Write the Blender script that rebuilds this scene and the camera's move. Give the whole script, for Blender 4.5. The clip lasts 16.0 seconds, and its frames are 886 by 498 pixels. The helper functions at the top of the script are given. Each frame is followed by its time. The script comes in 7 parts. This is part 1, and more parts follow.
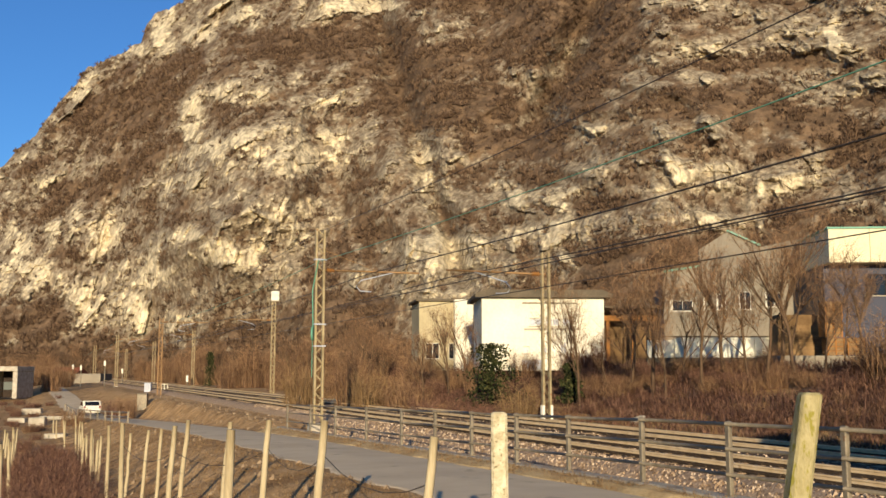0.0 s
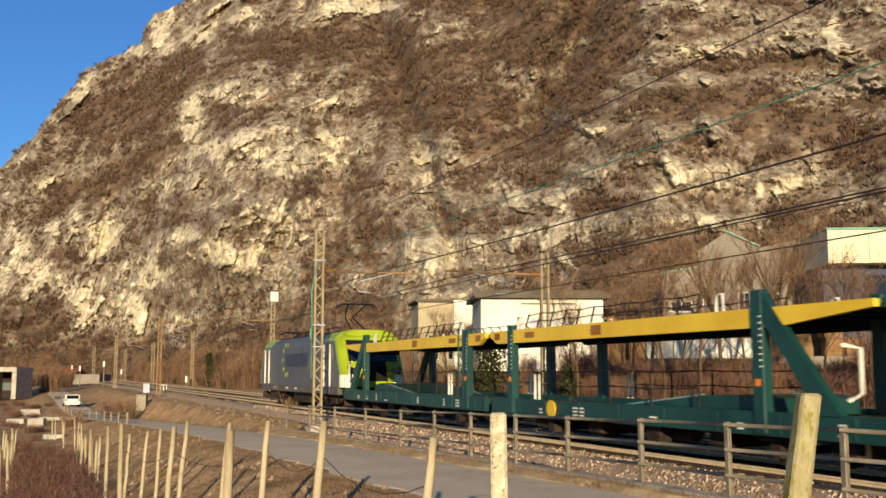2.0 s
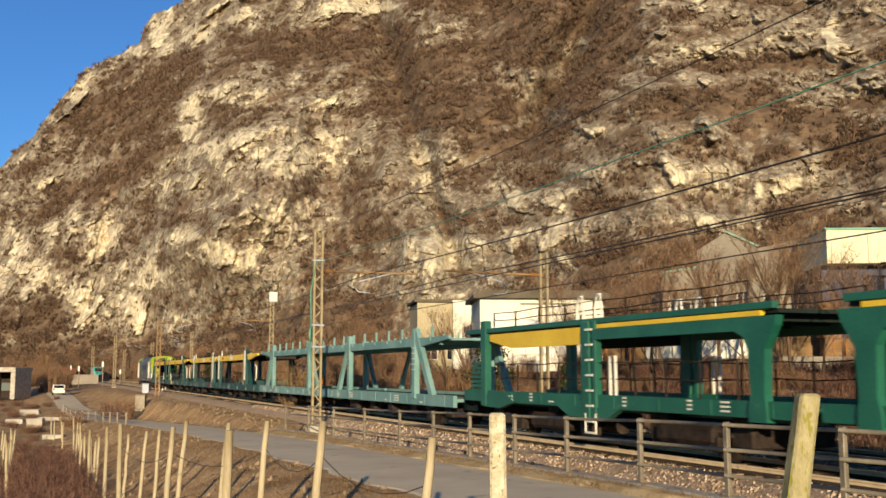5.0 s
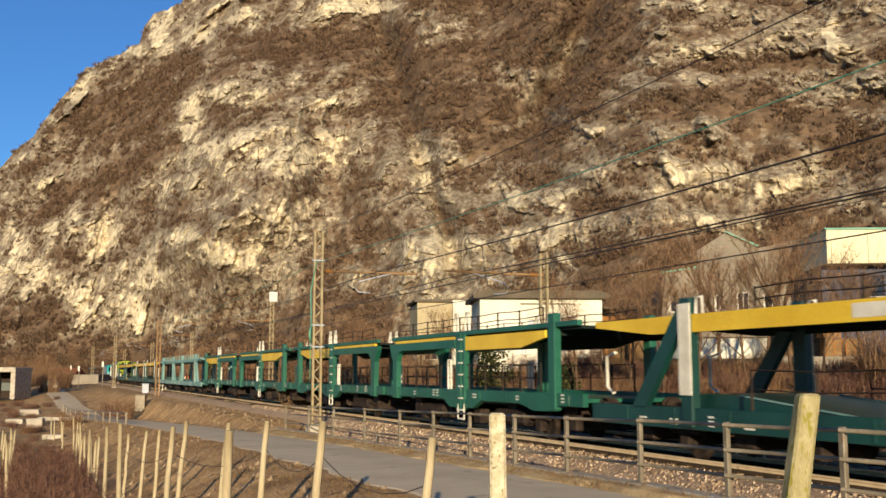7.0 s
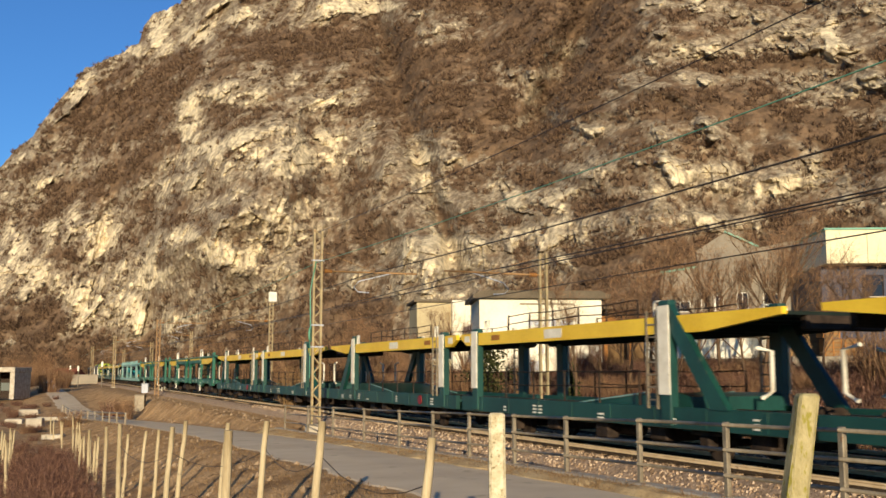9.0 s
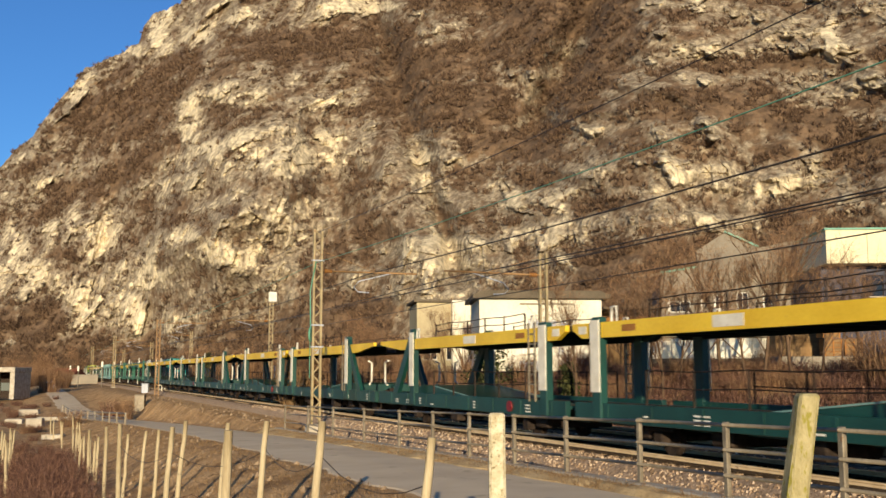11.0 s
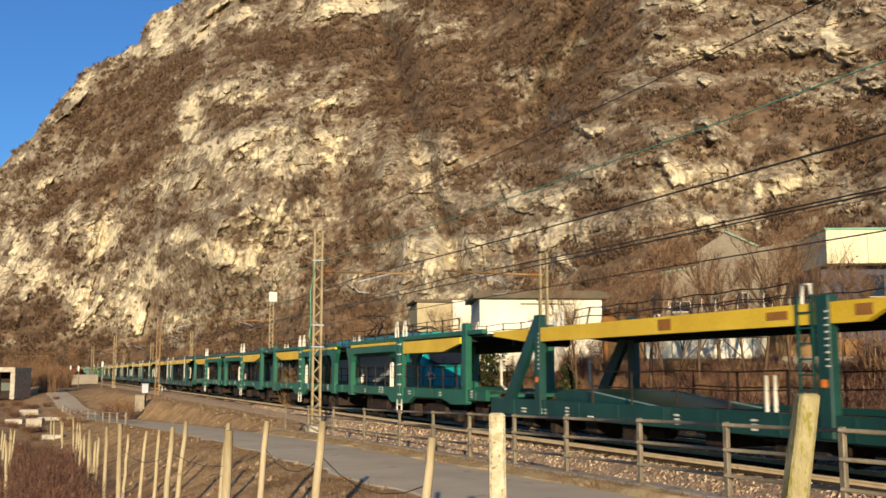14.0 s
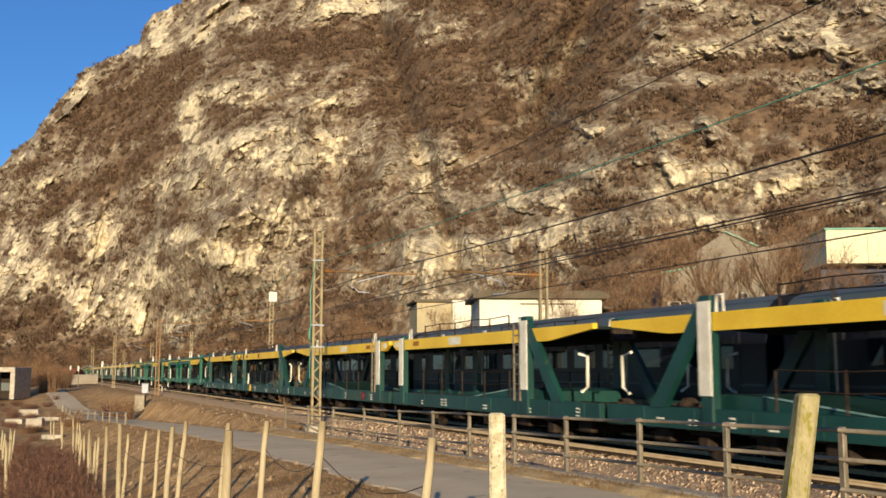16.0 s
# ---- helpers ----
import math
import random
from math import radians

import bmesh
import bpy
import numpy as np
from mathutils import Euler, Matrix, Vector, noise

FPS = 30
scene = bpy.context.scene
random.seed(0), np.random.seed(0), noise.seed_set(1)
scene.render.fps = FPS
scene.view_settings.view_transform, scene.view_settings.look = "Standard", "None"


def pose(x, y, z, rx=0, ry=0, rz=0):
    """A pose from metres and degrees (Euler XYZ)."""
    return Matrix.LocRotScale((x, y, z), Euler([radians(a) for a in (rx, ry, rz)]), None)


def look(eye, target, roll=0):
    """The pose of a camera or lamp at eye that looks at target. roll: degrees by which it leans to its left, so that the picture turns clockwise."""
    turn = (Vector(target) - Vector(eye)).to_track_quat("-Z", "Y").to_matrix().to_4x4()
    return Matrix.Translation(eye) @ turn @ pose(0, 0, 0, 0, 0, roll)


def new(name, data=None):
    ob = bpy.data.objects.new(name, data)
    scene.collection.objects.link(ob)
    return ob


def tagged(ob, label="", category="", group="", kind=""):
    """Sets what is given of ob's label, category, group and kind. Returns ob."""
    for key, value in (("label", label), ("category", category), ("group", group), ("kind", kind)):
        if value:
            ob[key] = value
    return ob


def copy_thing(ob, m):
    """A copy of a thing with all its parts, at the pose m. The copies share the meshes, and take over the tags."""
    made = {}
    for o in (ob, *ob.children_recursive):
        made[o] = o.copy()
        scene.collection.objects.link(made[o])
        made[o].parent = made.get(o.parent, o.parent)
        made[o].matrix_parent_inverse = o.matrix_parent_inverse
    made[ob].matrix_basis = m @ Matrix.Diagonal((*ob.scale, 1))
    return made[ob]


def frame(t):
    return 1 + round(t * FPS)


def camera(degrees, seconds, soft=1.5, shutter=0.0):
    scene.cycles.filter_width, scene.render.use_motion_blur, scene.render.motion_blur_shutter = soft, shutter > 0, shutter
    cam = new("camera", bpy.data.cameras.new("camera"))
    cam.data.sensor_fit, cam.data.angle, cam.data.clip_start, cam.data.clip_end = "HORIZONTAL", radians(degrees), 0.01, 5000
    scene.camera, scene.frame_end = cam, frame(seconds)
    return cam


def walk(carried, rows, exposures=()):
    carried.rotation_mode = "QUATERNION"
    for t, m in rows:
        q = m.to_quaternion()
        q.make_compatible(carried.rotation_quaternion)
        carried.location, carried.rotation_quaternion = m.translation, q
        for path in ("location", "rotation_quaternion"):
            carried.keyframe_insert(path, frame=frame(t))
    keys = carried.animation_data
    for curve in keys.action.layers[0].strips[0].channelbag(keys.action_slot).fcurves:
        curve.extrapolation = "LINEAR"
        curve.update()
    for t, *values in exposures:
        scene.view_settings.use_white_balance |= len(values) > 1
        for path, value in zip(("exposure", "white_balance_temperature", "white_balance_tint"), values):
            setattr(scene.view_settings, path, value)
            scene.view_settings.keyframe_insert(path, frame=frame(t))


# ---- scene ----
EYE = Vector((0.0, 0.0, 1.90))     # rail head is z = 0, the tracks run along +Y
cam = camera(47.4, 16.0, soft=1.6, shutter=0.1)


def aim(yaw, pitch, roll=0.0):
    """A camera pose: yaw clockwise from +Y and pitch upwards, in degrees."""
    a, p = radians(yaw), radians(pitch)
    way = Vector((math.sin(a) * math.cos(p), math.cos(a) * math.cos(p), math.sin(p)))
    return look(EYE, EYE + way * 10, roll)


YAW, PITCH = 21.64, 6.94
walk(cam, [(0.0, aim(YAW, PITCH)), (0.5, aim(YAW, PITCH)), (1.0, aim(YAW + 0.04, PITCH + 0.02)), (2.0, aim(YAW + 0.045, PITCH + 0.04)),
           (3.0, aim(YAW + 0.09, PITCH + 0.045)), (4.0, aim(YAW + 0.10, PITCH + 0.05)), (6.5, aim(YAW + 0.10, PITCH + 0.05)), (8.0, aim(YAW + 0.10, PITCH + 0.05)),
           (9.0, aim(YAW + 0.13, PITCH + 0.05)), (12.0, aim(YAW + 0.13, PITCH + 0.05)), (14.0, aim(YAW + 0.115, PITCH + 0.05)),
           (15.0, aim(YAW + 0.14, PITCH + 0.05)), (16.0, aim(YAW + 0.12, PITCH + 0.05))], [(0.0, 0.50), (16.0, 0.50)])

# ---- light ----
SUN_AZ, SUN_EL = 202.0, 10.9       # degrees clockwise from +Y; the sun stands behind the camera
world = bpy.data.worlds.new("world")
scene.world = world
world.use_nodes = True
wn = world.node_tree
sky = wn.nodes.new("ShaderNodeTexSky")
sky.sky_type, sky.sun_disc = "NISHITA", False
sky.sun_elevation, sky.sun_rotation = radians(SUN_EL), radians(SUN_AZ)
sky.air_density, sky.dust_density, sky.ozone_density = 1.0, 0.0, 5.0
tint = wn.nodes.new("ShaderNodeMix")
tint.data_type, tint.blend_type = "RGBA", "MULTIPLY"
tint.inputs[0].default_value, tint.inputs[7].default_value = 1.0, (0.80, 1.0, 1.20, 1)
wn.links.new(sky.outputs[0], tint.inputs[6])
wn.links.new(tint.outputs[2], wn.nodes["Background"].inputs[0])
wn.nodes["Background"].inputs[1].default_value = 0.088
sun = new("sun", bpy.data.lights.new("sun", "SUN"))
sun.data.energy, sun.data.angle, sun.data.color = 4.9, radians(0.5), (1.0, 0.832, 0.585)
sun_from = Vector((math.sin(radians(SUN_AZ)) * math.cos(radians(SUN_EL)), math.cos(radians(SUN_AZ)) * math.cos(radians(SUN_EL)), math.sin(radians(SUN_EL))))
sun.matrix_world = look(sun_from * 50, (0, 0, 0))

# ---- materials ----


def srgb(r, g, b):
    return tuple((c / 255 / 12.92 if c <= 10 else ((c / 255 + 0.055) / 1.055) ** 2.4) for c in (r, g, b)) + (1,)


def material(name, c1, c2, scale=4.0, rough=0.8, metal=0.0, bump=0.2, c3=None, spots=0.0, stretch=(1, 1, 1), fine=30.0, local=True, per=0.0):
    """Two colours mixed by noise at two scales, a third colour as spots of wear, and relief."""
    m = bpy.data.materials.new(name)
    m.use_nodes = True
    nt = m.node_tree
    b = nt.nodes["Principled BSDF"]
    b.inputs["Roughness"].default_value, b.inputs["Metallic"].default_value = rough, metal
    b.inputs["Specular IOR Level"].default_value = 0.5 if rough < 0.7 else 0.12
    co = nt.nodes.new("ShaderNodeTexCoord")
    mp = nt.nodes.new("ShaderNodeMapping")
    mp.inputs["Scale"].default_value = stretch
    nt.links.new(co.outputs["Object"], mp.inputs[0])
    n1, n2 = nt.nodes.new("ShaderNodeTexNoise"), nt.nodes.new("ShaderNodeTexNoise")
    n1.inputs["Scale"].default_value, n2.inputs["Scale"].default_value = scale, fine
    n1.inputs["Detail"].default_value, n2.inputs["Detail"].default_value = 5, 4
    for n in (n1, n2):
        nt.links.new(mp.outputs[0], n.inputs["Vector"])
    add = nt.nodes.new("ShaderNodeMath")
    add.operation = "MULTIPLY_ADD"
    nt.links.new(n1.outputs[0], add.inputs[0])
    add.inputs[1].default_value = 0.65
    half = nt.nodes.new("ShaderNodeMath")
    half.operation = "MULTIPLY"
    nt.links.new(n2.outputs[0], half.inputs[0])
    half.inputs[1].default_value = 0.35
    nt.links.new(half.outputs[0], add.inputs[2])
    ramp = nt.nodes.new("ShaderNodeValToRGB")
    ramp.color_ramp.elements[0].position, ramp.color_ramp.elements[1].position = 0.36, 0.64
    ramp.color_ramp.elements[0].color, ramp.color_ramp.elements[1].color = c1, c2
    nt.links.new(add.outputs[0], ramp.inputs[0])
    out = ramp.outputs[0]
    if per:
        info = nt.nodes.new("ShaderNodeObjectInfo")
        hsv = nt.nodes.new("ShaderNodeHueSaturation")
        mr = nt.nodes.new("ShaderNodeMapRange")
        mr.inputs[3].default_value, mr.inputs[4].default_value = 1 - per, 1 + per
        nt.links.new(info.outputs["Random"], mr.inputs[0])
        nt.links.new(mr.outputs[0], hsv.inputs["Value"])
        nt.links.new(out, hsv.inputs["Color"])
        out = hsv.outputs[0]
    if c3:
        n3 = nt.nodes.new("ShaderNodeTexNoise")
        n3.inputs["Scale"].default_value, n3.inputs["Detail"].default_value = scale * 2.3, 8
        nt.links.new(mp.outputs[0], n3.inputs["Vector"])
        r3 = nt.nodes.new("ShaderNodeValToRGB")
        r3.color_ramp.elements[0].position, r3.color_ramp.elements[1].position = 0.62 - spots, 0.70 - spots
        nt.links.new(n3.outputs[0], r3.inputs[0])
        mix = nt.nodes.new("ShaderNodeMix")
        mix.data_type = "RGBA"
        nt.links.new(r3.outputs[0], mix.inputs[0])
        nt.links.new(out, mix.inputs[6])
        mix.inputs[7].default_value = c3
        out = mix.outputs[2]
    nt.links.new(out, b.inputs["Base Color"])
    if bump:
        bp = nt.nodes.new("ShaderNodeBump")
        bp.inputs["Strength"].default_value, bp.inputs["Distance"].default_value = bump, 0.02
        nt.links.new(add.outputs[0], bp.inputs["Height"])
        nt.links.new(bp.outputs[0], b.inputs["Normal"])
    return m


def glass(name, tint, rough=0.05):
    m = bpy.data.materials.new(name)
    m.use_nodes = True
    b = m.node_tree.nodes["Principled BSDF"]
    b.inputs["Base Color"].default_value, b.inputs["Roughness"].default_value = tint, rough
    b.inputs["IOR"].default_value = 1.5
    return m


STEEL_RAIL = material("rusty_rail", srgb(196, 168, 126), srgb(224, 198, 156), 3, 0.6, 0.0, 0.2, srgb(150, 112, 74), -0.04, fine=60)
RAIL_TOP = material("worn_rail_top", srgb(170, 165, 155), srgb(205, 200, 190), 3, 0.25, 0.9, 0.05)
CONCRETE = material("grey_concrete", srgb(150, 140, 122), srgb(188, 178, 158), 1.6, 0.9, 0, 0.4, srgb(110, 104, 90), 0.0, fine=45)
SLEEPER = material("sleeper_concrete", srgb(128, 108, 84), srgb(158, 136, 108), 2.5, 0.9, 0, 0.3)
TRACKBED = material("rail_shade_ballast", srgb(66, 52, 39), srgb(112, 92, 70), 9, 0.95, 0, 1.0, srgb(140, 120, 96), -0.04, fine=28)
FASTENER = material("dark_rail_fastening", srgb(58, 48, 38), srgb(84, 70, 54), 9, 0.8, 0.2, 0.1)
BALLAST = material("ballast_stone", srgb(108, 90, 72), srgb(184, 158, 130), 9, 0.95, 0, 1.0, srgb(200, 184, 160), 0.0, fine=28)
ASPHALT = material("worn_asphalt", srgb(206, 182, 146), srgb(224, 202, 164), 0.6, 0.95, 0, 0.25, srgb(170, 150, 120), -0.02, fine=70)
GALV = material("weathered_galvanised_steel", srgb(108, 98, 80), srgb(146, 134, 112), 4, 0.55, 0.35, 0.1, srgb(124, 92, 62), -0.05, fine=40)
MAST = material("weathered_mast_steel", srgb(134, 118, 84), srgb(174, 156, 116), 2, 0.6, 0.3, 0.1, srgb(140, 98, 62), 0.0, fine=30)
MAST_BROWN = material("rust_brown_mast_steel", srgb(120, 90, 54), srgb(160, 124, 78), 2, 0.6, 0.2, 0.1, fine=30)
WIRE = material("copper_wire", srgb(50, 42, 34), srgb(70, 60, 48), 2, 0.5, 0.5, 0)
POSTC = material("lichened_concrete_post", srgb(168, 154, 120), srgb(214, 204, 172), 16, 0.95, 0, 0.9, srgb(124, 112, 80), 0.03, fine=110)
POSTG = material("mossy_concrete_post", srgb(138, 128, 88), srgb(172, 160, 118), 14, 0.95, 0, 0.9, srgb(134, 126, 58), 0.06, stretch=(1, 1, 0.4), fine=90)
STAKE = material("weathered_stake_wood", srgb(152, 136, 104), srgb(194, 178, 142), 5, 0.85, 0, 0.5, srgb(132, 116, 92), 0.0, stretch=(1, 1, 0.15), fine=50)
DKGREEN = material("dark_green_wagon_paint", srgb(12, 48, 42), srgb(24, 68, 59), 0.9, 0.45, 0, 0.05, srgb(70, 84, 70), -0.07, fine=16)
MIDGREEN = material("green_wagon_paint", srgb(18, 76, 58), srgb(36, 98, 74), 0.9, 0.45, 0, 0.05, srgb(88, 108, 92), -0.07, fine=16)
LTGREEN = material("pale_blue_green_wagon_paint", srgb(92, 128, 121), srgb(122, 154, 144), 0.9, 0.55, 0, 0.05, srgb(140, 120, 96), -0.05, fine=16)
YELLOW = material("yellow_wagon_paint", srgb(214, 172, 28), srgb(234, 196, 50), 0.8, 0.45, 0, 0.05, srgb(190, 140, 50), -0.07, fine=16)
WHITE = material("dirty_white_paint", srgb(206, 198, 176), srgb(232, 226, 206), 3, 0.6, 0, 0.05, srgb(150, 140, 120), -0.06)
# near-black green: the shade under the wagons' upper decks put into the colour
DECK_SHADE = material("shade_dark_green_steel", srgb(20, 28, 24), srgb(36, 44, 38), 1.2, 0.7, 0, 0.05, fine=16)
DARK = material("dark_running_gear", srgb(34, 28, 24), srgb(70, 58, 48), 4, 0.7, 0.2, 0.2)
BLACK = material("black_rubber", srgb(18, 18, 18), srgb(30, 29, 28), 6, 0.7, 0, 0.1)
ORANGE = material("orange_marker_paint", srgb(216, 110, 26), srgb(228, 136, 36), 5, 0.5, 0, 0)
RED = material("red_paint", srgb(110, 18, 24), srgb(134, 30, 32), 3, 0.5, 0, 0)
LOCOGREY = material("grey_locomotive_paint", srgb(76, 74, 73), srgb(90, 88, 86), 0.5, 0.45, 0, 0.02, srgb(66, 62, 58), 0.0, fine=6)
LOCODARK = material("dark_grey_locomotive_skirt", srgb(76, 70, 62), srgb(98, 91, 81), 1.2, 0.6, 0, 0.05)
LIME = material("lime_green_paint", srgb(136, 152, 14), srgb(156, 172, 26), 0.7, 0.35, 0, 0.02)
NAVY = material("dark_navy_lettering", srgb(30, 30, 48), srgb(40, 40, 60), 2, 0.4, 0, 0)
TEAL = material("teal_locomotive_paint", srgb(6, 132, 130), srgb(20, 150, 146), 0.7, 0.4, 0, 0.02)
COACHBLUE = material("blue_grey_coach_paint", srgb(66, 74, 70), srgb(84, 92, 86), 0.7, 0.45, 0, 0.03)
COACHDARK = material("dark_blue_coach_paint", srgb(11, 12, 18), srgb(18, 19, 26), 0.7, 0.4, 0, 0.02)
PALEGREY = material("pale_grey_coach_paint", srgb(150, 154, 160), srgb(176, 180, 186), 0.7, 0.4, 0, 0.02)
WINDOW = glass("dark_window_glass", (0.012, 0.014, 0.018, 1))
PLASTER = material("cream_plaster", srgb(212, 204, 178), srgb(232, 226, 204), 0.35, 0.9, 0, 0.15, srgb(196, 182, 148), -0.05, fine=5)
PLASTERBEIGE = material("beige_plaster", srgb(164, 150, 116), srgb(188, 174, 138), 0.35, 0.9, 0, 0.15, srgb(140, 126, 98), -0.04, fine=5)
PLASTERGREY = material("grey_plaster", srgb(120, 112, 98), srgb(144, 134, 116), 0.35, 0.9, 0, 0.15, srgb(104, 96, 84), -0.04, fine=5)
CREAM = material("cream_metal_cladding", srgb(200, 190, 150), srgb(214, 206, 168), 0.4, 0.6, 0, 0.02, fine=6)
BLUEWALL = material("dark_blue_cladding", srgb(22, 26, 46), srgb(32, 38, 62), 0.4, 0.6, 0, 0.02, fine=6)
ROOFDARK = material("dark_roof_sheet", srgb(84, 76, 62), srgb(110, 98, 80), 0.8, 0.8, 0, 0.2, fine=10)
GREENTRIM = material("green_metal_trim", srgb(70, 130, 104), srgb(96, 150, 124), 1, 0.5, 0, 0)
OCHREWOOD = material("ochre_timber", srgb(128, 84, 40), srgb(160, 110, 58), 1.5, 0.7, 0, 0.1, fine=20)
CRATEWOOD = material("crate_timber", srgb(104, 80, 52), srgb(142, 114, 78), 1.5, 0.8, 0, 0.2, fine=20, per=0.15)
BARK = material("bare_bark", srgb(72, 56, 43), srgb(112, 90, 68), 2, 0.9, 0, 0.4, fine=20)
VERGE = material("straw_covered_earth", srgb(160, 132, 90), srgb(216, 186, 134), 1.6, 0.95, 0, 0.9, srgb(118, 96, 64), -0.03, fine=22)

# ---- building blocks ----


def link(name, bm, mat, parent=None, label=""):
    me = bpy.data.meshes.new(name)
    bm.to_mesh(me)
    bm.free()
    for m in (mat if isinstance(mat, (list, tuple)) else [mat]):
        me.materials.append(m)
    ob = new(name, me)
    if parent:
        ob.parent = parent
    if label:
        ob["label"] = label
    return ob


def part(name, bm, mat, parent, label=""):
    return link(name, bm, mat, parent, label)


def share(name, me, parent, m):
    ob = new(name, me)
    ob.parent = parent
    ob.matrix_basis = m
    return ob


def mesh_of(bm, mat):
    me = bpy.data.meshes.new("piece")
    bm.to_mesh(me)
    bm.free()
    me.materials.append(mat)
    return me


def box(bm, x0, y0, z0, x1, y1, z1, bevel=0.0, mi=0):
    """An axis-aligned box with bevelled edges."""
    vs = [bm.verts.new((x, y, z)) for z in (z0, z1) for y in (y0, y1) for x in (x0, x1)]
    fs = [bm.faces.new([vs[i] for i in f]) for f in ((0, 2, 3, 1), (4, 5, 7, 6), (0, 1, 5, 4), (1, 3, 7, 5), (3, 2, 6, 7), (2, 0, 4, 6))]
    for f in fs:
        f.material_index = mi
    if bevel:
        es = {e for f in fs for e in f.edges}
        bmesh.ops.bevel(bm, geom=list(es), offset=bevel, segments=1, affect="EDGES", material=-1)
    return bm


def bar(bm, a, b, w, d=None, up=(0, 0, 1), mi=0):
    """A square bar from a to b, w wide and d deep."""
    a, b = Vector(a), Vector(b)
    d = w if d is None else d
    way = (b - a).normalized()
    up = Vector(up)
    if abs(way.dot(up)) > 0.98:
        up = Vector((0, 1, 0))
    side = way.cross(up).normalized() * w / 2
    top = side.cross(way).normalized() * d / 2
    vs = [bm.verts.new(p + i * side + j * top) for p in (a, b) for i, j in ((-1, -1), (1, -1), (1, 1), (-1, 1))]
    for f in ((0, 1, 2, 3), (7, 6, 5, 4), (0, 4, 5, 1), (1, 5, 6, 2), (2, 6, 7, 3), (3, 7, 4, 0)):
        bm.faces.new([vs[i] for i in f]).material_index = mi
    return bm


def tube(bm, pts, r, n=8, mi=0, r_end=None):
    """A round rod along pts, tapering to r_end."""
    pts = [Vector(p) for p in pts]
    rings = []
    for i, p in enumerate(pts):
        way = (pts[min(i + 1, len(pts) - 1)] - pts[max(i - 1, 0)]).normalized()
        ref = Vector((0, 0, 1)) if abs(way.z) < 0.9 else Vector((1, 0, 0))
        u = way.cross(ref).normalized()
        v = way.cross(u)
        rr = r if r_end is None else r + (r_end - r) * i / (len(pts) - 1)
        rings.append([bm.verts.new(p + (u * math.cos(2 * math.pi * k / n) + v * math.sin(2 * math.pi * k / n)) * rr) for k in range(n)])
    for a, b in zip(rings, rings[1:]):
        for k in range(n):
            f = bm.faces.new((a[k], a[(k + 1) % n], b[(k + 1) % n], b[k]))
            f.material_index, f.smooth = mi, n > 5
    bm.faces.new(rings[0]).material_index = mi
    bm.faces.new(rings[-1][::-1]).material_index = mi
    return bm


def prism(bm, outline, y0, y1, mi=0, axis="y"):
    """A closed outline (x, z) drawn out along y, or (y, z) along x, or (x, y) along z."""
    def at(p, c):
        return {"y": (p[0], c, p[1]), "x": (c, p[0], p[1]), "z": (p[0], p[1], c)}[axis]
    a, b = [bm.verts.new(at(p, y0)) for p in outline], [bm.verts.new(at(p, y1)) for p in outline]
    n = len(outline)
    for k in range(n):
        bm.faces.new((a[k], a[(k + 1) % n], b[(k + 1) % n], b[k])).material_index = mi
    bm.faces.new(a[::-1]).material_index = mi
    bm.faces.new(b).material_index = mi
    bmesh.ops.recalc_face_normals(bm, faces=bm.faces[:])
    return bm


def empty(name, m=None):
    ob = new(name)
    ob.empty_display_size = 0.2
    if m is not None:
        ob.matrix_basis = m
    return ob


def raw_mesh(name, verts, faces, mat, smooth=False):
    me = bpy.data.meshes.new(name)
    me.from_pydata([tuple(v) for v in verts], [], [tuple(f) for f in faces])
    for m in (mat if isinstance(mat, (list, tuple)) else [mat]):
        me.materials.append(m)
    if smooth:
        me.polygons.foreach_set("use_smooth", [True] * len(me.polygons))
    return new(name, me)

# ---- noise ----


def hash2(ix, iy, seed):
    h = (ix.astype(np.int64) * 374761393 + iy.astype(np.int64) * 668265263 + seed * 974634777) & 0x7FFFFFFF
    h = ((h ^ (h >> 13)) * 1274126177) & 0x7FFFFFFF
    return ((h ^ (h >> 16)) & 0xFFFF) / 65535.0


def vnoise(x, y, seed=0):
    x, y = np.asarray(x, float), np.asarray(y, float)
    ix, iy = np.floor(x), np.floor(y)
    fx, fy = x - ix, y - iy
    fx, fy = fx * fx * fx * (fx * (fx * 6 - 15) + 10), fy * fy * fy * (fy * (fy * 6 - 15) + 10)
    a, b = hash2(ix, iy, seed), hash2(ix + 1, iy, seed)
    c, d = hash2(ix, iy + 1, seed), hash2(ix + 1, iy + 1, seed)
    return (a + (b - a) * fx) * (1 - fy) + (c + (d - c) * fx) * fy


def fbm(x, y, octaves=4, seed=0, gain=0.5):
    s, amp, tot = 0.0, 1.0, 0.0
    for o in range(octaves):
        s = s + amp * (vnoise(x * 2 ** o + 17.3 * o, y * 2 ** o - 9.1 * o, seed + o) - 0.5)
        tot += amp
        amp *= gain
    return s / tot * 2


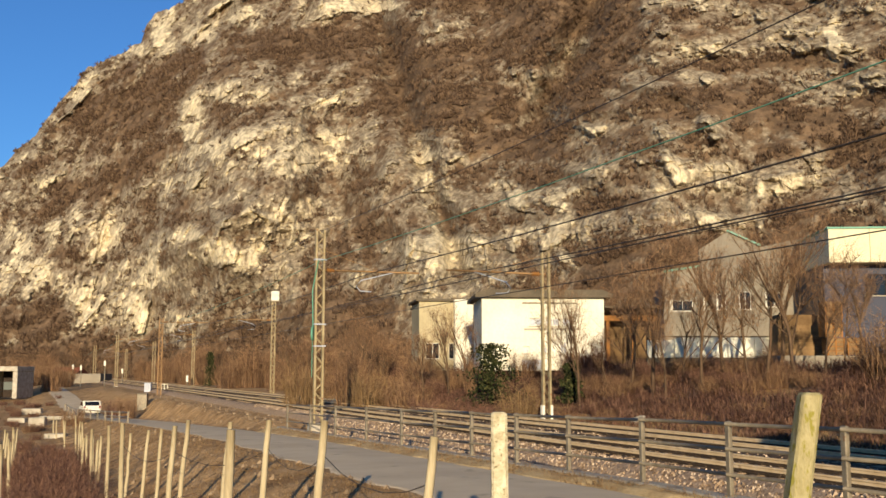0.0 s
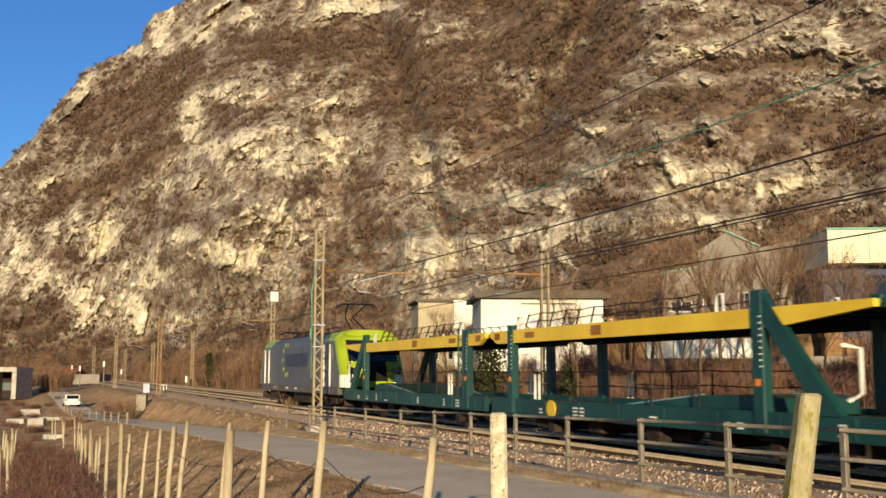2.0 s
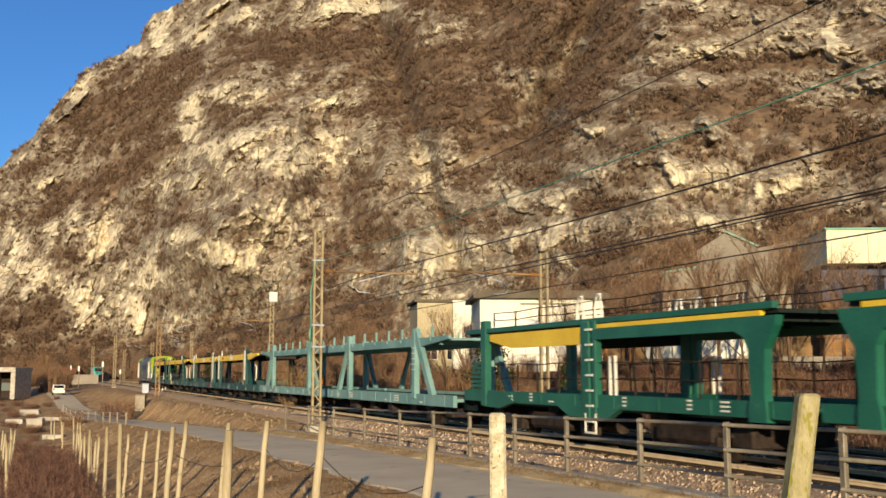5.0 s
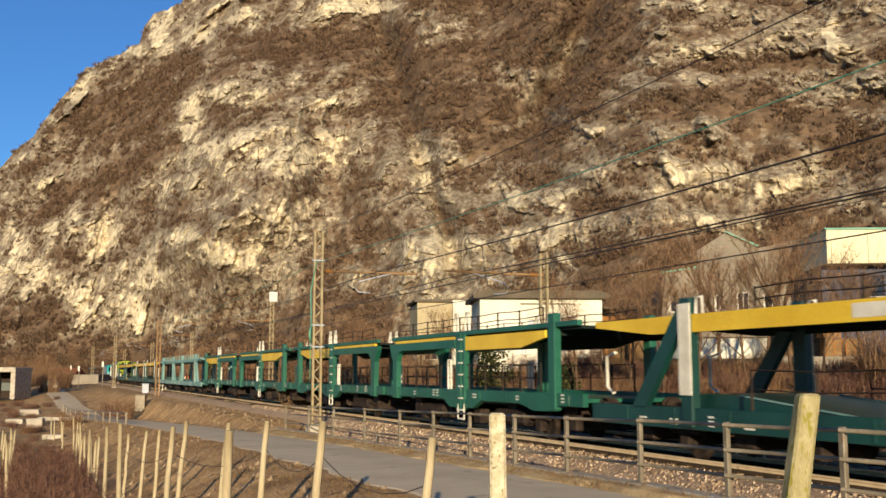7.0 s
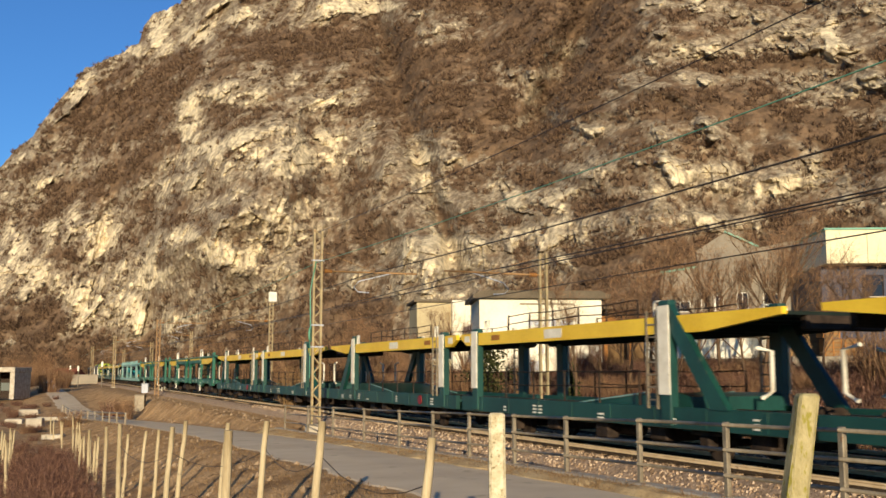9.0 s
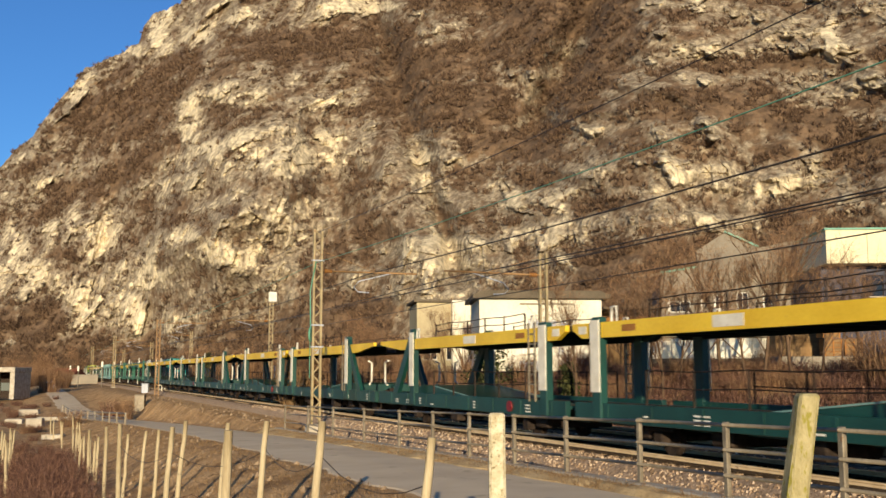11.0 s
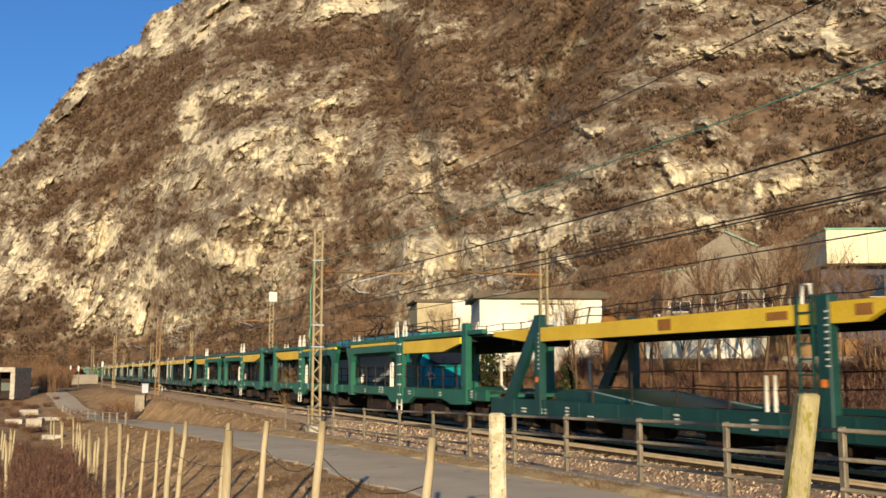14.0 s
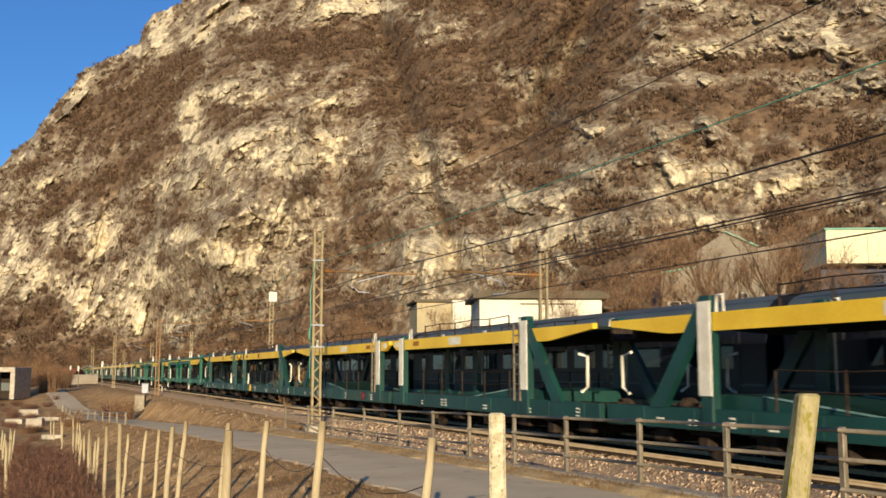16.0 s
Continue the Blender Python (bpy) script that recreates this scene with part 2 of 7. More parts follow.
def facets(x, y, seed):
    """Blocks with flat tilted faces: each cell has its own height and slope."""
    ix, iy = np.floor(x), np.floor(y)
    best, val = np.full(np.shape(x), 9.0), np.zeros(np.shape(x))
    for ox in (-1, 0, 1):
        for oy in (-1, 0, 1):
            cx, cy = ix + ox, iy + oy
            dx, dy = x - cx - 0.15 - 0.7 * hash2(cx, cy, seed), y - cy - 0.15 - 0.7 * hash2(cx, cy, seed + 1)
            d = dx * dx + dy * dy
            v = hash2(cx, cy, seed + 2) - 0.5 + dx * (hash2(cx, cy, seed + 3) - 0.5) * 1.2 + dy * (hash2(cx, cy, seed + 4) - 0.7) * 1.6
            val = np.where(d < best, v, val)
            best = np.minimum(d, best)
    return val


def smooth(a, b, x):
    t = np.clip((np.asarray(x, float) - a) / (b - a), 0, 1)
    return t * t * (3 - 2 * t)


# ---- ground ----


def road_z(y):
    return np.interp(y, [-30, 10, 36, 70, 90, 113, 135, 155, 200, 300], [0.9, 0.05, -0.50, -1.5, -2.1, -2.65, -2.2, -1.5, -0.9, -0.8])


def road_mid(y):
    return np.interp(y, [-30, 5, 15, 40, 55, 70, 88, 113, 135, 155, 220, 300], [6.9, 7.2, 7.35, 7.75, 7.8, 7.5, 6.8, 5.0, 4.0, 3.5, 2.0, 0.0])


ROAD_HALF = 1.6


def ground_z(x, y):
    """Height of the land at (x, y)."""
    x, y = np.asarray(x, float), np.asarray(y, float)
    rz, rm = road_z(y), road_mid(y)
    low = np.interp(y, [-30, 0, 30, 60, 120, 200], [-0.5, -0.6, -1.7, -2.7, -3.2, -1.6])          # the vineyard below the road
    z = rz - 0.02 + (low - rz) * smooth(rm - ROAD_HALF - 0.2, rm - ROAD_HALF - 4.5, x)
    bed = -1.35 + 0.78 * smooth(44.0, 52.0, y) * smooth(16.0, 13.0, x)
    z = z + (bed - z) * smooth(rm + ROAD_HALF + 0.3, np.maximum(rm + ROAD_HALF + 0.9, 10.6), x)
    bank = 2.4 * smooth(23.0, 38.0, x) * smooth(140, 60, y) + 1.0 * smooth(21.2, 23.0, x)
    z = z + bank
    far = smooth(40, 90, np.hypot(x, y))
    rough = fbm(x * 0.7, y * 0.7, 4, 5) * 0.10 + fbm(x * 0.15, y * 0.15, 3, 9) * 0.25 * far
    on_road = smooth(ROAD_HALF + 0.9, ROAD_HALF + 0.1, np.abs(x - rm))
    on_track = smooth(9.6, 10.4, x) * smooth(22.0, 21.0, x)
    return z + rough * (1 - np.maximum(on_road, on_track))


def ground_material():
    m = material("dry_earth_and_grass", srgb(134, 102, 66), srgb(204, 166, 116), 0.9, 0.95, 0, 1.0, srgb(104, 80, 54), 0.0, fine=14)
    m.node_tree.nodes["Bump"].inputs["Distance"].default_value = 0.15
    return m


GROUND = ground_material()


def build_ground():
    xs = np.concatenate([[-3000, -1200, -500, -200, -90, -50], np.arange(-30, 4, 1.0), np.arange(4, 24, 0.3), np.arange(24, 60, 1.0), [62, 70, 90, 130, 200, 400, 1000, 3000]])
    ys = np.concatenate([[-3000, -1000, -300, -100, -50, -25], np.arange(-12, 50, 0.6), np.arange(50, 130, 1.5), np.arange(130, 260, 6.0), [280, 340, 500, 900, 1600, 4000]])
    gx, gy = np.meshgrid(xs, ys)
    gz = ground_z(gx, gy)
    n, k = len(ys), len(xs)
    verts = np.stack([gx, gy, gz], -1).reshape(-1, 3)
    i = np.arange(n * k).reshape(n, k)
    faces = np.stack([i[:-1, :-1], i[:-1, 1:], i[1:, 1:], i[1:, :-1]], -1).reshape(-1, 4)
    ob = raw_mesh("ground", verts, faces.tolist(), GROUND, True)
    tagged(ob, "dry winter valley ground of brown grass and bare earth", "ground", kind="structure")


def build_road():
    ys = np.concatenate([np.arange(-20, 60, 1.0), np.arange(60, 300, 2.5)])
    bm = bmesh.new()
    rows = []
    for y in ys:
        c, z = float(road_mid(y)), float(road_z(y))
        wob = 0.12 * math.sin(y * 0.9) + 0.08 * math.sin(y * 2.3 + 1)
        rows.append([bm.verts.new((c - ROAD_HALF + wob - 0.1, y, z - 0.05)), bm.verts.new((c - ROAD_HALF + wob + 0.06, y, z)), bm.verts.new((c, y, z + 0.03)),
                     bm.verts.new((c + ROAD_HALF - 0.06, y, z)), bm.verts.new((c + ROAD_HALF, y, z - 0.10))])
    for a, b in zip(rows, rows[1:]):
        for k in range(4):
            bm.faces.new((a[k], a[k + 1], b[k + 1], b[k]))
    tagged(link("road", bm, ASPHALT), "narrow worn grey asphalt lane beside the railway", "road", kind="structure")


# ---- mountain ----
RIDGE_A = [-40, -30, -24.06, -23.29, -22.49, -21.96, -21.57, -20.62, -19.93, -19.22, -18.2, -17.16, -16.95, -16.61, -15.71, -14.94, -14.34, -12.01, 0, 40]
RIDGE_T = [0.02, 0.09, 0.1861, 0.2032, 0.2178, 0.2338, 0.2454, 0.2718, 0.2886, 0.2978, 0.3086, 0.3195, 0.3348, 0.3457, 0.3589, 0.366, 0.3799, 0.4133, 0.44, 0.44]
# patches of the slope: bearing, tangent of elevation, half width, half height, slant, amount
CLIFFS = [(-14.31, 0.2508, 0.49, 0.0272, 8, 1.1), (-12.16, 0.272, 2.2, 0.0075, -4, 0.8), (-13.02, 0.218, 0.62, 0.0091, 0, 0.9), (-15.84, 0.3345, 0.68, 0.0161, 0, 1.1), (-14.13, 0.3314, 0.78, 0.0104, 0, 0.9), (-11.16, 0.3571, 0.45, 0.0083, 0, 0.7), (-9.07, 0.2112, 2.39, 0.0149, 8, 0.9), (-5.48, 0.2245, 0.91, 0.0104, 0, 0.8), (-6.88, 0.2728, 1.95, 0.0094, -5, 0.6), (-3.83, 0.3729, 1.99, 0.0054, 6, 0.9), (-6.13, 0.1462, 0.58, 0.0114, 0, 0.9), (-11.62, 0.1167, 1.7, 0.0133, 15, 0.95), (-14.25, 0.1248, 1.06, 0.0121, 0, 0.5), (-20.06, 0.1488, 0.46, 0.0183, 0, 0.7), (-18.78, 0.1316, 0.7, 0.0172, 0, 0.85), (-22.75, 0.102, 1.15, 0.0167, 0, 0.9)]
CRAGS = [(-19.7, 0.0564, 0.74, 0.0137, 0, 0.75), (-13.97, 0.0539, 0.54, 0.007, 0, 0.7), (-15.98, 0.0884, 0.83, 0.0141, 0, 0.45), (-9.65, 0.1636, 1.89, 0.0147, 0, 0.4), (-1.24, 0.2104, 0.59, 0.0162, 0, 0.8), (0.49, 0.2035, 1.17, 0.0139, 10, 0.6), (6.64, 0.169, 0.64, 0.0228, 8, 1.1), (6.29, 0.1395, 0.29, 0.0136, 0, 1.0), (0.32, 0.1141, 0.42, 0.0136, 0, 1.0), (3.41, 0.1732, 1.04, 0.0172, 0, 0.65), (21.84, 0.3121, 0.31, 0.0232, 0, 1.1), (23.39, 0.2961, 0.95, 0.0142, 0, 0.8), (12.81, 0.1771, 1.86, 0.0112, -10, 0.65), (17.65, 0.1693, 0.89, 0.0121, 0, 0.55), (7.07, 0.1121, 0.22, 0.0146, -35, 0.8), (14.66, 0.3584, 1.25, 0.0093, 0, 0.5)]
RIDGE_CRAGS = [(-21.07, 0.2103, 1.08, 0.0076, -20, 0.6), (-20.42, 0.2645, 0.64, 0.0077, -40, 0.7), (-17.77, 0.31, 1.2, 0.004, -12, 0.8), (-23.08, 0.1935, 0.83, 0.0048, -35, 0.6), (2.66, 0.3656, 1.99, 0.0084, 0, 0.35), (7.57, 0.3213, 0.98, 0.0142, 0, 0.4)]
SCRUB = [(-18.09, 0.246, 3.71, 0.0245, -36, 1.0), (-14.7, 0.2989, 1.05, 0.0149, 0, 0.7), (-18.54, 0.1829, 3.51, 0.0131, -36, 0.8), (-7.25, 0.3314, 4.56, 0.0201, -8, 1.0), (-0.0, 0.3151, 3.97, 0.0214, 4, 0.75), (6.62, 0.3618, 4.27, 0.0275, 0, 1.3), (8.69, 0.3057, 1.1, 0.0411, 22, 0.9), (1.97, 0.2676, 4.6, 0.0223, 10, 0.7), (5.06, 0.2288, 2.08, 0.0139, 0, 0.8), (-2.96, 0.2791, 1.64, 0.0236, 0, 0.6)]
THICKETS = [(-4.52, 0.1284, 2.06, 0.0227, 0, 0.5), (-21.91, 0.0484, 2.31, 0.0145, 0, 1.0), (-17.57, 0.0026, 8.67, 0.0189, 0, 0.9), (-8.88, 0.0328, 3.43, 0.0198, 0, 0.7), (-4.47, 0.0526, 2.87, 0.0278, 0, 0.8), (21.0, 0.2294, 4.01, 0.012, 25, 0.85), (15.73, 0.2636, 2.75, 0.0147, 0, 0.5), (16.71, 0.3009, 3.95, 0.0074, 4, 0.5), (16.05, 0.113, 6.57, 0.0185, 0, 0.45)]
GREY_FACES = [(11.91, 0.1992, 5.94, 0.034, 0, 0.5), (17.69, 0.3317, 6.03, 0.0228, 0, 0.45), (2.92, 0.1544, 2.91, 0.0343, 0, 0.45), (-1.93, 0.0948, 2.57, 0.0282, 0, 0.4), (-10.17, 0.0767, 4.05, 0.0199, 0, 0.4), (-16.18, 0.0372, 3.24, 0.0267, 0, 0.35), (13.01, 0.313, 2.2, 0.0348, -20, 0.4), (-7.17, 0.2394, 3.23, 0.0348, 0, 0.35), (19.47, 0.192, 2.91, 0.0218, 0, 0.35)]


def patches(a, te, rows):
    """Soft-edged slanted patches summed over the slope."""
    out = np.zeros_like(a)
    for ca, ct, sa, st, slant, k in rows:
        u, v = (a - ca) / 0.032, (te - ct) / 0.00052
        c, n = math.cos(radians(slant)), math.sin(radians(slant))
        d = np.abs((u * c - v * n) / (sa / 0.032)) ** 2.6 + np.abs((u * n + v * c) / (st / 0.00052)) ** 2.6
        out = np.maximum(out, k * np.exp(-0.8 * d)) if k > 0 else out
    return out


def mountain_material():
    m = bpy.data.materials.new("limestone_and_scrub_slope")
    m.use_nodes = True
    nt = m.node_tree
    b = nt.nodes["Principled BSDF"]
    b.inputs["Roughness"].default_value = 0.95
    b.inputs["Specular IOR Level"].default_value = 0.1
    rock = nt.nodes.new("ShaderNodeAttribute")
    rock.attribute_name = "rock"
    co = nt.nodes.new("ShaderNodeTexCoord")

    def noise_node(scale, detail, stretch=(1, 1, 1), rough=0.6):
        mp = nt.nodes.new("ShaderNodeMapping")
        mp.inputs["Scale"].default_value = stretch
        nt.links.new(co.outputs["Object"], mp.inputs[0])
        n = nt.nodes.new("ShaderNodeTexNoise")
        n.inputs["Scale"].default_value, n.inputs["Detail"].default_value, n.inputs["Roughness"].default_value = scale, detail, rough
        nt.links.new(mp.outputs[0], n.inputs["Vector"])
        return n.outputs[0]

    def ramp(src, stops):
        r = nt.nodes.new("ShaderNodeValToRGB")
        while len(r.color_ramp.elements) < len(stops):
            r.color_ramp.elements.new(0.5)
        for el, (p, c) in zip(r.color_ramp.elements, stops):
            el.position, el.color = p, c
        nt.links.new(src, r.inputs[0])
        return r.outputs[0]

    def mix(f, a, c):
        x = nt.nodes.new("ShaderNodeMix")
        x.data_type = "RGBA"
        nt.links.new(f, x.inputs[0])
        nt.links.new(a, x.inputs[6])
        nt.links.new(c, x.inputs[7])
        return x.outputs[2]

    streak = noise_node(0.38, 10, (1, 1, 0.8), 0.7)
    stone = ramp(streak, [(0.33, srgb(132, 117, 94)), (0.43, srgb(184, 169, 140)), (0.53, srgb(216, 200, 164)), (0.64, srgb(246, 230, 190))])
    scrub = ramp(noise_node(0.22, 10, rough=0.78), [(0.30, srgb(68, 56, 45)), (0.46, srgb(98, 80, 62)), (0.60, srgb(126, 103, 79)), (0.74, srgb(160, 133, 100))])
    grey = ramp(noise_node(0.7, 10, (1, 1, 0.9), 0.75), [(0.34, srgb(90, 80, 66)), (0.48, srgb(138, 125, 104)), (0.62, srgb(184, 169, 141))])
    f = nt.nodes.new("ShaderNodeMath")
    f.operation = "MULTIPLY_ADD"
    nt.links.new(noise_node(0.42, 6, (1, 1, 0.8), rough=0.66), f.inputs[0])
    f.inputs[1].default_value = 0.9
    sub = nt.nodes.new("ShaderNodeMath")
    sub.operation = "SUBTRACT"
    nt.links.new(rock.outputs["Fac"], sub.inputs[0])
    sub.inputs[1].default_value = 0.445
    nt.links.new(sub.outputs[0], f.inputs[2])
    hard = ramp(f.outputs[0], [(0.52, (0, 0, 0, 1)), (0.66, (1, 1, 1, 1))])
    soft = ramp(f.outputs[0], [(0.28, (0, 0, 0, 1)), (0.44, (0.9, 0.9, 0.9, 1))])
    col = mix(hard, mix(soft, scrub, grey), stone)
    nt.links.new(col, b.inputs["Base Color"])
    bp = nt.nodes.new("ShaderNodeBump")
    bp.inputs["Strength"].default_value, bp.inputs["Distance"].default_value = 0.8, 1.0
    nt.links.new(noise_node(0.6, 12, (1, 1, 0.9), 0.7), bp.inputs["Height"])
    nt.links.new(bp.outputs[0], b.inputs["Normal"])
    return m


def build_mountain():
    na, nt = 860, 380
    a = np.linspace(-29, 29, na)[None, :].repeat(nt, 0)
    w = np.linspace(0, 1, nt)[:, None].repeat(na, 1)
    top = np.interp(a, RIDGE_A, RIDGE_T) + 0.006 * fbm(a * 1.6, a * 0 + 3.3, 5, 31)
    te = -0.012 + (top + 0.012) * w
    base = np.interp(a, [-34, -24, -12, 0, 12, 24, 34], [540, 450, 310, 250, 220, 200, 190])
    steep = np.interp(a, [-34, -20, -10, 0, 34], [0.75, 0.85, 1.0, 1.05, 1.0])
    r = base * steep / (steep - te)
    lat, hgt = np.radians(a) * r, te * r
    # buttresses, ravines and ledges
    warp = fbm(lat / 60, hgt / 60, 3, 2) * 25
    big = 1 - 2 * np.abs(fbm((lat + warp) / 75, (hgt + warp * 0.6) / 110, 3, 11))
    ravine = 0.6 * np.exp(-((a - (-2.0 + (0.26 - te) * 18)) / 0.9) ** 2) * smooth(0.05, 0.12, te) + 0.9 * np.exp(-((a - (8.4 - (0.36 - te) * 26)) / 1.0) ** 2) * smooth(0.2, 0.26, te)
    spur = 0.9 * np.exp(-((a + 11.5) / 5.0) ** 2) * smooth(0.02, 0.12, te) * (1 - smooth(0.28, 0.36, te)) + 0.8 * np.exp(-((a - 12) / 6) ** 2)
    mid = 1 - 2 * np.abs(fbm((lat + warp) / 24, (hgt - warp) / 26, 4, 21))
    small = fbm((lat + warp * 0.3) / 5.0, hgt / 9.0, 4, 41, 0.6)
    tiny = fbm(lat / 1.7, hgt / 2.6, 3, 51)
    ribs = fbm((lat + warp * 0.5) / 4.5, hgt / 30, 4, 81, 0.55)
    band = fbm((lat + warp) / 60, (hgt + lat * 0.12 + warp * 0.5) / 7.5, 4, 91, 0.55)
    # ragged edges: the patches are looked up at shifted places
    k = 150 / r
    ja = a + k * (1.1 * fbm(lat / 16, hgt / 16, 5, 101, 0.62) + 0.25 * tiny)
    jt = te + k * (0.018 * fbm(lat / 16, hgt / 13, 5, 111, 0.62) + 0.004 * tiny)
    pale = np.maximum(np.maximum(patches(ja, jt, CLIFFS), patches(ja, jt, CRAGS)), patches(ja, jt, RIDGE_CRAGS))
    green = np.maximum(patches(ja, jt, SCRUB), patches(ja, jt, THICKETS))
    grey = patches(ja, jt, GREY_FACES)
    chips = fbm((lat + warp * 0.3) / 6.5, (hgt - warp * 0.2) / 5.0, 5, 131, 0.6)
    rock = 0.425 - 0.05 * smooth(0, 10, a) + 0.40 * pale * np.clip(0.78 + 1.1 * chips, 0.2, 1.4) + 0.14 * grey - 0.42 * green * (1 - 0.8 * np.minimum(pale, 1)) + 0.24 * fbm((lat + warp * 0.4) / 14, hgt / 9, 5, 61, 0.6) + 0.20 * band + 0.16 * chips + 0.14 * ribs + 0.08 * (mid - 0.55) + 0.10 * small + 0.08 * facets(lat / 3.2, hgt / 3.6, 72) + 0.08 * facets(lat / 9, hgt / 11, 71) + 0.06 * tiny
    rock -= 0.30 * smooth(0.05, 0.0, te)
    rock = np.clip(rock, 0, 1)
    scale = r / 260
    ledge = smooth(0.42, 0.62, rock)
    r2 = r - scale * (big * 16 + spur * 26 - ravine * 24) - (mid * 4.5 + small * (0.4 + 0.7 * ledge) + ribs * 2.2 * (0.25 + ledge) + band * 1.6 * ledge + facets(lat / 9, hgt / 11, 71) * (0.3 + 1.5 * ledge) + facets(lat / 3.2, hgt / 3.6, 72) * (0.1 + 0.55 * ledge) + tiny * 0.25 + ledge * 1.8)
    r2 = np.maximum(r2, base * 0.8)
    z = EYE.z + te * r2
    az = np.radians(a + YAW)
    verts = np.stack([np.sin(az) * r2, np.cos(az) * r2, z], -1)
    # the far side falls away behind the crest
    back = verts[-1].copy()
    back[:, 0] *= 1.5
    back[:, 1] *= 1.5
    back[:, 2] = -5
    foot = verts[0].copy()
    foot[:, 2] = -6
    allv = np.concatenate([foot[None], verts, back[None]], 0)
    n, k = allv.shape[:2]
    i = np.arange(n * k).reshape(n, k)
    faces = np.stack([i[:-1, :-1], i[:-1, 1:], i[1:, 1:], i[1:, :-1]], -1).reshape(-1, 4)
    me = bpy.data.meshes.new("mountain")
    me.from_pydata(allv.reshape(-1, 3).tolist(), [], faces.tolist())
    me.materials.append(mountain_material())
    at = me.attributes.new("rock", "FLOAT", "POINT")
    at.data.foreach_set("value", np.concatenate([rock[:1], rock, rock[-1:]], 0).reshape(-1).astype(np.float32))
    ob = new("mountain", me)
    tagged(ob, "steep limestone mountainside with pale cliffs and brown winter scrub", "mountain", kind="structure")
    return verts, rock, te


def build_scrub(verts, rock, te):
    """Bare shrubs in their thousands over the mountainside."""
    rng = np.random.default_rng(7)
    n, k = rock.shape
    wgt = np.clip(0.60 - rock, 0.05, 1) ** 1.5
    r = np.hypot(verts[..., 0], verts[..., 1])
    clump = smooth(-0.12, 0.22, fbm(verts[..., 0] / 5.5, verts[..., 2] / 4.5 + verts[..., 1] / 9, 4, 141, 0.6))
    wgt = (wgt * (r / 250) * (0.06 + clump)).reshape(-1)
    pick = rng.choice(n * k, 40000, p=wgt / wgt.sum())
    p = verts.reshape(-1, 3)[pick] + rng.normal(0, 0.4, (len(pick), 3)) * [1, 1, 0.2]
    size = rng.uniform(0.6, 2.0, len(pick)) * (r.reshape(-1)[pick] / 260) ** 0.5
    nb = 14
    th = rng.uniform(0, 2 * np.pi, (len(pick), nb))
    el = rng.uniform(0.15, 1.5, (len(pick), nb))
    ln = size[:, None] * rng.uniform(0.6, 1.1, (len(pick), nb))
    d = np.stack([np.cos(th) * np.cos(el), np.sin(th) * np.cos(el), np.sin(el)], -1)
    side = rng.normal(0, 1, d.shape)
    side -= (side * d).sum(-1, keepdims=True) * d
    side /= np.linalg.norm(side, axis=-1, keepdims=True)
    c = p[:, None, :]
    mid = c + d * ln[..., None] * 0.6
    wd = ln[..., None] * 0.075
    v = np.stack([c + 0 * d, mid + side * wd, c + d * ln[..., None], mid - side * wd], 2).reshape(-1, 3)
    f = np.arange(len(v)).reshape(-1, 4)
    ob = raw_mesh("mountain_scrub", v, f.tolist(), SCRUBMAT)
    tagged(ob, "bare brown winter shrubs scattered over the mountainside", "shrubs", kind="stuff")


def island_material(name, c1, c2, c3):
    m = bpy.data.materials.new(name)
    m.use_nodes = True
    nt = m.node_tree
    b = nt.nodes["Principled BSDF"]
    b.inputs["Roughness"].default_value = 0.95
    b.inputs["Specular IOR Level"].default_value = 0.1
    g = nt.nodes.new("ShaderNodeNewGeometry")
    r = nt.nodes.new("ShaderNodeValToRGB")
    r.color_ramp.elements.new(0.5)
    for el, (p, c) in zip(r.color_ramp.elements, ((0.0, c1), (0.55, c2), (1.0, c3))):
        el.position, el.color = p, c
    nt.links.new(g.outputs["Random Per Island"], r.inputs[0])
    nt.links.new(r.outputs[0], b.inputs["Base Color"])
    return m


SCRUBMAT = island_material("mountain_shrub_twigs", srgb(64, 51, 41), srgb(93, 74, 58), srgb(124, 101, 79))
MIXTWIG = island_material("mixed_bare_twigs", srgb(88, 66, 50), srgb(124, 95, 70), srgb(166, 132, 96))
MIXRED = island_material("reddish_canes", srgb(72, 50, 41), srgb(104, 75, 61), srgb(146, 112, 90))
MIXDRY = island_material("dry_stalks", srgb(104, 82, 56), srgb(128, 102, 70), srgb(152, 124, 88))

# ---- railway ----
NEAR_TRACK, FAR_TRACK = 14.47, 18.45
TRACK_Y0, TRACK_Y1 = -70.0, 520.0


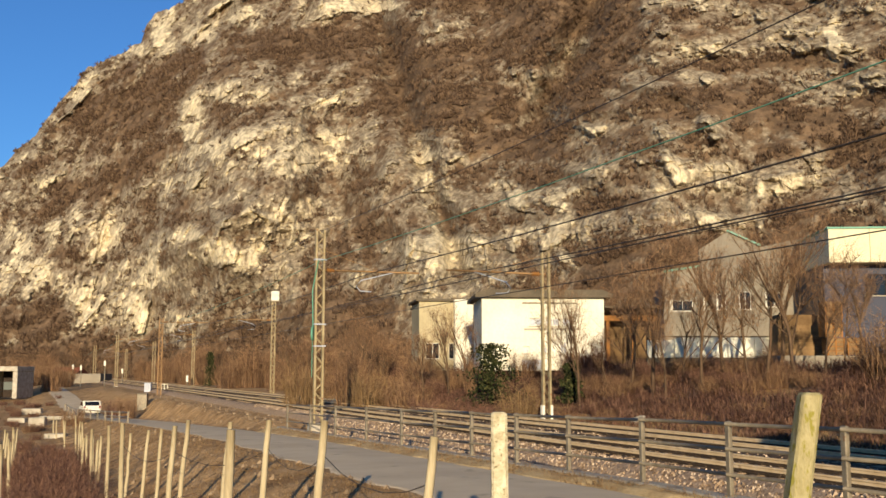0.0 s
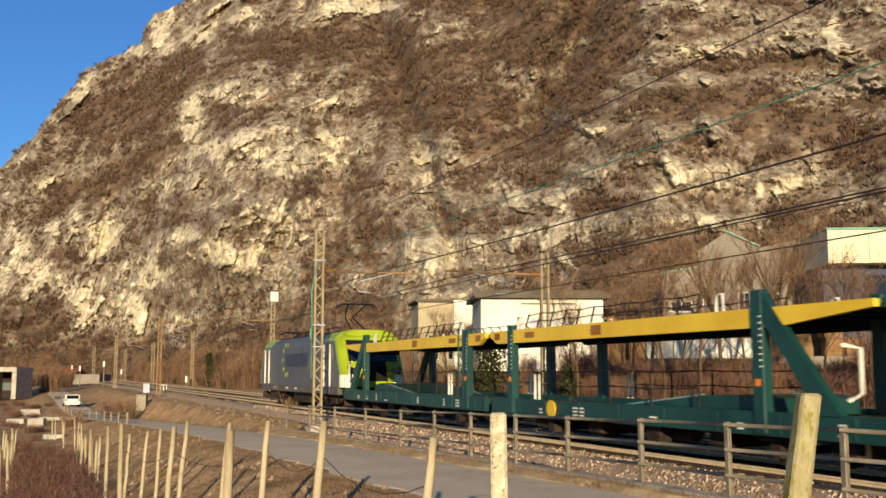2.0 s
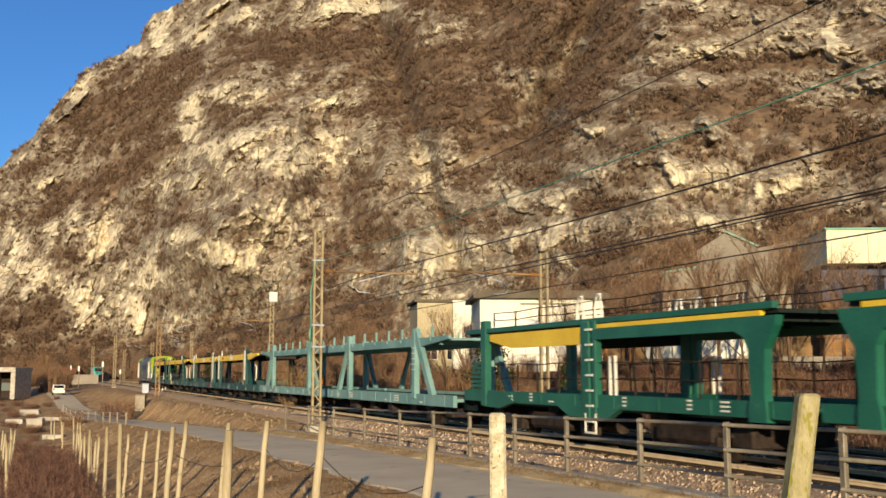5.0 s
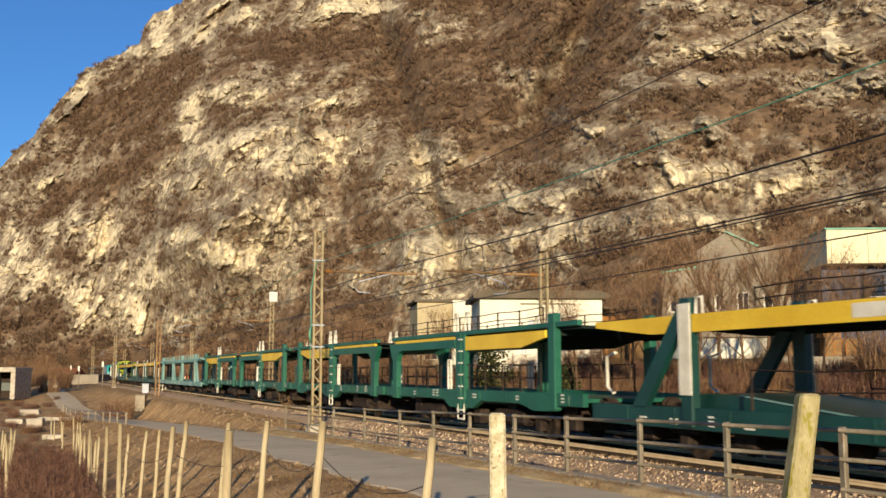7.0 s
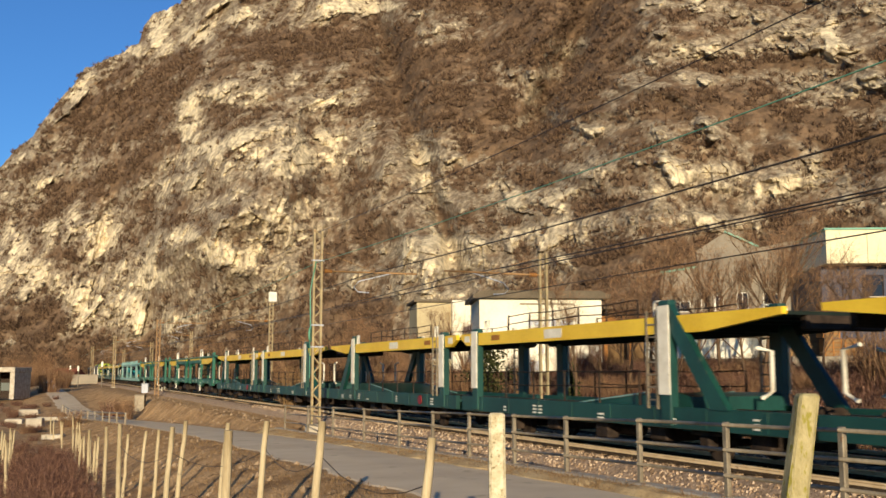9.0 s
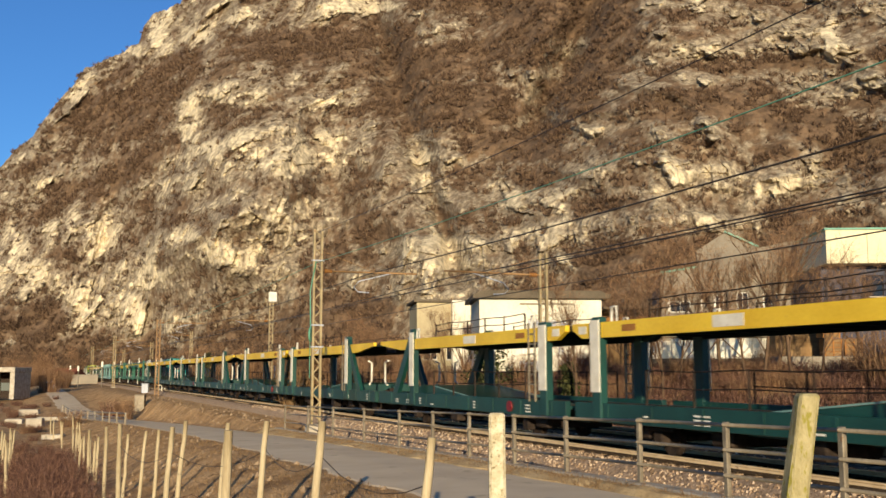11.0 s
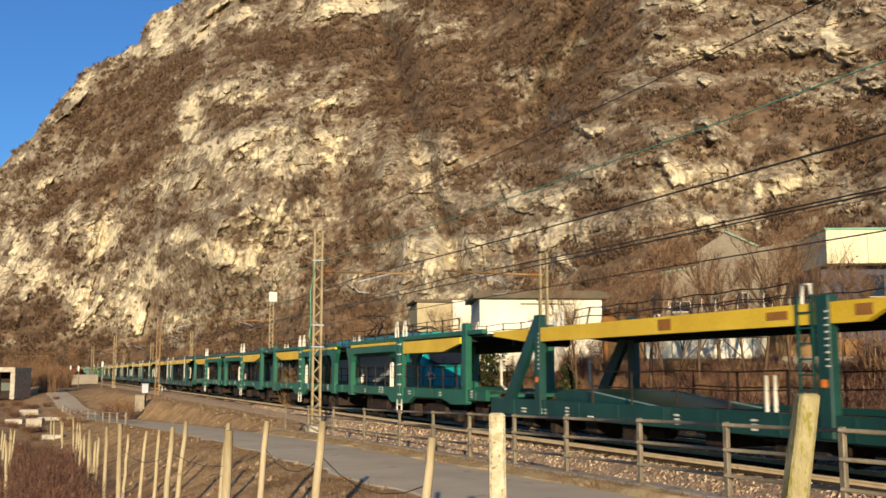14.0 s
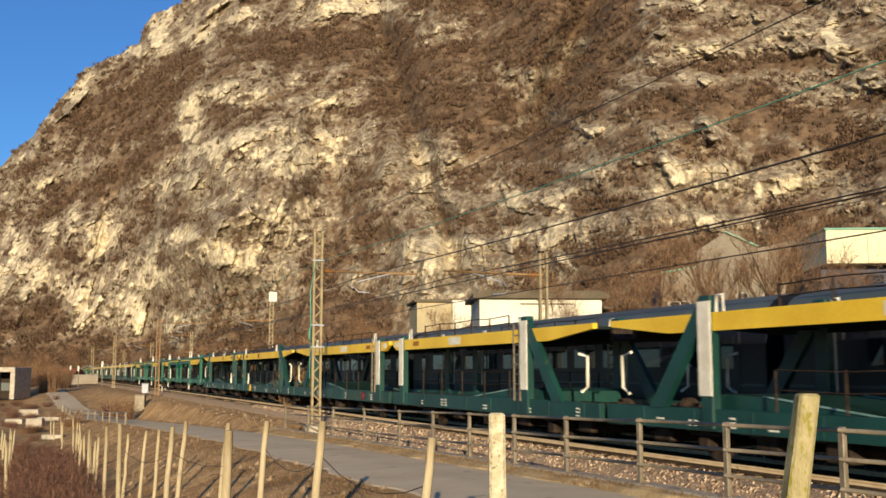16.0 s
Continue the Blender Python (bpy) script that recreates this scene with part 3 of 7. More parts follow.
def build_ballast():
    rng = np.random.default_rng(3)
    xs = np.array([9.6, 10.2, 11.2, 12.0, 12.55, 13.1, 13.5, 13.9, 14.4, 14.9, 15.4, 15.9, 16.4, 16.9, 17.4, 17.9, 18.4, 18.9, 19.4, 19.9, 20.4, 20.9, 21.4, 21.9])
    zs = np.array([-1.22, -1.18, -1.12, -0.98, -0.56] + [-0.186] * 15 + [-0.22, -0.45, -0.75, -1.15])
    ys = np.concatenate([[-70, -40, -20], np.arange(-5, 60, 0.5), np.arange(60, 160, 2.0), [200, 300, 420, 520]])
    gx, gy = np.meshgrid(xs, ys)
    gx = gx.copy()
    gx[gy[:, 0] > 47, :4] = (12.5, 12.55, 12.6, 12.7)
    gz = zs[None, :] + rng.normal(0, 0.015, gx.shape)
    v = np.stack([gx, gy, gz], -1).reshape(-1, 3)
    i = np.arange(len(v)).reshape(gx.shape)
    f = np.stack([i[:-1, :-1], i[:-1, 1:], i[1:, 1:], i[1:, :-1]], -1).reshape(-1, 4)
    bed = raw_mesh("ballast_bed", v, f.tolist(), [BALLAST, TRACKBED], True)
    mid = (gx[:-1, :-1] + gx[1:, 1:]) / 2
    # stone within the tracks is coloured darker to stand for the rails' shade
    bed.data.polygons.foreach_set("material_index", ((mid > 13.2) & (mid < 19.9)).astype(np.int32).reshape(-1))
    tagged(bed, "brown-grey crushed stone ballast under two tracks", "ballast", kind="structure")
    # loose stones on the shoulder
    n = 15000
    y = 6 + rng.random(n) ** 1.6 * 60
    x = np.where(rng.random(n) < 0.72, rng.uniform(12.0, 13.3, n), rng.uniform(13.3, 20.8, n))
    z = np.interp(x, xs, zs)
    keep = (y < 46) | (x > 12.9)
    x, y, z, n = x[keep], y[keep], z[keep], int(keep.sum())
    s = rng.uniform(0.022, 0.05, n)
    octa = np.array([(1, 0, 0), (-1, 0, 0), (0, 1, 0), (0, -1, 0), (0, 0, 1), (0, 0, -1)], float)
    tri = np.array([(0, 2, 4), (2, 1, 4), (1, 3, 4), (3, 0, 4), (2, 0, 5), (1, 2, 5), (3, 1, 5), (0, 3, 5)])
    v = octa[None] * s[:, None, None] * rng.uniform(0.6, 1.3, (n, 6, 1)) + rng.normal(0, 0.008, (n, 6, 3)) + np.stack([x, y, z], -1)[:, None]
    f = tri[None] + (np.arange(n) * 6)[:, None, None]
    st = raw_mesh("ballast_stones", v.reshape(-1, 3), f.reshape(-1, 3).tolist(), island_material("ballast_stone_pieces", srgb(106, 88, 70), srgb(158, 134, 108), srgb(208, 186, 158)))
    tagged(st, "loose angular ballast stones on the track shoulder", "stones", kind="stuff")


RAIL_OUTLINE = [(-0.075, -0.172), (0.075, -0.172), (0.075, -0.155), (0.012, -0.135), (0.011, -0.10), (0.010, -0.045), (0.036, -0.035), (0.036, -0.004), (0.028, 0.0), (-0.028, 0.0),
                (-0.036, -0.004), (-0.036, -0.035), (-0.010, -0.045), (-0.011, -0.10), (-0.012, -0.135), (-0.075, -0.155)]


def build_track(centre, name, label):
    thing = empty(name, pose(centre, 0, 0))
    tagged(thing, label, "railway track", kind="structure")
    for sx in (-0.7525, 0.7525):
        bm = bmesh.new()
        prism(bm, [(sx + x, z) for x, z in RAIL_OUTLINE], TRACK_Y0, TRACK_Y1)
        for f in bm.faces:
            f.material_index = 1 if f.calc_center_median().z < -0.101 else 0
        part("rail", bm, [STEEL_RAIL, FASTENER], thing, "rust-brown steel rail")
        bm = bmesh.new()
        box(bm, sx - 0.024, TRACK_Y0, 0.0005, sx + 0.024, TRACK_Y1, 0.003)
        part("running_surface", bm, RAIL_TOP, thing, "bright worn rail head")
    bm = bmesh.new()
    prism(bm, [(-1.2, -0.36), (1.2, -0.36), (1.2, -0.19), (0.95, -0.172), (0.5, -0.172), (0.3, -0.2), (-0.3, -0.2), (-0.5, -0.172), (-0.95, -0.172), (-1.2, -0.19)], -0.13, 0.13)
    for sx in (-0.7525, 0.7525):
        for d in (-0.12, 0.12):
            box(bm, sx + d - 0.03, -0.06, -0.172, sx + d + 0.03, 0.07, -0.135, 0.012)
    for f in bm.faces:
        f.material_index = 1 if f.calc_center_median().z > -0.171 else 0
    me = mesh_of(bm, SLEEPER)
    me.materials.append(FASTENER)
    for k in range(130):
        share("sleeper", me, thing, pose(random.uniform(-0.02, 0.02), 2 + k * 0.6, 0))
    far = bmesh.new()
    for k in range(300):
        y = 80 + k * 0.6
        box(far, -1.2, y - 0.13, -0.36, 1.2, y + 0.13, -0.18)
    tagged(part("far_sleepers", far, SLEEPER, thing), kind="stuff")


def build_railing():
    """A kerb wall and a steel railing of posts with three rails, falling with the lane."""
    ys = [4.6, 7.2, 9.85, 12.15, 14.65, 17.5, 20.0, 22.7, 25.4, 28.4, 32.0, 35.9, 40.0, 44.6]

    def base(y):
        return float(np.interp(y, [4, 10, 14.6, 17.5, 22.5, 28.3, 36, 45], [0.28, 0.19, 0.10, 0.02, -0.09, -0.23, -0.37, -0.56]))

    def xx(y):
        return float(np.interp(y, [4, 12, 17.5, 28, 36, 45], [9.15, 9.22, 9.55, 9.95, 10.05, 10.3]))
    kerb = bmesh.new()
    rows = []
    for y in np.arange(2.0, 46.5, 0.8):
        x, z, j = xx(y), base(y), random.uniform(-0.015, 0.015)
        rows.append([kerb.verts.new((x - 0.17 + j, y, z - 0.75)), kerb.verts.new((x - 0.17 + j, y, z - 0.02)), kerb.verts.new((x - 0.14 + j, y, z + j * 0.4)), kerb.verts.new((x + 0.14, y, z + j * 0.4)),
                     kerb.verts.new((x + 0.17, y, z - 0.02)), kerb.verts.new((x + 0.17, y, z - 1.6))])
    for a, b in zip(rows, rows[1:]):
        for k in range(5):
            kerb.faces.new((a[k], b[k], b[k + 1], a[k + 1]))
    for r in (rows[0], rows[-1]):
        kerb.faces.new(r)
    bmesh.ops.recalc_face_normals(kerb, faces=kerb.faces[:])
    tagged(link("kerb_wall", kerb, CONCRETE), "low weathered concrete kerb wall under the railing", "kerb", kind="structure")
    # earth verge between the lane and the kerb
    bm = bmesh.new()
    rows = []
    for y in np.arange(2.0, 46.5, 0.4):
        e = float(road_mid(y)) + ROAD_HALF - 0.12 + 0.08 * math.sin(y * 1.7)
        x1, z0, z1 = xx(y) - 0.13, float(road_z(y)) - 0.01, base(y) - 0.03
        j = [random.uniform(-0.02, 0.02) for k in range(3)]
        rows.append([bm.verts.new((e, y, z0 - 0.05)), bm.verts.new((e + 0.08, y, z0 + 0.03 + j[0])), bm.verts.new(((e + x1) / 2, y, (z0 + z1) / 2 + 0.03 + j[1])), bm.verts.new((x1, y, z1 + j[2]))])
    for p, q in zip(rows, rows[1:]):
        for k in range(3):
            bm.faces.new((p[k], p[k + 1], q[k + 1], q[k]))
    tagged(link("verge", bm, VERGE), "narrow earth verge with dry grass along the kerb", "verge", kind="structure")
    g = np.random.default_rng(12)
    n = 9000
    y = 5 + g.random(n) ** 1.3 * 40
    lo = road_mid(y) + ROAD_HALF
    hi = np.interp(y, [4, 12, 17.5, 28, 36, 45], [9.15, 9.22, 9.55, 9.95, 10.05, 10.3]) - 0.12
    u = g.random(n)
    z = (road_z(y) + 0.0) * (1 - u) + u * (np.interp(y, [4, 10, 14.6, 17.5, 22.5, 28.3, 36, 45], [0.28, 0.19, 0.10, 0.02, -0.09, -0.23, -0.37, -0.56]) - 0.04)
    foot = np.stack([lo + (hi - lo) * u, y, z], -1)
    th, h = g.uniform(0, 6.28, n), g.uniform(0.03, 0.13, n)
    tip = foot + np.stack([np.cos(th) * h * 0.8, np.sin(th) * h * 0.8, h], -1)
    side = np.stack([-np.sin(th), np.cos(th), th * 0], -1) * 0.006
    v = np.stack([foot - side, foot + side, tip], 1).reshape(-1, 3)
    tagged(raw_mesh("verge_grass", v, np.arange(n * 3).reshape(-1, 3).tolist(), MIXDRY), "short dry grass on the verge", "grass", kind="stuff")
    rail = empty("railing", pose(0, 0, 0))
    tagged(rail, "weathered galvanised steel railing with three rails beside the lane", "railing")
    for y in ys:
        bm = bmesh.new()
        x, z = xx(y), base(y)
        box(bm, x - 0.035, y - 0.05, z - 0.05, x + 0.035, y + 0.05, z + 1.05, 0.012)
        box(bm, x - 0.06, y - 0.075, z - 0.01, x + 0.06, y + 0.075, z + 0.012)
        part("post", bm, GALV, rail)
    for h in (1.01, 0.66, 0.30):
        for a, b in zip(ys, ys[1:]):
            bm = bmesh.new()
            sag = random.uniform(-0.012, 0.006)
            pts = [(xx(a) - 0.045, a, base(a) + h), (xx((a + b) / 2) - 0.05, (a + b) / 2, (base(a) + base(b)) / 2 + h + sag), (xx(b) - 0.045, b, base(b) + h)]
            tube(bm, pts, 0.027, 8)
            part("rail", bm, GALV, rail)

# ---- first train: a locomotive and car-carrier wagons on the near track ----
FRONT_0 = 7.35                     # the front's place along the track at 0 s
PACE_T, PACE_V = [0, 1.8, 2.7, 6.9, 9, 16], [26.6, 27.5, 27.8, 28.4, 28.6, 28.95]   # the train gathers speed: seconds, metres a second
MOVING = []                        # thing, place along its train, track, direction


def wheel_mesh():
    bm = bmesh.new()
    n = 20
    prof = [(-0.065, 0.40), (-0.065, 0.45), (0.06, 0.44), (0.065, 0.475), (0.09, 0.475), (0.09, 0.38), (0.03, 0.34), (0.02, 0.15), (0.08, 0.11), (0.08, 0.0)]
    rings = [[bm.verts.new((x, r * math.cos(2 * math.pi * k / n), r * math.sin(2 * math.pi * k / n))) for k in range(n)] for x, r in prof[:-1]]
    for a, b in zip(rings, rings[1:]):
        for k in range(n):
            bm.faces.new((a[k], a[(k + 1) % n], b[(k + 1) % n], b[k]))
    bm.faces.new(rings[-1])
    bm.faces.new(rings[0])
    bmesh.ops.recalc_face_normals(bm, faces=bm.faces[:])
    return mesh_of(bm, DARK)


WHEEL = wheel_mesh()


def axle(parent, y, scale=1.0):
    for s in (-1, 1):
        ob = share("wheel", WHEEL, parent, Matrix.Translation((s * 0.75, y, 0.47 * scale)) @ Matrix.Diagonal((-s, scale, scale, 1)))
    bm = bmesh.new()
    tube(bm, [(-0.75, y, 0.47 * scale), (0.75, y, 0.47 * scale)], 0.08, 8)
    for s in (-1, 1):
        box(bm, s * 0.98 - 0.12, y - 0.17, 0.47 * scale - 0.15, s * 0.98 + 0.12, y + 0.17, 0.47 * scale + 0.17, 0.03)
        box(bm, s * 1.0 - 0.05, y - 0.55, 0.47 * scale + 0.16, s * 1.0 + 0.05, y + 0.55, 0.47 * scale + 0.25, 0.02)
    part("axle", bm, DARK, parent)


def buffers(parent, y, way):
    for s in (-1, 1):
        bm = bmesh.new()
        tube(bm, [(s * 0.875, y, 1.04), (s * 0.875, y + way * 0.45, 1.04)], 0.11, 10)
        tube(bm, [(s * 0.875, y + way * 0.45, 1.04), (s * 0.875, y + way * 0.5, 1.04)], 0.24, 14)
        part("buffer", bm, DARK, parent)


def bogie(parent, y, half=1.3, scale=1.2, name="bogie"):
    bm = bmesh.new()
    for s in (-1, 1):
        prism(bm, [(y - half - 0.7, 0.62), (y - half - 0.5, 0.48), (y - half + 0.45, 0.48), (y - 0.5, 0.35), (y + 0.5, 0.35), (y + half - 0.45, 0.48), (y + half + 0.5, 0.48), (y + half + 0.7, 0.62),
                   (y + half + 0.5, 0.86), (y - half - 0.5, 0.86)], s * 1.08 - 0.07, s * 1.08 + 0.07, axis="x")
        for d in (-0.35, 0.35):
            tube(bm, [(s * 1.16, y + d, 0.5), (s * 1.16, y + d, 0.98)], 0.12, 10)
        for d in (-half, half):
            box(bm, s * 1.1 - 0.12, y + d - 0.2, 0.4, s * 1.1 + 0.14, y + d + 0.2, 0.78, 0.03)
    box(bm, -1.0, y - 0.3, 0.45, 1.0, y + 0.3, 0.8, 0.03)
    part(name, bm, DARK, parent)
    for d in (-half, half):
        axle(parent, y + d, scale)


def loco_shell(bm, half_w, y0, y1, stations, outline):
    """Loft: stations of (y, side scale, roof drop, low y shift) with one cross-section outline."""
    rings = []
    for y, sc, drop, rake in stations:
        ring = []
        for x, z in outline:
            t = max(0.0, (z - 1.7) / 2.2)
            ring.append(bm.verts.new((x * sc, y - rake * t, z - drop * max(0, (z - 3.3) / 0.6))))
        rings.append(ring)
    n = len(outline)
    for a, b in zip(rings, rings[1:]):
        for k in range(n):
            bm.faces.new((a[k], a[(k + 1) % n], b[(k + 1) % n], b[k]))
    bm.faces.new(rings[0])
    bm.faces.new(rings[-1])
    bmesh.ops.recalc_face_normals(bm, faces=bm.faces[:])


def pantograph(parent, y, raised, fold=1, mat=None):
    bm = bmesh.new()
    z0 = 4.05
    for s in (-0.5, 0.5):
        box(bm, s - 0.05, y - 0.9, z0 - 0.22, s + 0.05, y + 0.9, z0 - 0.14)
        for d in (-0.8, 0.8):
            tube(bm, [(s, y + d, z0 - 0.4), (s, y + d, z0 - 0.14)], 0.06, 8)
    knee = (0, y + fold * 1.1, z0 + (0.62 if raised else 0.1))
    head = (0, y - fold * 0.15, z0 + (1.15 if raised else 0.2))
    for s in (-0.35, 0.35):
        tube(bm, [(s, y - fold * 0.6, z0 - 0.14), (s * 0.5, knee[1], knee[2])], 0.04, 6)
        tube(bm, [(s * 0.5, knee[1], knee[2]), (s * 1.2, head[1], head[2])], 0.03, 6)
    tube(bm, [(0.15, y - fold * 0.2, z0 - 0.1), (0.1, knee[1], knee[2] - 0.08)], 0.02, 5)
    for d in (-0.2, 0.2):
        tube(bm, [(-0.95, head[1] + d, head[2] - 0.12), (-0.75, head[1] + d, head[2] + 0.05), (0.75, head[1] + d, head[2] + 0.05), (0.95, head[1] + d, head[2] - 0.12)], 0.03, 6)
    part("pantograph", bm, mat or BLACK, parent, "raised black pantograph" if raised else "folded pantograph")


def stretch_along(thing, k, wide=1.0):
    """Lengthen and widen a vehicle's body; its wheels keep their shape and move apart."""
    for ob in thing.children_recursive:
        if ob.data == WHEEL:
            ob.matrix_basis = Matrix.Translation((0, ob.matrix_basis.translation.y * (k - 1), 0)) @ ob.matrix_basis
        else:
            for v in ob.data.vertices:
                v.co.x *= wide
                v.co.y *= k


def build_locomotive():
    """Local: nose at y = +9.3, +y is the way it runs, the seen side is -x."""
    L = empty("locomotive")
    tagged(L, "grey electric locomotive with lime green cabs and roof ends", "locomotive")
    outline = [(-1.49, 1.22), (-1.49, 1.8), (-1.49, 3.30), (-1.42, 3.52), (-1.12, 3.80), (-0.6, 3.90), (0.6, 3.90), (1.12, 3.80), (1.42, 3.52), (1.49, 3.30), (1.49, 1.8), (1.49, 1.22)]

    def loft(stations, mats, pick=None, cap=True, grow=1.0):
        bm = bmesh.new()
        rings = [[bm.verts.new((x * sc * grow, y - rake * min(1.0, max(0.0, (z - 1.8) / 1.9)), z * grow if z > 3 else z)) for x, z in outline] for y, sc, rake in stations]
        n = len(outline)
        for p, q in zip(rings, rings[1:]):
            for k in range(n):
                f = bm.faces.new((p[k], p[(k + 1) % n], q[(k + 1) % n], q[k]))
                if pick:
                    f.material_index = pick(f.calc_center_median())
        if cap:
            bm.faces.new(rings[0])
            bm.faces.new(rings[-1])
        bmesh.ops.recalc_face_normals(bm, faces=bm.faces[:])
        return bm
    part("body", loft([(-8.5, 1, -1.35), (-6.0, 1, 0), (6.0, 1, 0), (8.5, 1, 1.35)], LOCOGREY), LOCOGREY, L, "plain grey side panels and roof")
    for s in (-1, 1):
        part("cab_mask", loft([(8.49 * s, 1.004, 1.35 * s), (8.80 * s, 0.985, 1.40 * s), (9.0 * s, 0.93, 1.42 * s)], LIME, lambda c: 1 if c.z < 1.8 else 0), [LIME, WHITE], L, "lime green cab mask above a white foot")
        part("cab_front", loft([(8.99 * s, 0.92, 1.42 * s), (9.12 * s, 0.86, 1.36 * s), (9.16 * s, 0.6, 1.34 * s)], LIME, lambda c: 1 if c.z < 2.3 else 0), [LIME, WHITE], L, "white cab front")
        bm = bmesh.new()
        prism(bm, [(-1.44, 3.28), (-1.47, 3.32), (-1.44, 3.54), (-1.13, 3.825), (-0.6, 3.925), (0.6, 3.925), (1.13, 3.825), (1.44, 3.54), (1.47, 3.32), (1.44, 3.28)], min(5.6 * s, 7.45 * s), max(5.6 * s, 7.45 * s))
        part("roof_panel", bm, LIME, L, "lime green roof end")
        bm = bmesh.new()
        prism(bm, [(8.70 * s, 2.42), (8.80 * s, 2.42), (8.08 * s, 3.40), (7.98 * s, 3.40)], -1.12, 1.12, axis="x")
        part("windscreen", bm, WINDOW, L, "dark raked windscreen")
        bm = bmesh.new()
        prism(bm, [(7.5 * s, 3.42), (8.12 * s, 3.42), (8.05 * s, 3.56), (7.5 * s, 3.84)], -1.16, 1.16, axis="x")
        part("visor", bm, LIME, L, "lime green roof visor")
        bm = bmesh.new()
        prism(bm, [(8.9 * s, 1.5), (9.2 * s, 1.5), (9.16 * s, 1.9), (8.80 * s, 2.42), (8.6 * s, 2.42)], -0.55, 0.55, axis="x")
        part("front_panel", bm, BLACK, L, "black centre panel")
        for x in (-1, 1):
            bm = bmesh.new()
            prism(bm, [(x * 1.2, 1.72), (x * 0.78, 1.68), (x * 0.84, 2.06), (x * 1.22, 2.2)], min(8.8 * s, 9.13 * s), max(8.8 * s, 9.13 * s))
            part("headlight", bm, WINDOW, L, "dark headlight cluster")
            bm = bmesh.new()
            box(bm, x * 1.492 - 0.012, 7.05 * s - 0.24, 2.55, x * 1.492 + 0.012, 7.05 * s + 0.24, 3.22, 0.01)
            part("side_window", bm, WINDOW, L)
            bm = bmesh.new()
            box(bm, x * 1.487 - 0.012, 6.26 * s - 0.40, 1.35, x * 1.487 + 0.012, 6.26 * s + 0.40, 3.3, 0.008)
            door = part("door", bm, LOCOGREY, L)
            for d in (-0.51, 0.51):
                bm = bmesh.new()
                tube(bm, [(x * 1.55, 6.26 * s + d, 1.25), (x * 1.55, 6.26 * s + d, 3.25)], 0.045, 8)
                part("handrail", bm, WHITE, door, "pale handrail")
            for zz in (1.9, 2.5):
                bm = bmesh.new()
                box(bm, x * 1.505 - 0.015, 6.0 * s - 0.12, zz, x * 1.505 + 0.015, 6.0 * s + 0.12, zz + 0.04)
                part("door_handle", bm, BLACK, door)
        bm = bmesh.new()
        box(bm, -1.3, 8.75 * s - 0.12, 0.35, 1.3, 8.75 * s + 0.12, 0.75, 0.05)
        prism(bm, [(8.3 * s, 0.85), (9.12 * s, 0.85), (9.08 * s, 1.22), (8.3 * s, 1.22)], -1.3, 1.3, axis="x")
        part("snow_plough", bm, DARK, L)
        buffers(L, 9.0 * s, s)
    bm = bmesh.new()
    box(bm, -1.495, -8.2, 0.86, 1.495, 8.2, 1.24, 0.03)
    for y in (-5.5, -3.6, -1.6, 0.2, 2.4, 4.0):
        box(bm, -1.51, y - 0.25, 0.92, -1.49, y + 0.25, 1.16)
    part("skirt", bm, LOCODARK, L, "dirty dark grey underframe skirt")
    bm = bmesh.new()
    box(bm, -1.1, -1.7, 0.3, 1.1, 1.7, 0.88, 0.06)
    part("transformer_box", bm, DARK, L)
    for y in (-5.2, 5.2):
        bogie(L, y, 1.3, 1.3)
    # roof gear
    bm = bmesh.new()
    for x in (-0.95, 0.95):
        tube(bm, [(x, -6.5, 3.86), (x, 6.5, 3.86)], 0.04, 6)
    for y in (-3.5, -1.5, 0.5, 2.5):
        box(bm, -0.7, y - 0.6, 3.6, 0.7, y + 0.6, 3.88, 0.04)
    for y in (-2, 0, 2, 3.6):
        tube(bm, [(-0.3, y, 3.85), (-0.3, y, 4.2)], 0.07, 8)
    tube(bm, [(-0.3, -4, 4.2), (-0.3, 5.5, 4.2)], 0.025, 6)
    part("roof_gear", bm, DARK, L)
    pantograph(L, -5.6, True, 1)
    pantograph(L, 5.3, False, -1)
    # emblem: a row of slanted plain shapes and a half ring of dots
    bm = bmesh.new()
    y = 2.05
    for k in range(8):
        w = 0.50 if k != 6 else 0.18
        prism(bm, [(y, 2.22), (y - w, 2.22), (y - w - 0.10, 2.92), (y - 0.10, 2.92)], -1.506, -1.486, axis="x")
        y -= w + 0.13
    part("emblem", bm, NAVY, L, "dark slanted emblem blocks")
    for k in range(7):
        a = radians(-112 + k * 37)
        c = (1.82 + 0.82 * math.cos(a), 2.60 + 0.86 * math.sin(a))
        bm = bmesh.new()
        tube(bm, [(-1.486, c[0], c[1]), (-1.508, c[0], c[1])], 0.13, 12)
        part("emblem_dot", bm, LIME, L, "lime green dot")
    # scrawled paint as thin bars
    bm = bmesh.new()
    for k in range(9):
        y0 = -2.2 - k * 0.3
        bar(bm, (-1.492, y0, 1.95), (-1.492, y0 - 0.2, 2.45 + 0.1 * (k % 3)), 0.035, 0.01, (1, 0, 0))
        bar(bm, (-1.492, y0 - 0.2, 2.45), (-1.492, y0 - 0.28, 2.05), 0.035, 0.01, (1, 0, 0))
    part("scrawl", bm, LOCODARK, L, "faded painted scrawl")
    # small markings
    bm = bmesh.new()
    for y, w in ((-4.6, 0.8), (-0.2, 0.7), (1.6, 0.5), (4.3, 0.5)):
        box(bm, -1.503, y - w / 2, 1.02, -1.49, y + w / 2, 1.10)
    part("marking", bm, WHITE, L)
    stretch_along(L, 1.095, 1.05)
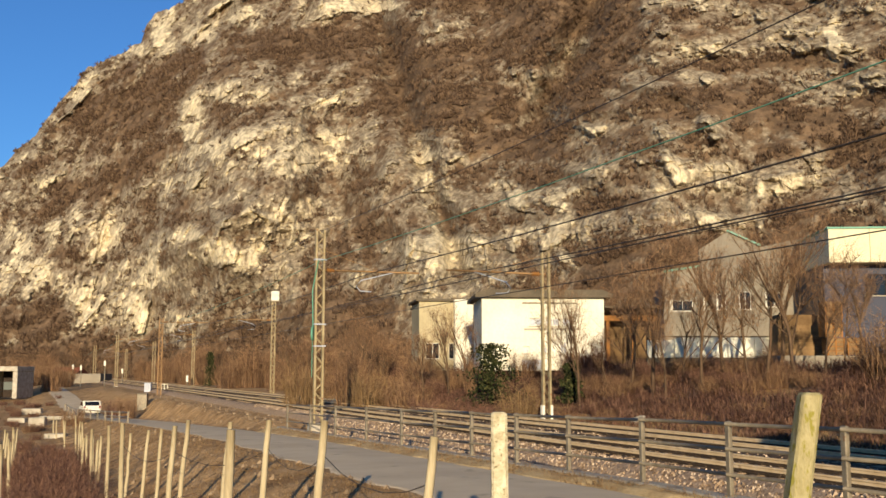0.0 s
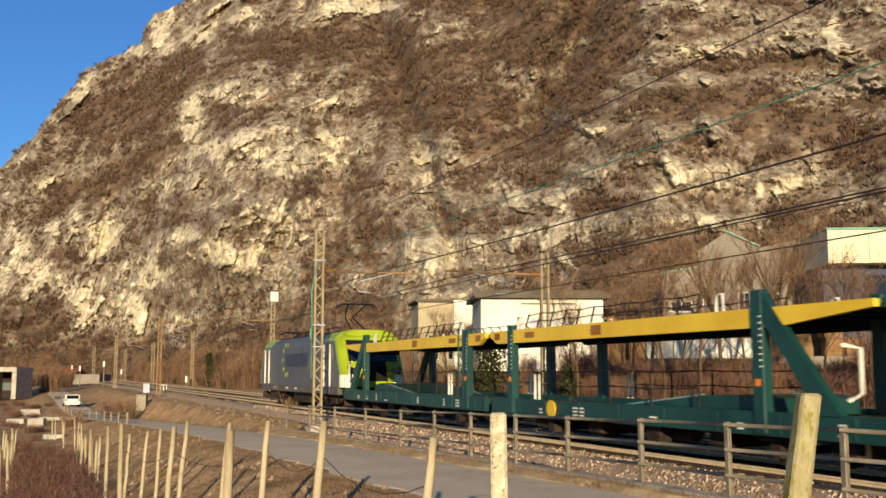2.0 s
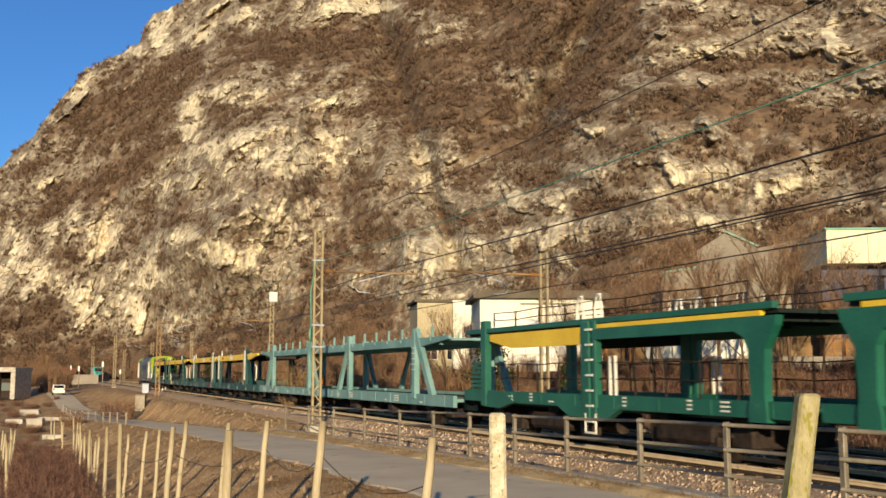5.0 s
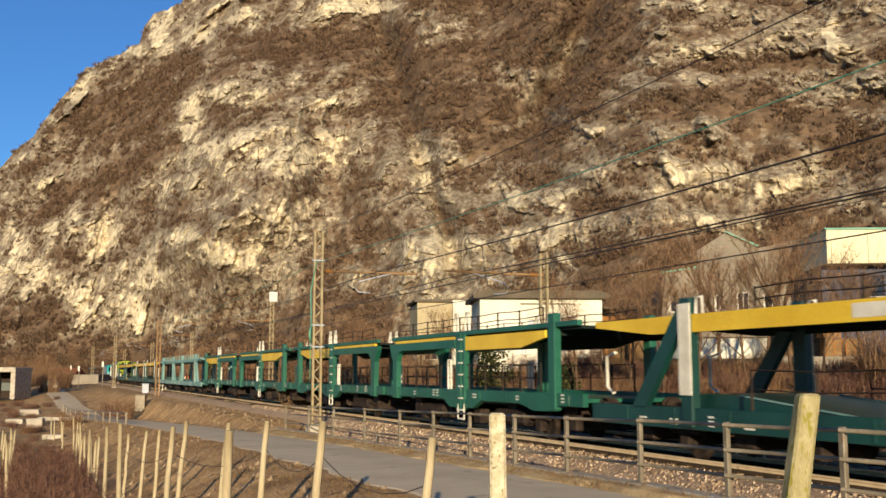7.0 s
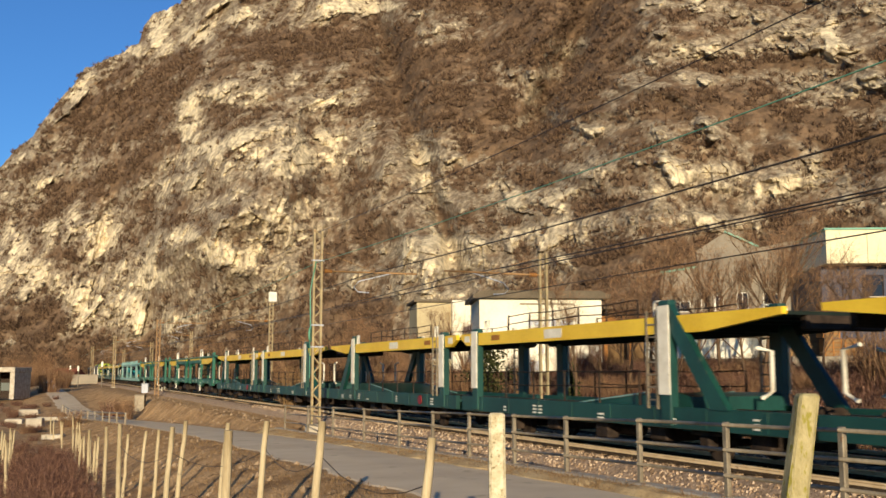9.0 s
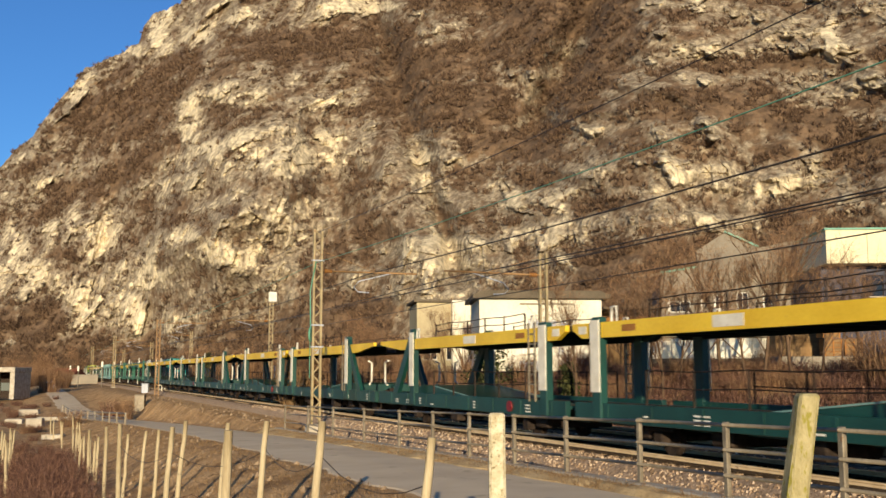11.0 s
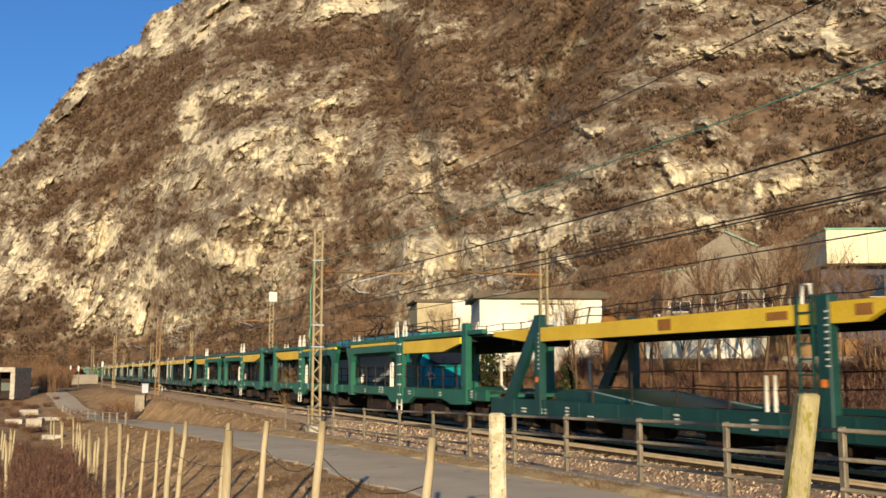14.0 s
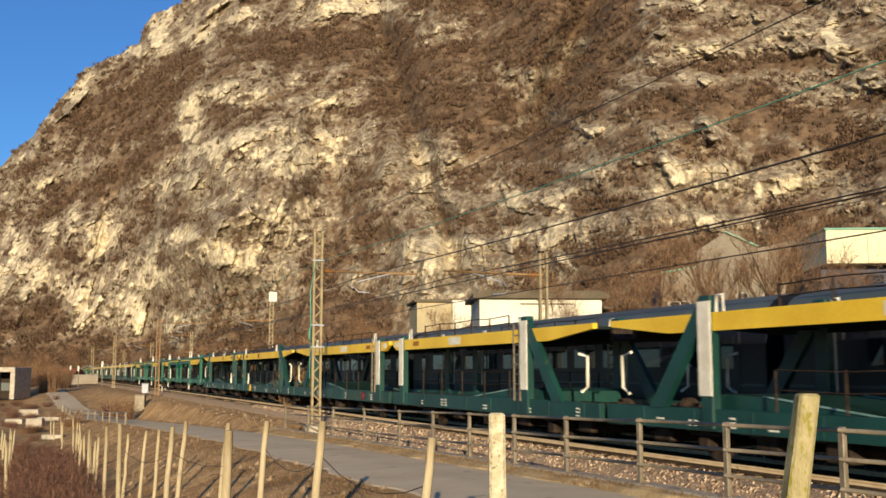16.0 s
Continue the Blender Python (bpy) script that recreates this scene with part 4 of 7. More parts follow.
    for ob in L.children_recursive:                     # short, steep cab ends
        if ob.data != WHEEL:
            for v in ob.data.vertices:
                if abs(v.co.y) > 7.6:
                    v.co.y = math.copysign(7.6 + (abs(v.co.y) - 7.6) * 0.74, v.co.y)
    MOVING.append((L, 7.28, NEAR_TRACK, 1))
    return L


def wires_and_stakes(W, mat, y0, y1, z, h=0.55, step=1.55, lean=0.0, name="deck_rail"):
    for s in (-1, 1):
        bm = bmesh.new()
        ys = list(np.arange(y0 + 0.3, y1, step))
        for y in ys:
            bar(bm, (s * 1.40, y, z - 0.1), (s * (1.40 - abs(lean)), y + lean, z + h), 0.035)
        for f in (1.0, 0.5):
            pts = [(s * (1.40 - abs(lean) * f), y + lean * f + (0.0), z + h * f - (0.04 if k % 2 else 0)) for k, y in enumerate(ys)]
            if len(pts) > 1:
                tube(bm, pts, 0.014, 4)
        part(name, bm, DARK, W)


def lower_deck(W, mat, half, z0, z1, hump=True):
    bm = bmesh.new()
    for s in (-1, 1):
        x = s * 1.38
        for a, b in ((-half, -0.25), (0.25, half)):
            box(bm, x - 0.07, a, z0, x + 0.07, b, z1, 0.012)
            for y in np.arange(a + 0.8, b, 1.9):
                box(bm, x - 0.085, y - 0.04, z0 + 0.03, x + 0.085, y + 0.04, z1 - 0.03)
    part("side_beam", bm, mat, W)
    for a, b in ((-half + 0.02, -0.3), (0.3, half - 0.02)):
        bm = bmesh.new()
        box(bm, -1.32, a, z1 - 0.22, 1.32, b, z1 - 0.12)
        part("lower_deck", bm, mat, W)
        for x in (-0.55, 0.55):
            bm = bmesh.new()
            box(bm, x - 0.06, a + 0.3, z0 - 0.12, x + 0.06, b - 0.3, z1 - 0.2)
            part("sill_beam", bm, mat, W)
    if hump:
        for s in (-1, 1):
            bm = bmesh.new()
            prism(bm, [(s * (half - 3.6), z1 - 0.1), (s * (half - 9.0), z1 - 0.1), (s * (half - 5.4), z1 + 0.26), (s * (half - 4.2), z1 + 0.30), (s * (half - 3.6), z1 + 0.22)], -1.15, 1.15, axis="x")
            ramp = part("wheel_ramp", bm, mat, W)
            for x in (-1.17, 1.17):
                bm = bmesh.new()
                bar(bm, (x, s * (half - 9.0), z1 - 0.07), (x, s * (half - 5.4), z1 + 0.28), 0.03, 0.035)
                part("ramp_edge", bm, LTGREEN, ramp, "pale ramp edge")
    for y in (-half + 1.6, -half + 5.2, -5.6, -2.6, 2.6, 5.6, half - 5.2, half - 1.6):
        bm = bmesh.new()
        box(bm, -1.0, y - 0.35, 0.35, 1.0, y + 0.35, z0 + 0.05, 0.04)
        part("brake_box", bm, DARK, W)
    for y in (-8.6, 8.6):
        bm = bmesh.new()
        tube(bm, [(-0.6, y - 0.8, 0.55), (-0.6, y + 0.8, 0.55)], 0.2, 10)
        part("air_tank", bm, DARK, W)
        bm = bmesh.new()
        box(bm, -1.2, y - 0.3, 0.3, -0.9, y + 0.3, 0.75, 0.03)
        part("valve_box", bm, DARK, W)
    for y in (-half + 3.3, -3.4, 3.4, half - 3.3):
        axle(W, y, 0.85)
    for s in (-1, 1):
        buffers(W, s * (half - 0.35), s)
    bm = bmesh.new()
    bar(bm, (0, -half - 0.4, 1.0), (0, half + 0.4, 1.0), 0.14, 0.2)
    part("coupling", bm, DARK, W)
    # stencilled data as plain bars
    bm = bmesh.new()
    rng = random.Random(int(half * 100))
    for s in (-1, 1):
        y = -half + 1.0
        while y < half - 1.2:
            w = rng.choice((0.18, 0.3, 0.55))
            if rng.random() < 0.55 and abs(y) > 0.8:
                for k in range(rng.choice((1, 2, 3))):
                    zz = z0 + 0.09 + k * 0.09
                    box(bm, s * 1.456 - 0.003, y, zz, s * 1.456 + 0.003, y + w, zz + 0.04)
            y += w + rng.uniform(0.5, 1.8)
    tagged(part("stencil_bars", bm, WHITE, W, "white stencilled data, unreadable"), kind="stuff")


def carrier_straight(white=True):
    """A two-section car carrier: yellow upper deck, dark green posts with slanting braces."""
    W = empty("car_carrier_wagon")
    half = 15.95
    pp, pm, pw = (11.9, 1.42, 0.40) if white else (12.75, 1.68, 0.34)      # end posts, mid posts, their width
    tagged(W, "empty dark green car-carrier wagon with yellow deck" + (" and white panels" if white else ""), "railway wagon", "car-carrier wagons of the train")
    lower_deck(W, DKGREEN, half, 0.70, 1.16)
    for sy in (-1, 1):
        for s in (-1, 1):
            bm = bmesh.new()
            x = s * 1.40
            prism(bm, [(sy * 0.2, 2.98), (sy * 0.2, 3.14), (sy * 15.7, 3.14), (sy * 15.7, 3.0), (sy * 13.3, 2.76), (sy * 0.7, 2.76)], x - 0.06, x + 0.06, axis="x")
            # the far beam gets the shade colour, only the near one its yellow
            beam = part("upper_beam", bm, YELLOW if s < 0 else DECK_SHADE, W, "yellow upper deck beam" if s < 0 else "far deck beam coloured dark for shade")
            bm = bmesh.new()
            box(bm, s * 1.462 - 0.004, sy * 6.6 - (0.5 if white else 0.25), 2.83, s * 1.462 + 0.004, sy * 6.6 + (0.5 if white else 0.25), 3.08)
            part("data_panel", bm, WHITE if white else OCHREWOOD, beam)
            bm = bmesh.new()
            box(bm, s * 1.462 - 0.004, sy * 2.9 - 0.3, 2.88, s * 1.462 + 0.004, sy * 2.9 + 0.3, 3.04)
            part("notice_plate", bm, OCHREWOOD, beam)
            bm = bmesh.new()
            box(bm, s * 1.462 - 0.004, sy * 0.72 - 0.2, 2.87, s * 1.462 + 0.004, sy * 0.72 + 0.2, 3.07)
            part("notice_plate", bm, WHITE if white else OCHREWOOD, beam)
            # end post with its brace, mid post
            for y, w in ((pp, pw), (pm, pw)):
                bm = bmesh.new()
                box(bm, x - 0.10, sy * y - w / 2, 0.74, x + 0.10, sy * y + w / 2, 3.5 if y > 5 else 3.28, 0.02)
                post = part("post", bm, DKGREEN, W)
                if white:
                    bm = bmesh.new()
                    box(bm, s * 1.515 - 0.012, sy * y - w / 2 - 0.02, 1.42, s * 1.515 + 0.012, sy * y + w / 2 + 0.02, 3.38 if y > 5 else 3.2, 0.006)
                    pan = part("panel", bm, WHITE, post, "dirty white ribbed panel")
                    bm = bmesh.new()
                    for k in range(16):
                        zz = 1.5 + k * 0.115
                        if zz < (3.34 if y > 5 else 3.16):
                            box(bm, s * 1.529 - 0.004, sy * y - w / 2 + 0.03, zz, s * 1.529 + 0.004, sy * y + w / 2 - 0.03, zz + 0.02)
                    tagged(part("groove", bm, WHITE, pan), kind="stuff")
                else:
                    bm = bmesh.new()
                    for k in range(9):
                        box(bm, s * 1.503 - 0.004, sy * y - w / 2 + 0.02, 2.0 + k * 0.12, s * 1.503 + 0.004, sy * y - w / 2 + 0.10, 2.03 + k * 0.12)
                    tagged(part("scale_marks", bm, WHITE, post), kind="stuff")
                    bm = bmesh.new()
                    box(bm, s * 1.505 - 0.006, sy * y - 0.07, 1.64, s * 1.505 + 0.006, sy * y + 0.07, 1.78)
                    part("marker", bm, ORANGE, post)
            bm = bmesh.new()
            prism(bm, [(sy * (pp + 0.15), 3.46), (sy * (pp + 0.15), 2.9), (sy * (pp + 1.6), 1.14), (sy * (pp + 2.15), 1.14)], x - 0.09, x + 0.05, axis="x")
            part("brace", bm, DKGREEN, W)
            bm = bmesh.new()
            pts = [(x, sy * 15.0, 1.42), (x, sy * 15.3, 1.55), (x, sy * 15.3, 2.3), (x, sy * 14.9, 2.38)]
            tube(bm, pts, 0.04, 8)
            part("grab_handle", bm, WHITE, W, "white grab handle")
            for d in (2.05, 11.4):
                bm = bmesh.new()
                tube(bm, [(x, sy * d, 3.1), (x, sy * d, 3.5), (x, sy * (d + 0.22), 3.5), (x, sy * (d + 0.22), 3.1)], 0.035, 6)
                part("top_handle", bm, WHITE, W)
            if sy > 0 or white:
                bm = bmesh.new()
                yl = 1.95 if sy > 0 else -(pp - 0.35)
                for d in (0, 0.38):
                    bar(bm, (s * 1.47, yl + d, 1.1), (s * 1.47, yl + d, 3.3), 0.045)
                for k in range(7):
                    bar(bm, (s * 1.47, yl, 1.3 + k * 0.28), (s * 1.47, yl + 0.38, 1.3 + k * 0.28), 0.035)
                part("ladder", bm, GALV if white else DKGREEN, W)
            if not white:
                for d in (3.1, 3.35):
                    bm = bmesh.new()
                    tube(bm, [(x, sy * d, 1.15), (x, sy * d, 1.85)], 0.035, 6)
                    part("stanchion", bm, WHITE, W)
        bm = bmesh.new()
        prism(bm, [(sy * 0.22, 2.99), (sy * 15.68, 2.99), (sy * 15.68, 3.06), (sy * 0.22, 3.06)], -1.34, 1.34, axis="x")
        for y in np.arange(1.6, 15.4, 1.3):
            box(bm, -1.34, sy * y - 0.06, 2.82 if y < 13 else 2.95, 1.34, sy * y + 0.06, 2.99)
        # the deck and its cross bars are coloured dark to deepen the shade below
        part("upper_deck", bm, DECK_SHADE, W, "upper loading deck coloured dark for shade")
        wires_and_stakes(W, DARK, min(sy * 2.4, sy * 11.0), max(sy * 2.4, sy * 11.0), 3.14, 0.45, 1.4 if white else 0.75, 0.0 if white else 0.28)
        wires_and_stakes(W, DARK, min(sy * 2.4, sy * 11.0), max(sy * 2.4, sy * 11.0), 1.2, 0.75, 1.8)
    bm = bmesh.new()
    box(bm, -0.9, 15.5, 2.7, 0.9, 15.7, 3.0, 0.03)
    part("end_flap", bm, DARK, W)
    bm = bmesh.new()
    box(bm, -0.9, -15.7, 2.7, 0.9, -15.5, 3.0, 0.03)
    part("end_flap", bm, DARK, W)
    if not white:
        bm = bmesh.new()
        tube(bm, [(-1.46, -4.2 + 0.0, 0.93), (-1.50, -4.2, 0.93)], 0.23, 18)
        part("hand_wheel", bm, YELLOW, W, "yellow brake hand wheel")
    else:
        bm = bmesh.new()
        tube(bm, [(-1.46, 3.6, 0.93), (-1.50, 3.6, 0.93)], 0.16, 18)
        part("hand_wheel", bm, RED, W, "red brake hand wheel")
    return W


def carrier_framed():
    """A green car carrier with portal frames, ladder posts and a fish-bellied yellow beam."""
    W = empty("car_carrier_wagon")
    half = 15.95
    tagged(W, "empty green car-carrier wagon with portal frames and yellow beam", "railway wagon", "car-carrier wagons of the train")
    lower_deck(W, MIDGREEN, half, 1.02, 1.36, False)
    for sy in (-1, 1):
        for s in (-1, 1):
            x = s * 1.40
            bm = bmesh.new()
            prism(bm, [(sy * 14.45, 0.88), (sy * 14.45, 1.2), (sy * 12.9, 1.36), (sy * 12.2, 1.05), (sy * 13.2, 0.85)], x - 0.08, x + 0.08, axis="x")
            part("beam_drop", bm, MIDGREEN, W)
            bm = bmesh.new()
            prism(bm, [(sy * 8.9, 0.78), (sy * 7.0, 0.78), (sy * 6.4, 1.05), (sy * 9.6, 1.05)], x - 0.08, x + 0.08, axis="x")
            part("beam_drop", bm, MIDGREEN, W)
            bm = bmesh.new()
            box(bm, x - 0.1, sy * 14.33 - 0.19, 0.9, x + 0.1, sy * 14.33 + 0.19, 3.5, 0.02)
            part("end_post", bm, MIDGREEN, W)
            bm = bmesh.new()
            box(bm, x - 0.1, sy * 7.9 - 0.1, 0.72, x + 0.08, sy * 7.9 + 0.32, 3.2, 0.02)
            box(bm, x - 0.1, sy * 7.9 - 0.42, 0.72, x + 0.08, sy * 7.9 - 0.22, 3.2, 0.02)
            post = part("ladder_post", bm, MIDGREEN, W)
            for k in range(7):
                bm = bmesh.new()
                bar(bm, (s * 1.5, sy * 7.9 - 0.3, 0.7 + k * 0.38), (s * 1.5, sy * 7.9 + 0.05, 0.7 + k * 0.38), 0.05)
                part("rung", bm, WHITE, post)
            # portal
            bm = bmesh.new()
            y1, y2 = sy * 7.5, sy * 1.15
            prism(bm, [(y1, 2.99), (sy * 0.8, 2.99), (sy * 0.85, 2.8), (y2, 2.35), (sy * 1.2, 1.5), (y2, 1.2), (y2, 0.95), (sy * 1.68, 0.95), (sy * 1.68, 1.2), (sy * 1.6, 1.5), (sy * 1.64, 2.35), (sy * 1.78, 2.6), (sy * 2.05, 2.72), (y1, 2.72)], x - 0.10, x + 0.08, axis="x")
            part("portal_frame", bm, MIDGREEN, W)
            bm = bmesh.new()
            prism(bm, [(sy * 8.3, 2.62), (sy * 8.3, 3.06), (sy * 13.9, 3.06), (sy * 13.9, 2.86), (sy * 12.4, 2.62)], x - 0.06, x + 0.06, axis="x")
            # yellow on the near side; the far beam's shade is in its colour
            part("upper_beam", bm, YELLOW if s < 0 else DECK_SHADE, W, "yellow fish-bellied upper beam" if s < 0 else "far deck beam coloured dark for shade")
            bm = bmesh.new()
            box(bm, x - 0.05, min(sy * 1.3, sy * 7.6), 3.0, x + 0.05, max(sy * 1.3, sy * 7.6), 3.1)
            part("yellow_strip", bm, YELLOW, W)
            bm = bmesh.new()
            box(bm, x - 0.07, min(sy * 0.9, sy * 15.75), 3.12, x + 0.07, max(sy * 0.9, sy * 15.75), 3.26, 0.01)
            part("deck_edge", bm, MIDGREEN, W)
            for d in (7.45, 8.35):
                bm = bmesh.new()
                tube(bm, [(x, sy * d - 0.16, 3.2), (x, sy * d - 0.16, 3.55), (x, sy * d - 0.1, 3.62), (x, sy * d - 0.1, 3.85), (x, sy * d + 0.1, 3.85), (x, sy * d + 0.16, 3.5), (x, sy * d + 0.16, 3.2)], 0.04, 6)
                part("top_handle", bm, WHITE, W, "white looped handle")
            bm = bmesh.new()
            tube(bm, [(x, sy * 6.7, 1.3), (x, sy * 6.7, 2.3), (x, sy * 6.95, 2.3), (x, sy * 6.95, 1.3)], 0.04, 6)
            part("grab_handle", bm, WHITE, W)
            bm = bmesh.new()
            for d in (-0.4, 0.1):
                tube(bm, [(s * 1.5, sy * 7.9 + d, 0.9), (s * 1.5, sy * 7.9 + d, 0.42)], 0.025, 6)
            bar(bm, (s * 1.5, sy * 7.9 - 0.4, 0.42), (s * 1.5, sy * 7.9 + 0.1, 0.42), 0.05)
            part("step", bm, WHITE, W)
        bm = bmesh.new()
        box(bm, -1.34, min(sy * 0.9, sy * 15.75), 3.04, 1.34, max(sy * 0.9, sy * 15.75), 3.12)
        for y in np.arange(1.4, 14.8, 1.3):
            box(bm, -1.34, sy * y - 0.06, 2.9, 1.34, sy * y + 0.06, 3.04)
        # shade beneath the deck is painted in with the dark colour
        part("upper_deck", bm, DECK_SHADE, W, "upper loading deck coloured dark for shade")
        wires_and_stakes(W, DARK, min(sy * 1.4, sy * 14.0), max(sy * 1.4, sy * 14.0), 3.26, 0.45, 1.5)
        wires_and_stakes(W, DARK, min(sy * 1.8, sy * 13.8), max(sy * 1.8, sy * 13.8), 1.36, 0.8, 1.25)
        if sy > 0:
            bm = bmesh.new()
            for k in range(7):
                box(bm, -1.42, 14.7, 1.3 + k * 0.14, -1.2, 15.45, 1.40 + k * 0.14, 0.01)
            part("louvred_box", bm, MIDGREEN, W)
    for y in (-10.8, -4.4, 4.4, 10.8):
        bm = bmesh.new()
        box(bm, -1.15, y - 1.1, 0.35, 1.15, y + 1.1, 0.8, 0.1)
        part("running_gear", bm, DARK, W)
    return W


def carrier_pale():
    """A pale blue-green car carrier with A-shaped supports."""
    W = empty("car_carrier_wagon")
    half = 15.9
    tagged(W, "empty pale blue-green car-carrier wagon with A-shaped deck supports", "railway wagon", "car-carrier wagons of the train")
    lower_deck(W, LTGREEN, half, 0.74, 1.14, False)
    for sy in (-1, 1):
        for s in (-1, 1):
            x = s * 1.40
            bm = bmesh.new()
            prism(bm, [(sy * 0.15, 2.86), (sy * 0.15, 3.16), (sy * 15.5, 3.16), (sy * 15.5, 3.05), (sy * 13, 2.86)], x - 0.06, x + 0.06, axis="x")
            part("upper_beam", bm, LTGREEN, W)
            for y, d in ((12.13, 1.7), (3.65, -1.75)):
                bm = bmesh.new()
                box(bm, x - 0.1, sy * y - 0.17, 0.95, x + 0.1, sy * y + 0.17, 3.5, 0.03)
                post = part("post", bm, LTGREEN, W)
                bm = bmesh.new()
                for k in range(5):
                    box(bm, s * 1.505 - 0.004, sy * y - 0.17, 2.0 + k * 0.2, s * 1.505 + 0.004, sy * y + 0.17, 2.025 + k * 0.2)
                tagged(part("stripe", bm, RED if y < 5 else WHITE, post), kind="stuff")
                bm = bmesh.new()
                prism(bm, [(sy * (y), 3.52), (sy * (y + 0.12 * d), 3.52), (sy * (y + d + 0.2), 1.12), (sy * (y + d - 0.15), 1.12), (sy * y, 3.2)], x - 0.08, x + 0.08, axis="x")
                part("brace", bm, LTGREEN, W)
            for y in np.arange(1.0, 15, 1.6):
                bm = bmesh.new()
                bar(bm, (x, sy * y, 3.1), (x, sy * y, 3.55), 0.07)
                box(bm, s * 1.46 - 0.04, sy * y - 0.06, 3.02, s * 1.46 + 0.04, sy * y + 0.06, 3.14, 0.01)
                part("stake", bm, LTGREEN, W)
        bm = bmesh.new()
        box(bm, -1.34, min(sy * 0.2, sy * 15.4), 3.0, 1.34, max(sy * 0.2, sy * 15.4), 3.08)
        for y in np.arange(1.4, 15.2, 1.3):
            box(bm, -1.34, sy * y - 0.06, 2.88, 1.34, sy * y + 0.06, 3.0)
        part("upper_deck", bm, LTGREEN, W)
    for k, y in enumerate((12.6, 10.5)):
        bm = bmesh.new()
        box(bm, 0.9, y - 0.42, 1.2, 0.96, y + 0.42, 1.68)
        board = part("warning_board", bm, BLACK, W, "orange and black striped warning board")
        for j in range(3):
            bm = bmesh.new()
            y0 = y - 0.26 + j * 0.27
            prism(bm, [(y0, 1.22), (y0 + 0.13, 1.22), (y0 + 0.0, 1.66), (y0 - 0.13, 1.66)], 0.885, 0.905, axis="x")
            part("stripe", bm, ORANGE, board)
    return W


def build_first_train():
    build_locomotive()
    kinds = {"plain": carrier_straight(False), "white": carrier_straight(True), "framed": carrier_framed(), "pale": carrier_pale()}
    for W in kinds.values():
        stretch_along(W, 1.0, 1.08)
    used = set()
    for kind, q in (("plain", 32.86), ("white", 65.35), ("pale", 97.9), ("framed", 130.7), ("framed", 163.1), ("white", 195.45), ("white", 227.9), ("white", 260.35), ("white", 292.7),
                    ("framed", 325.18), ("framed", 357.7), ("plain", 389.98), ("white", 422.35), ("white", 454.6)):
        ob = kinds[kind]
        if kind in used:
            ob = copy_thing(ob, Matrix.Identity(4))
        used.add(kind)
        MOVING.append((ob, q, NEAR_TRACK, 1))


# ---- second train: a locomotive and coaches on the far track ----
SPEED_2, FRONT_2 = -33.8, 27.8
TIME_2 = 14.5
CARS = []


def build_second_locomotive():
    """Local: nose at y = -8, it runs towards -y."""
    L = empty("locomotive")
    tagged(L, "teal and grey electric locomotive hauling passenger coaches", "locomotive")
    outline = [(-1.47, 1.0), (-1.47, 3.4), (-1.35, 3.65), (-0.9, 3.9), (0.9, 3.9), (1.35, 3.65), (1.47, 3.4), (1.47, 1.0)]
    bm = bmesh.new()
    loco_shell(bm, 1.47, 0, 0, [(8.0, 1, 0, 0), (-5.2, 1, 0, 0)], outline)
    for f in bm.faces:
        c = f.calc_center_median()
        f.material_index = 1 if c.z > 3.45 else 0
    part("body", bm, [PALEGREY, TEAL], L, "pale grey ribbed side with teal roof")
    bm = bmesh.new()
    loco_shell(bm, 1.47, 0, 0, [(-5.2, 1, 0, 0), (-6.8, 1, 0, -0.1), (-7.6, 0.95, 0.1, -0.9), (-7.9, 0.8, 0.2, -1.2)], outline)
    part("cab_shell", bm, TEAL, L, "teal cab")
    for s in (-1, 1):
        bm = bmesh.new()
        for k in range(9):
            box(bm, s * 1.48 - 0.015, -4.6, 1.75 + k * 0.16, s * 1.48 + 0.015, 7.6, 1.80 + k * 0.16)
        part("rib", bm, PALEGREY, L)
        bm = bmesh.new()
        box(bm, s * 1.475 - 0.01, -5.0, 1.2, s * 1.475 + 0.01, 7.9, 1.42)
        part("stripe", bm, COACHDARK, L)
        bm = bmesh.new()
        box(bm, s * 1.475 - 0.012, -6.6, 2.4, s * 1.475 + 0.012, -5.9, 3.2, 0.01)
        part("side_window", bm, WINDOW, L)
        bm = bmesh.new()
        tube(bm, [(s * 1.15, -7.78, 1.75), (s * 1.15, -8.0, 1.75)], 0.19, 14)
        part("marker_disc", bm, WHITE, L, "white signal disc")
        bm = bmesh.new()
        tube(bm, [(s * 1.15, -8.005, 1.75), (s * 1.15, -8.02, 1.75)], 0.08, 10)
        part("lamp", bm, RED, L)
    bm = bmesh.new()
    prism(bm, [(-7.62, 2.35), (-7.74, 2.35), (-7.16, 3.3), (-7.02, 3.3)], -1.05, 1.05, axis="x")
    part("windscreen", bm, WINDOW, L)
    bm = bmesh.new()
    box(bm, -1.3, -7.9, 0.55, 1.3, 7.8, 1.02, 0.04)
    part("skirt", bm, RED, L)
    for y in (-4.5, 4.5):
        bogie(L, y, 1.35, 1.15)
    for s in (-1, 1):
        buffers(L, 7.9 * s, s)
    pantograph(L, -3.0, False, 1, DARK)
    pantograph(L, 4.2, True, -1, DARK)
    bm = bmesh.new()
    for y in (-1.5, 0.5, 2.2):
        box(bm, -0.8, y - 0.6, 3.85, 0.8, y + 0.6, 4.02, 0.04)
    part("roof_gear", bm, DARK, L)
    return L


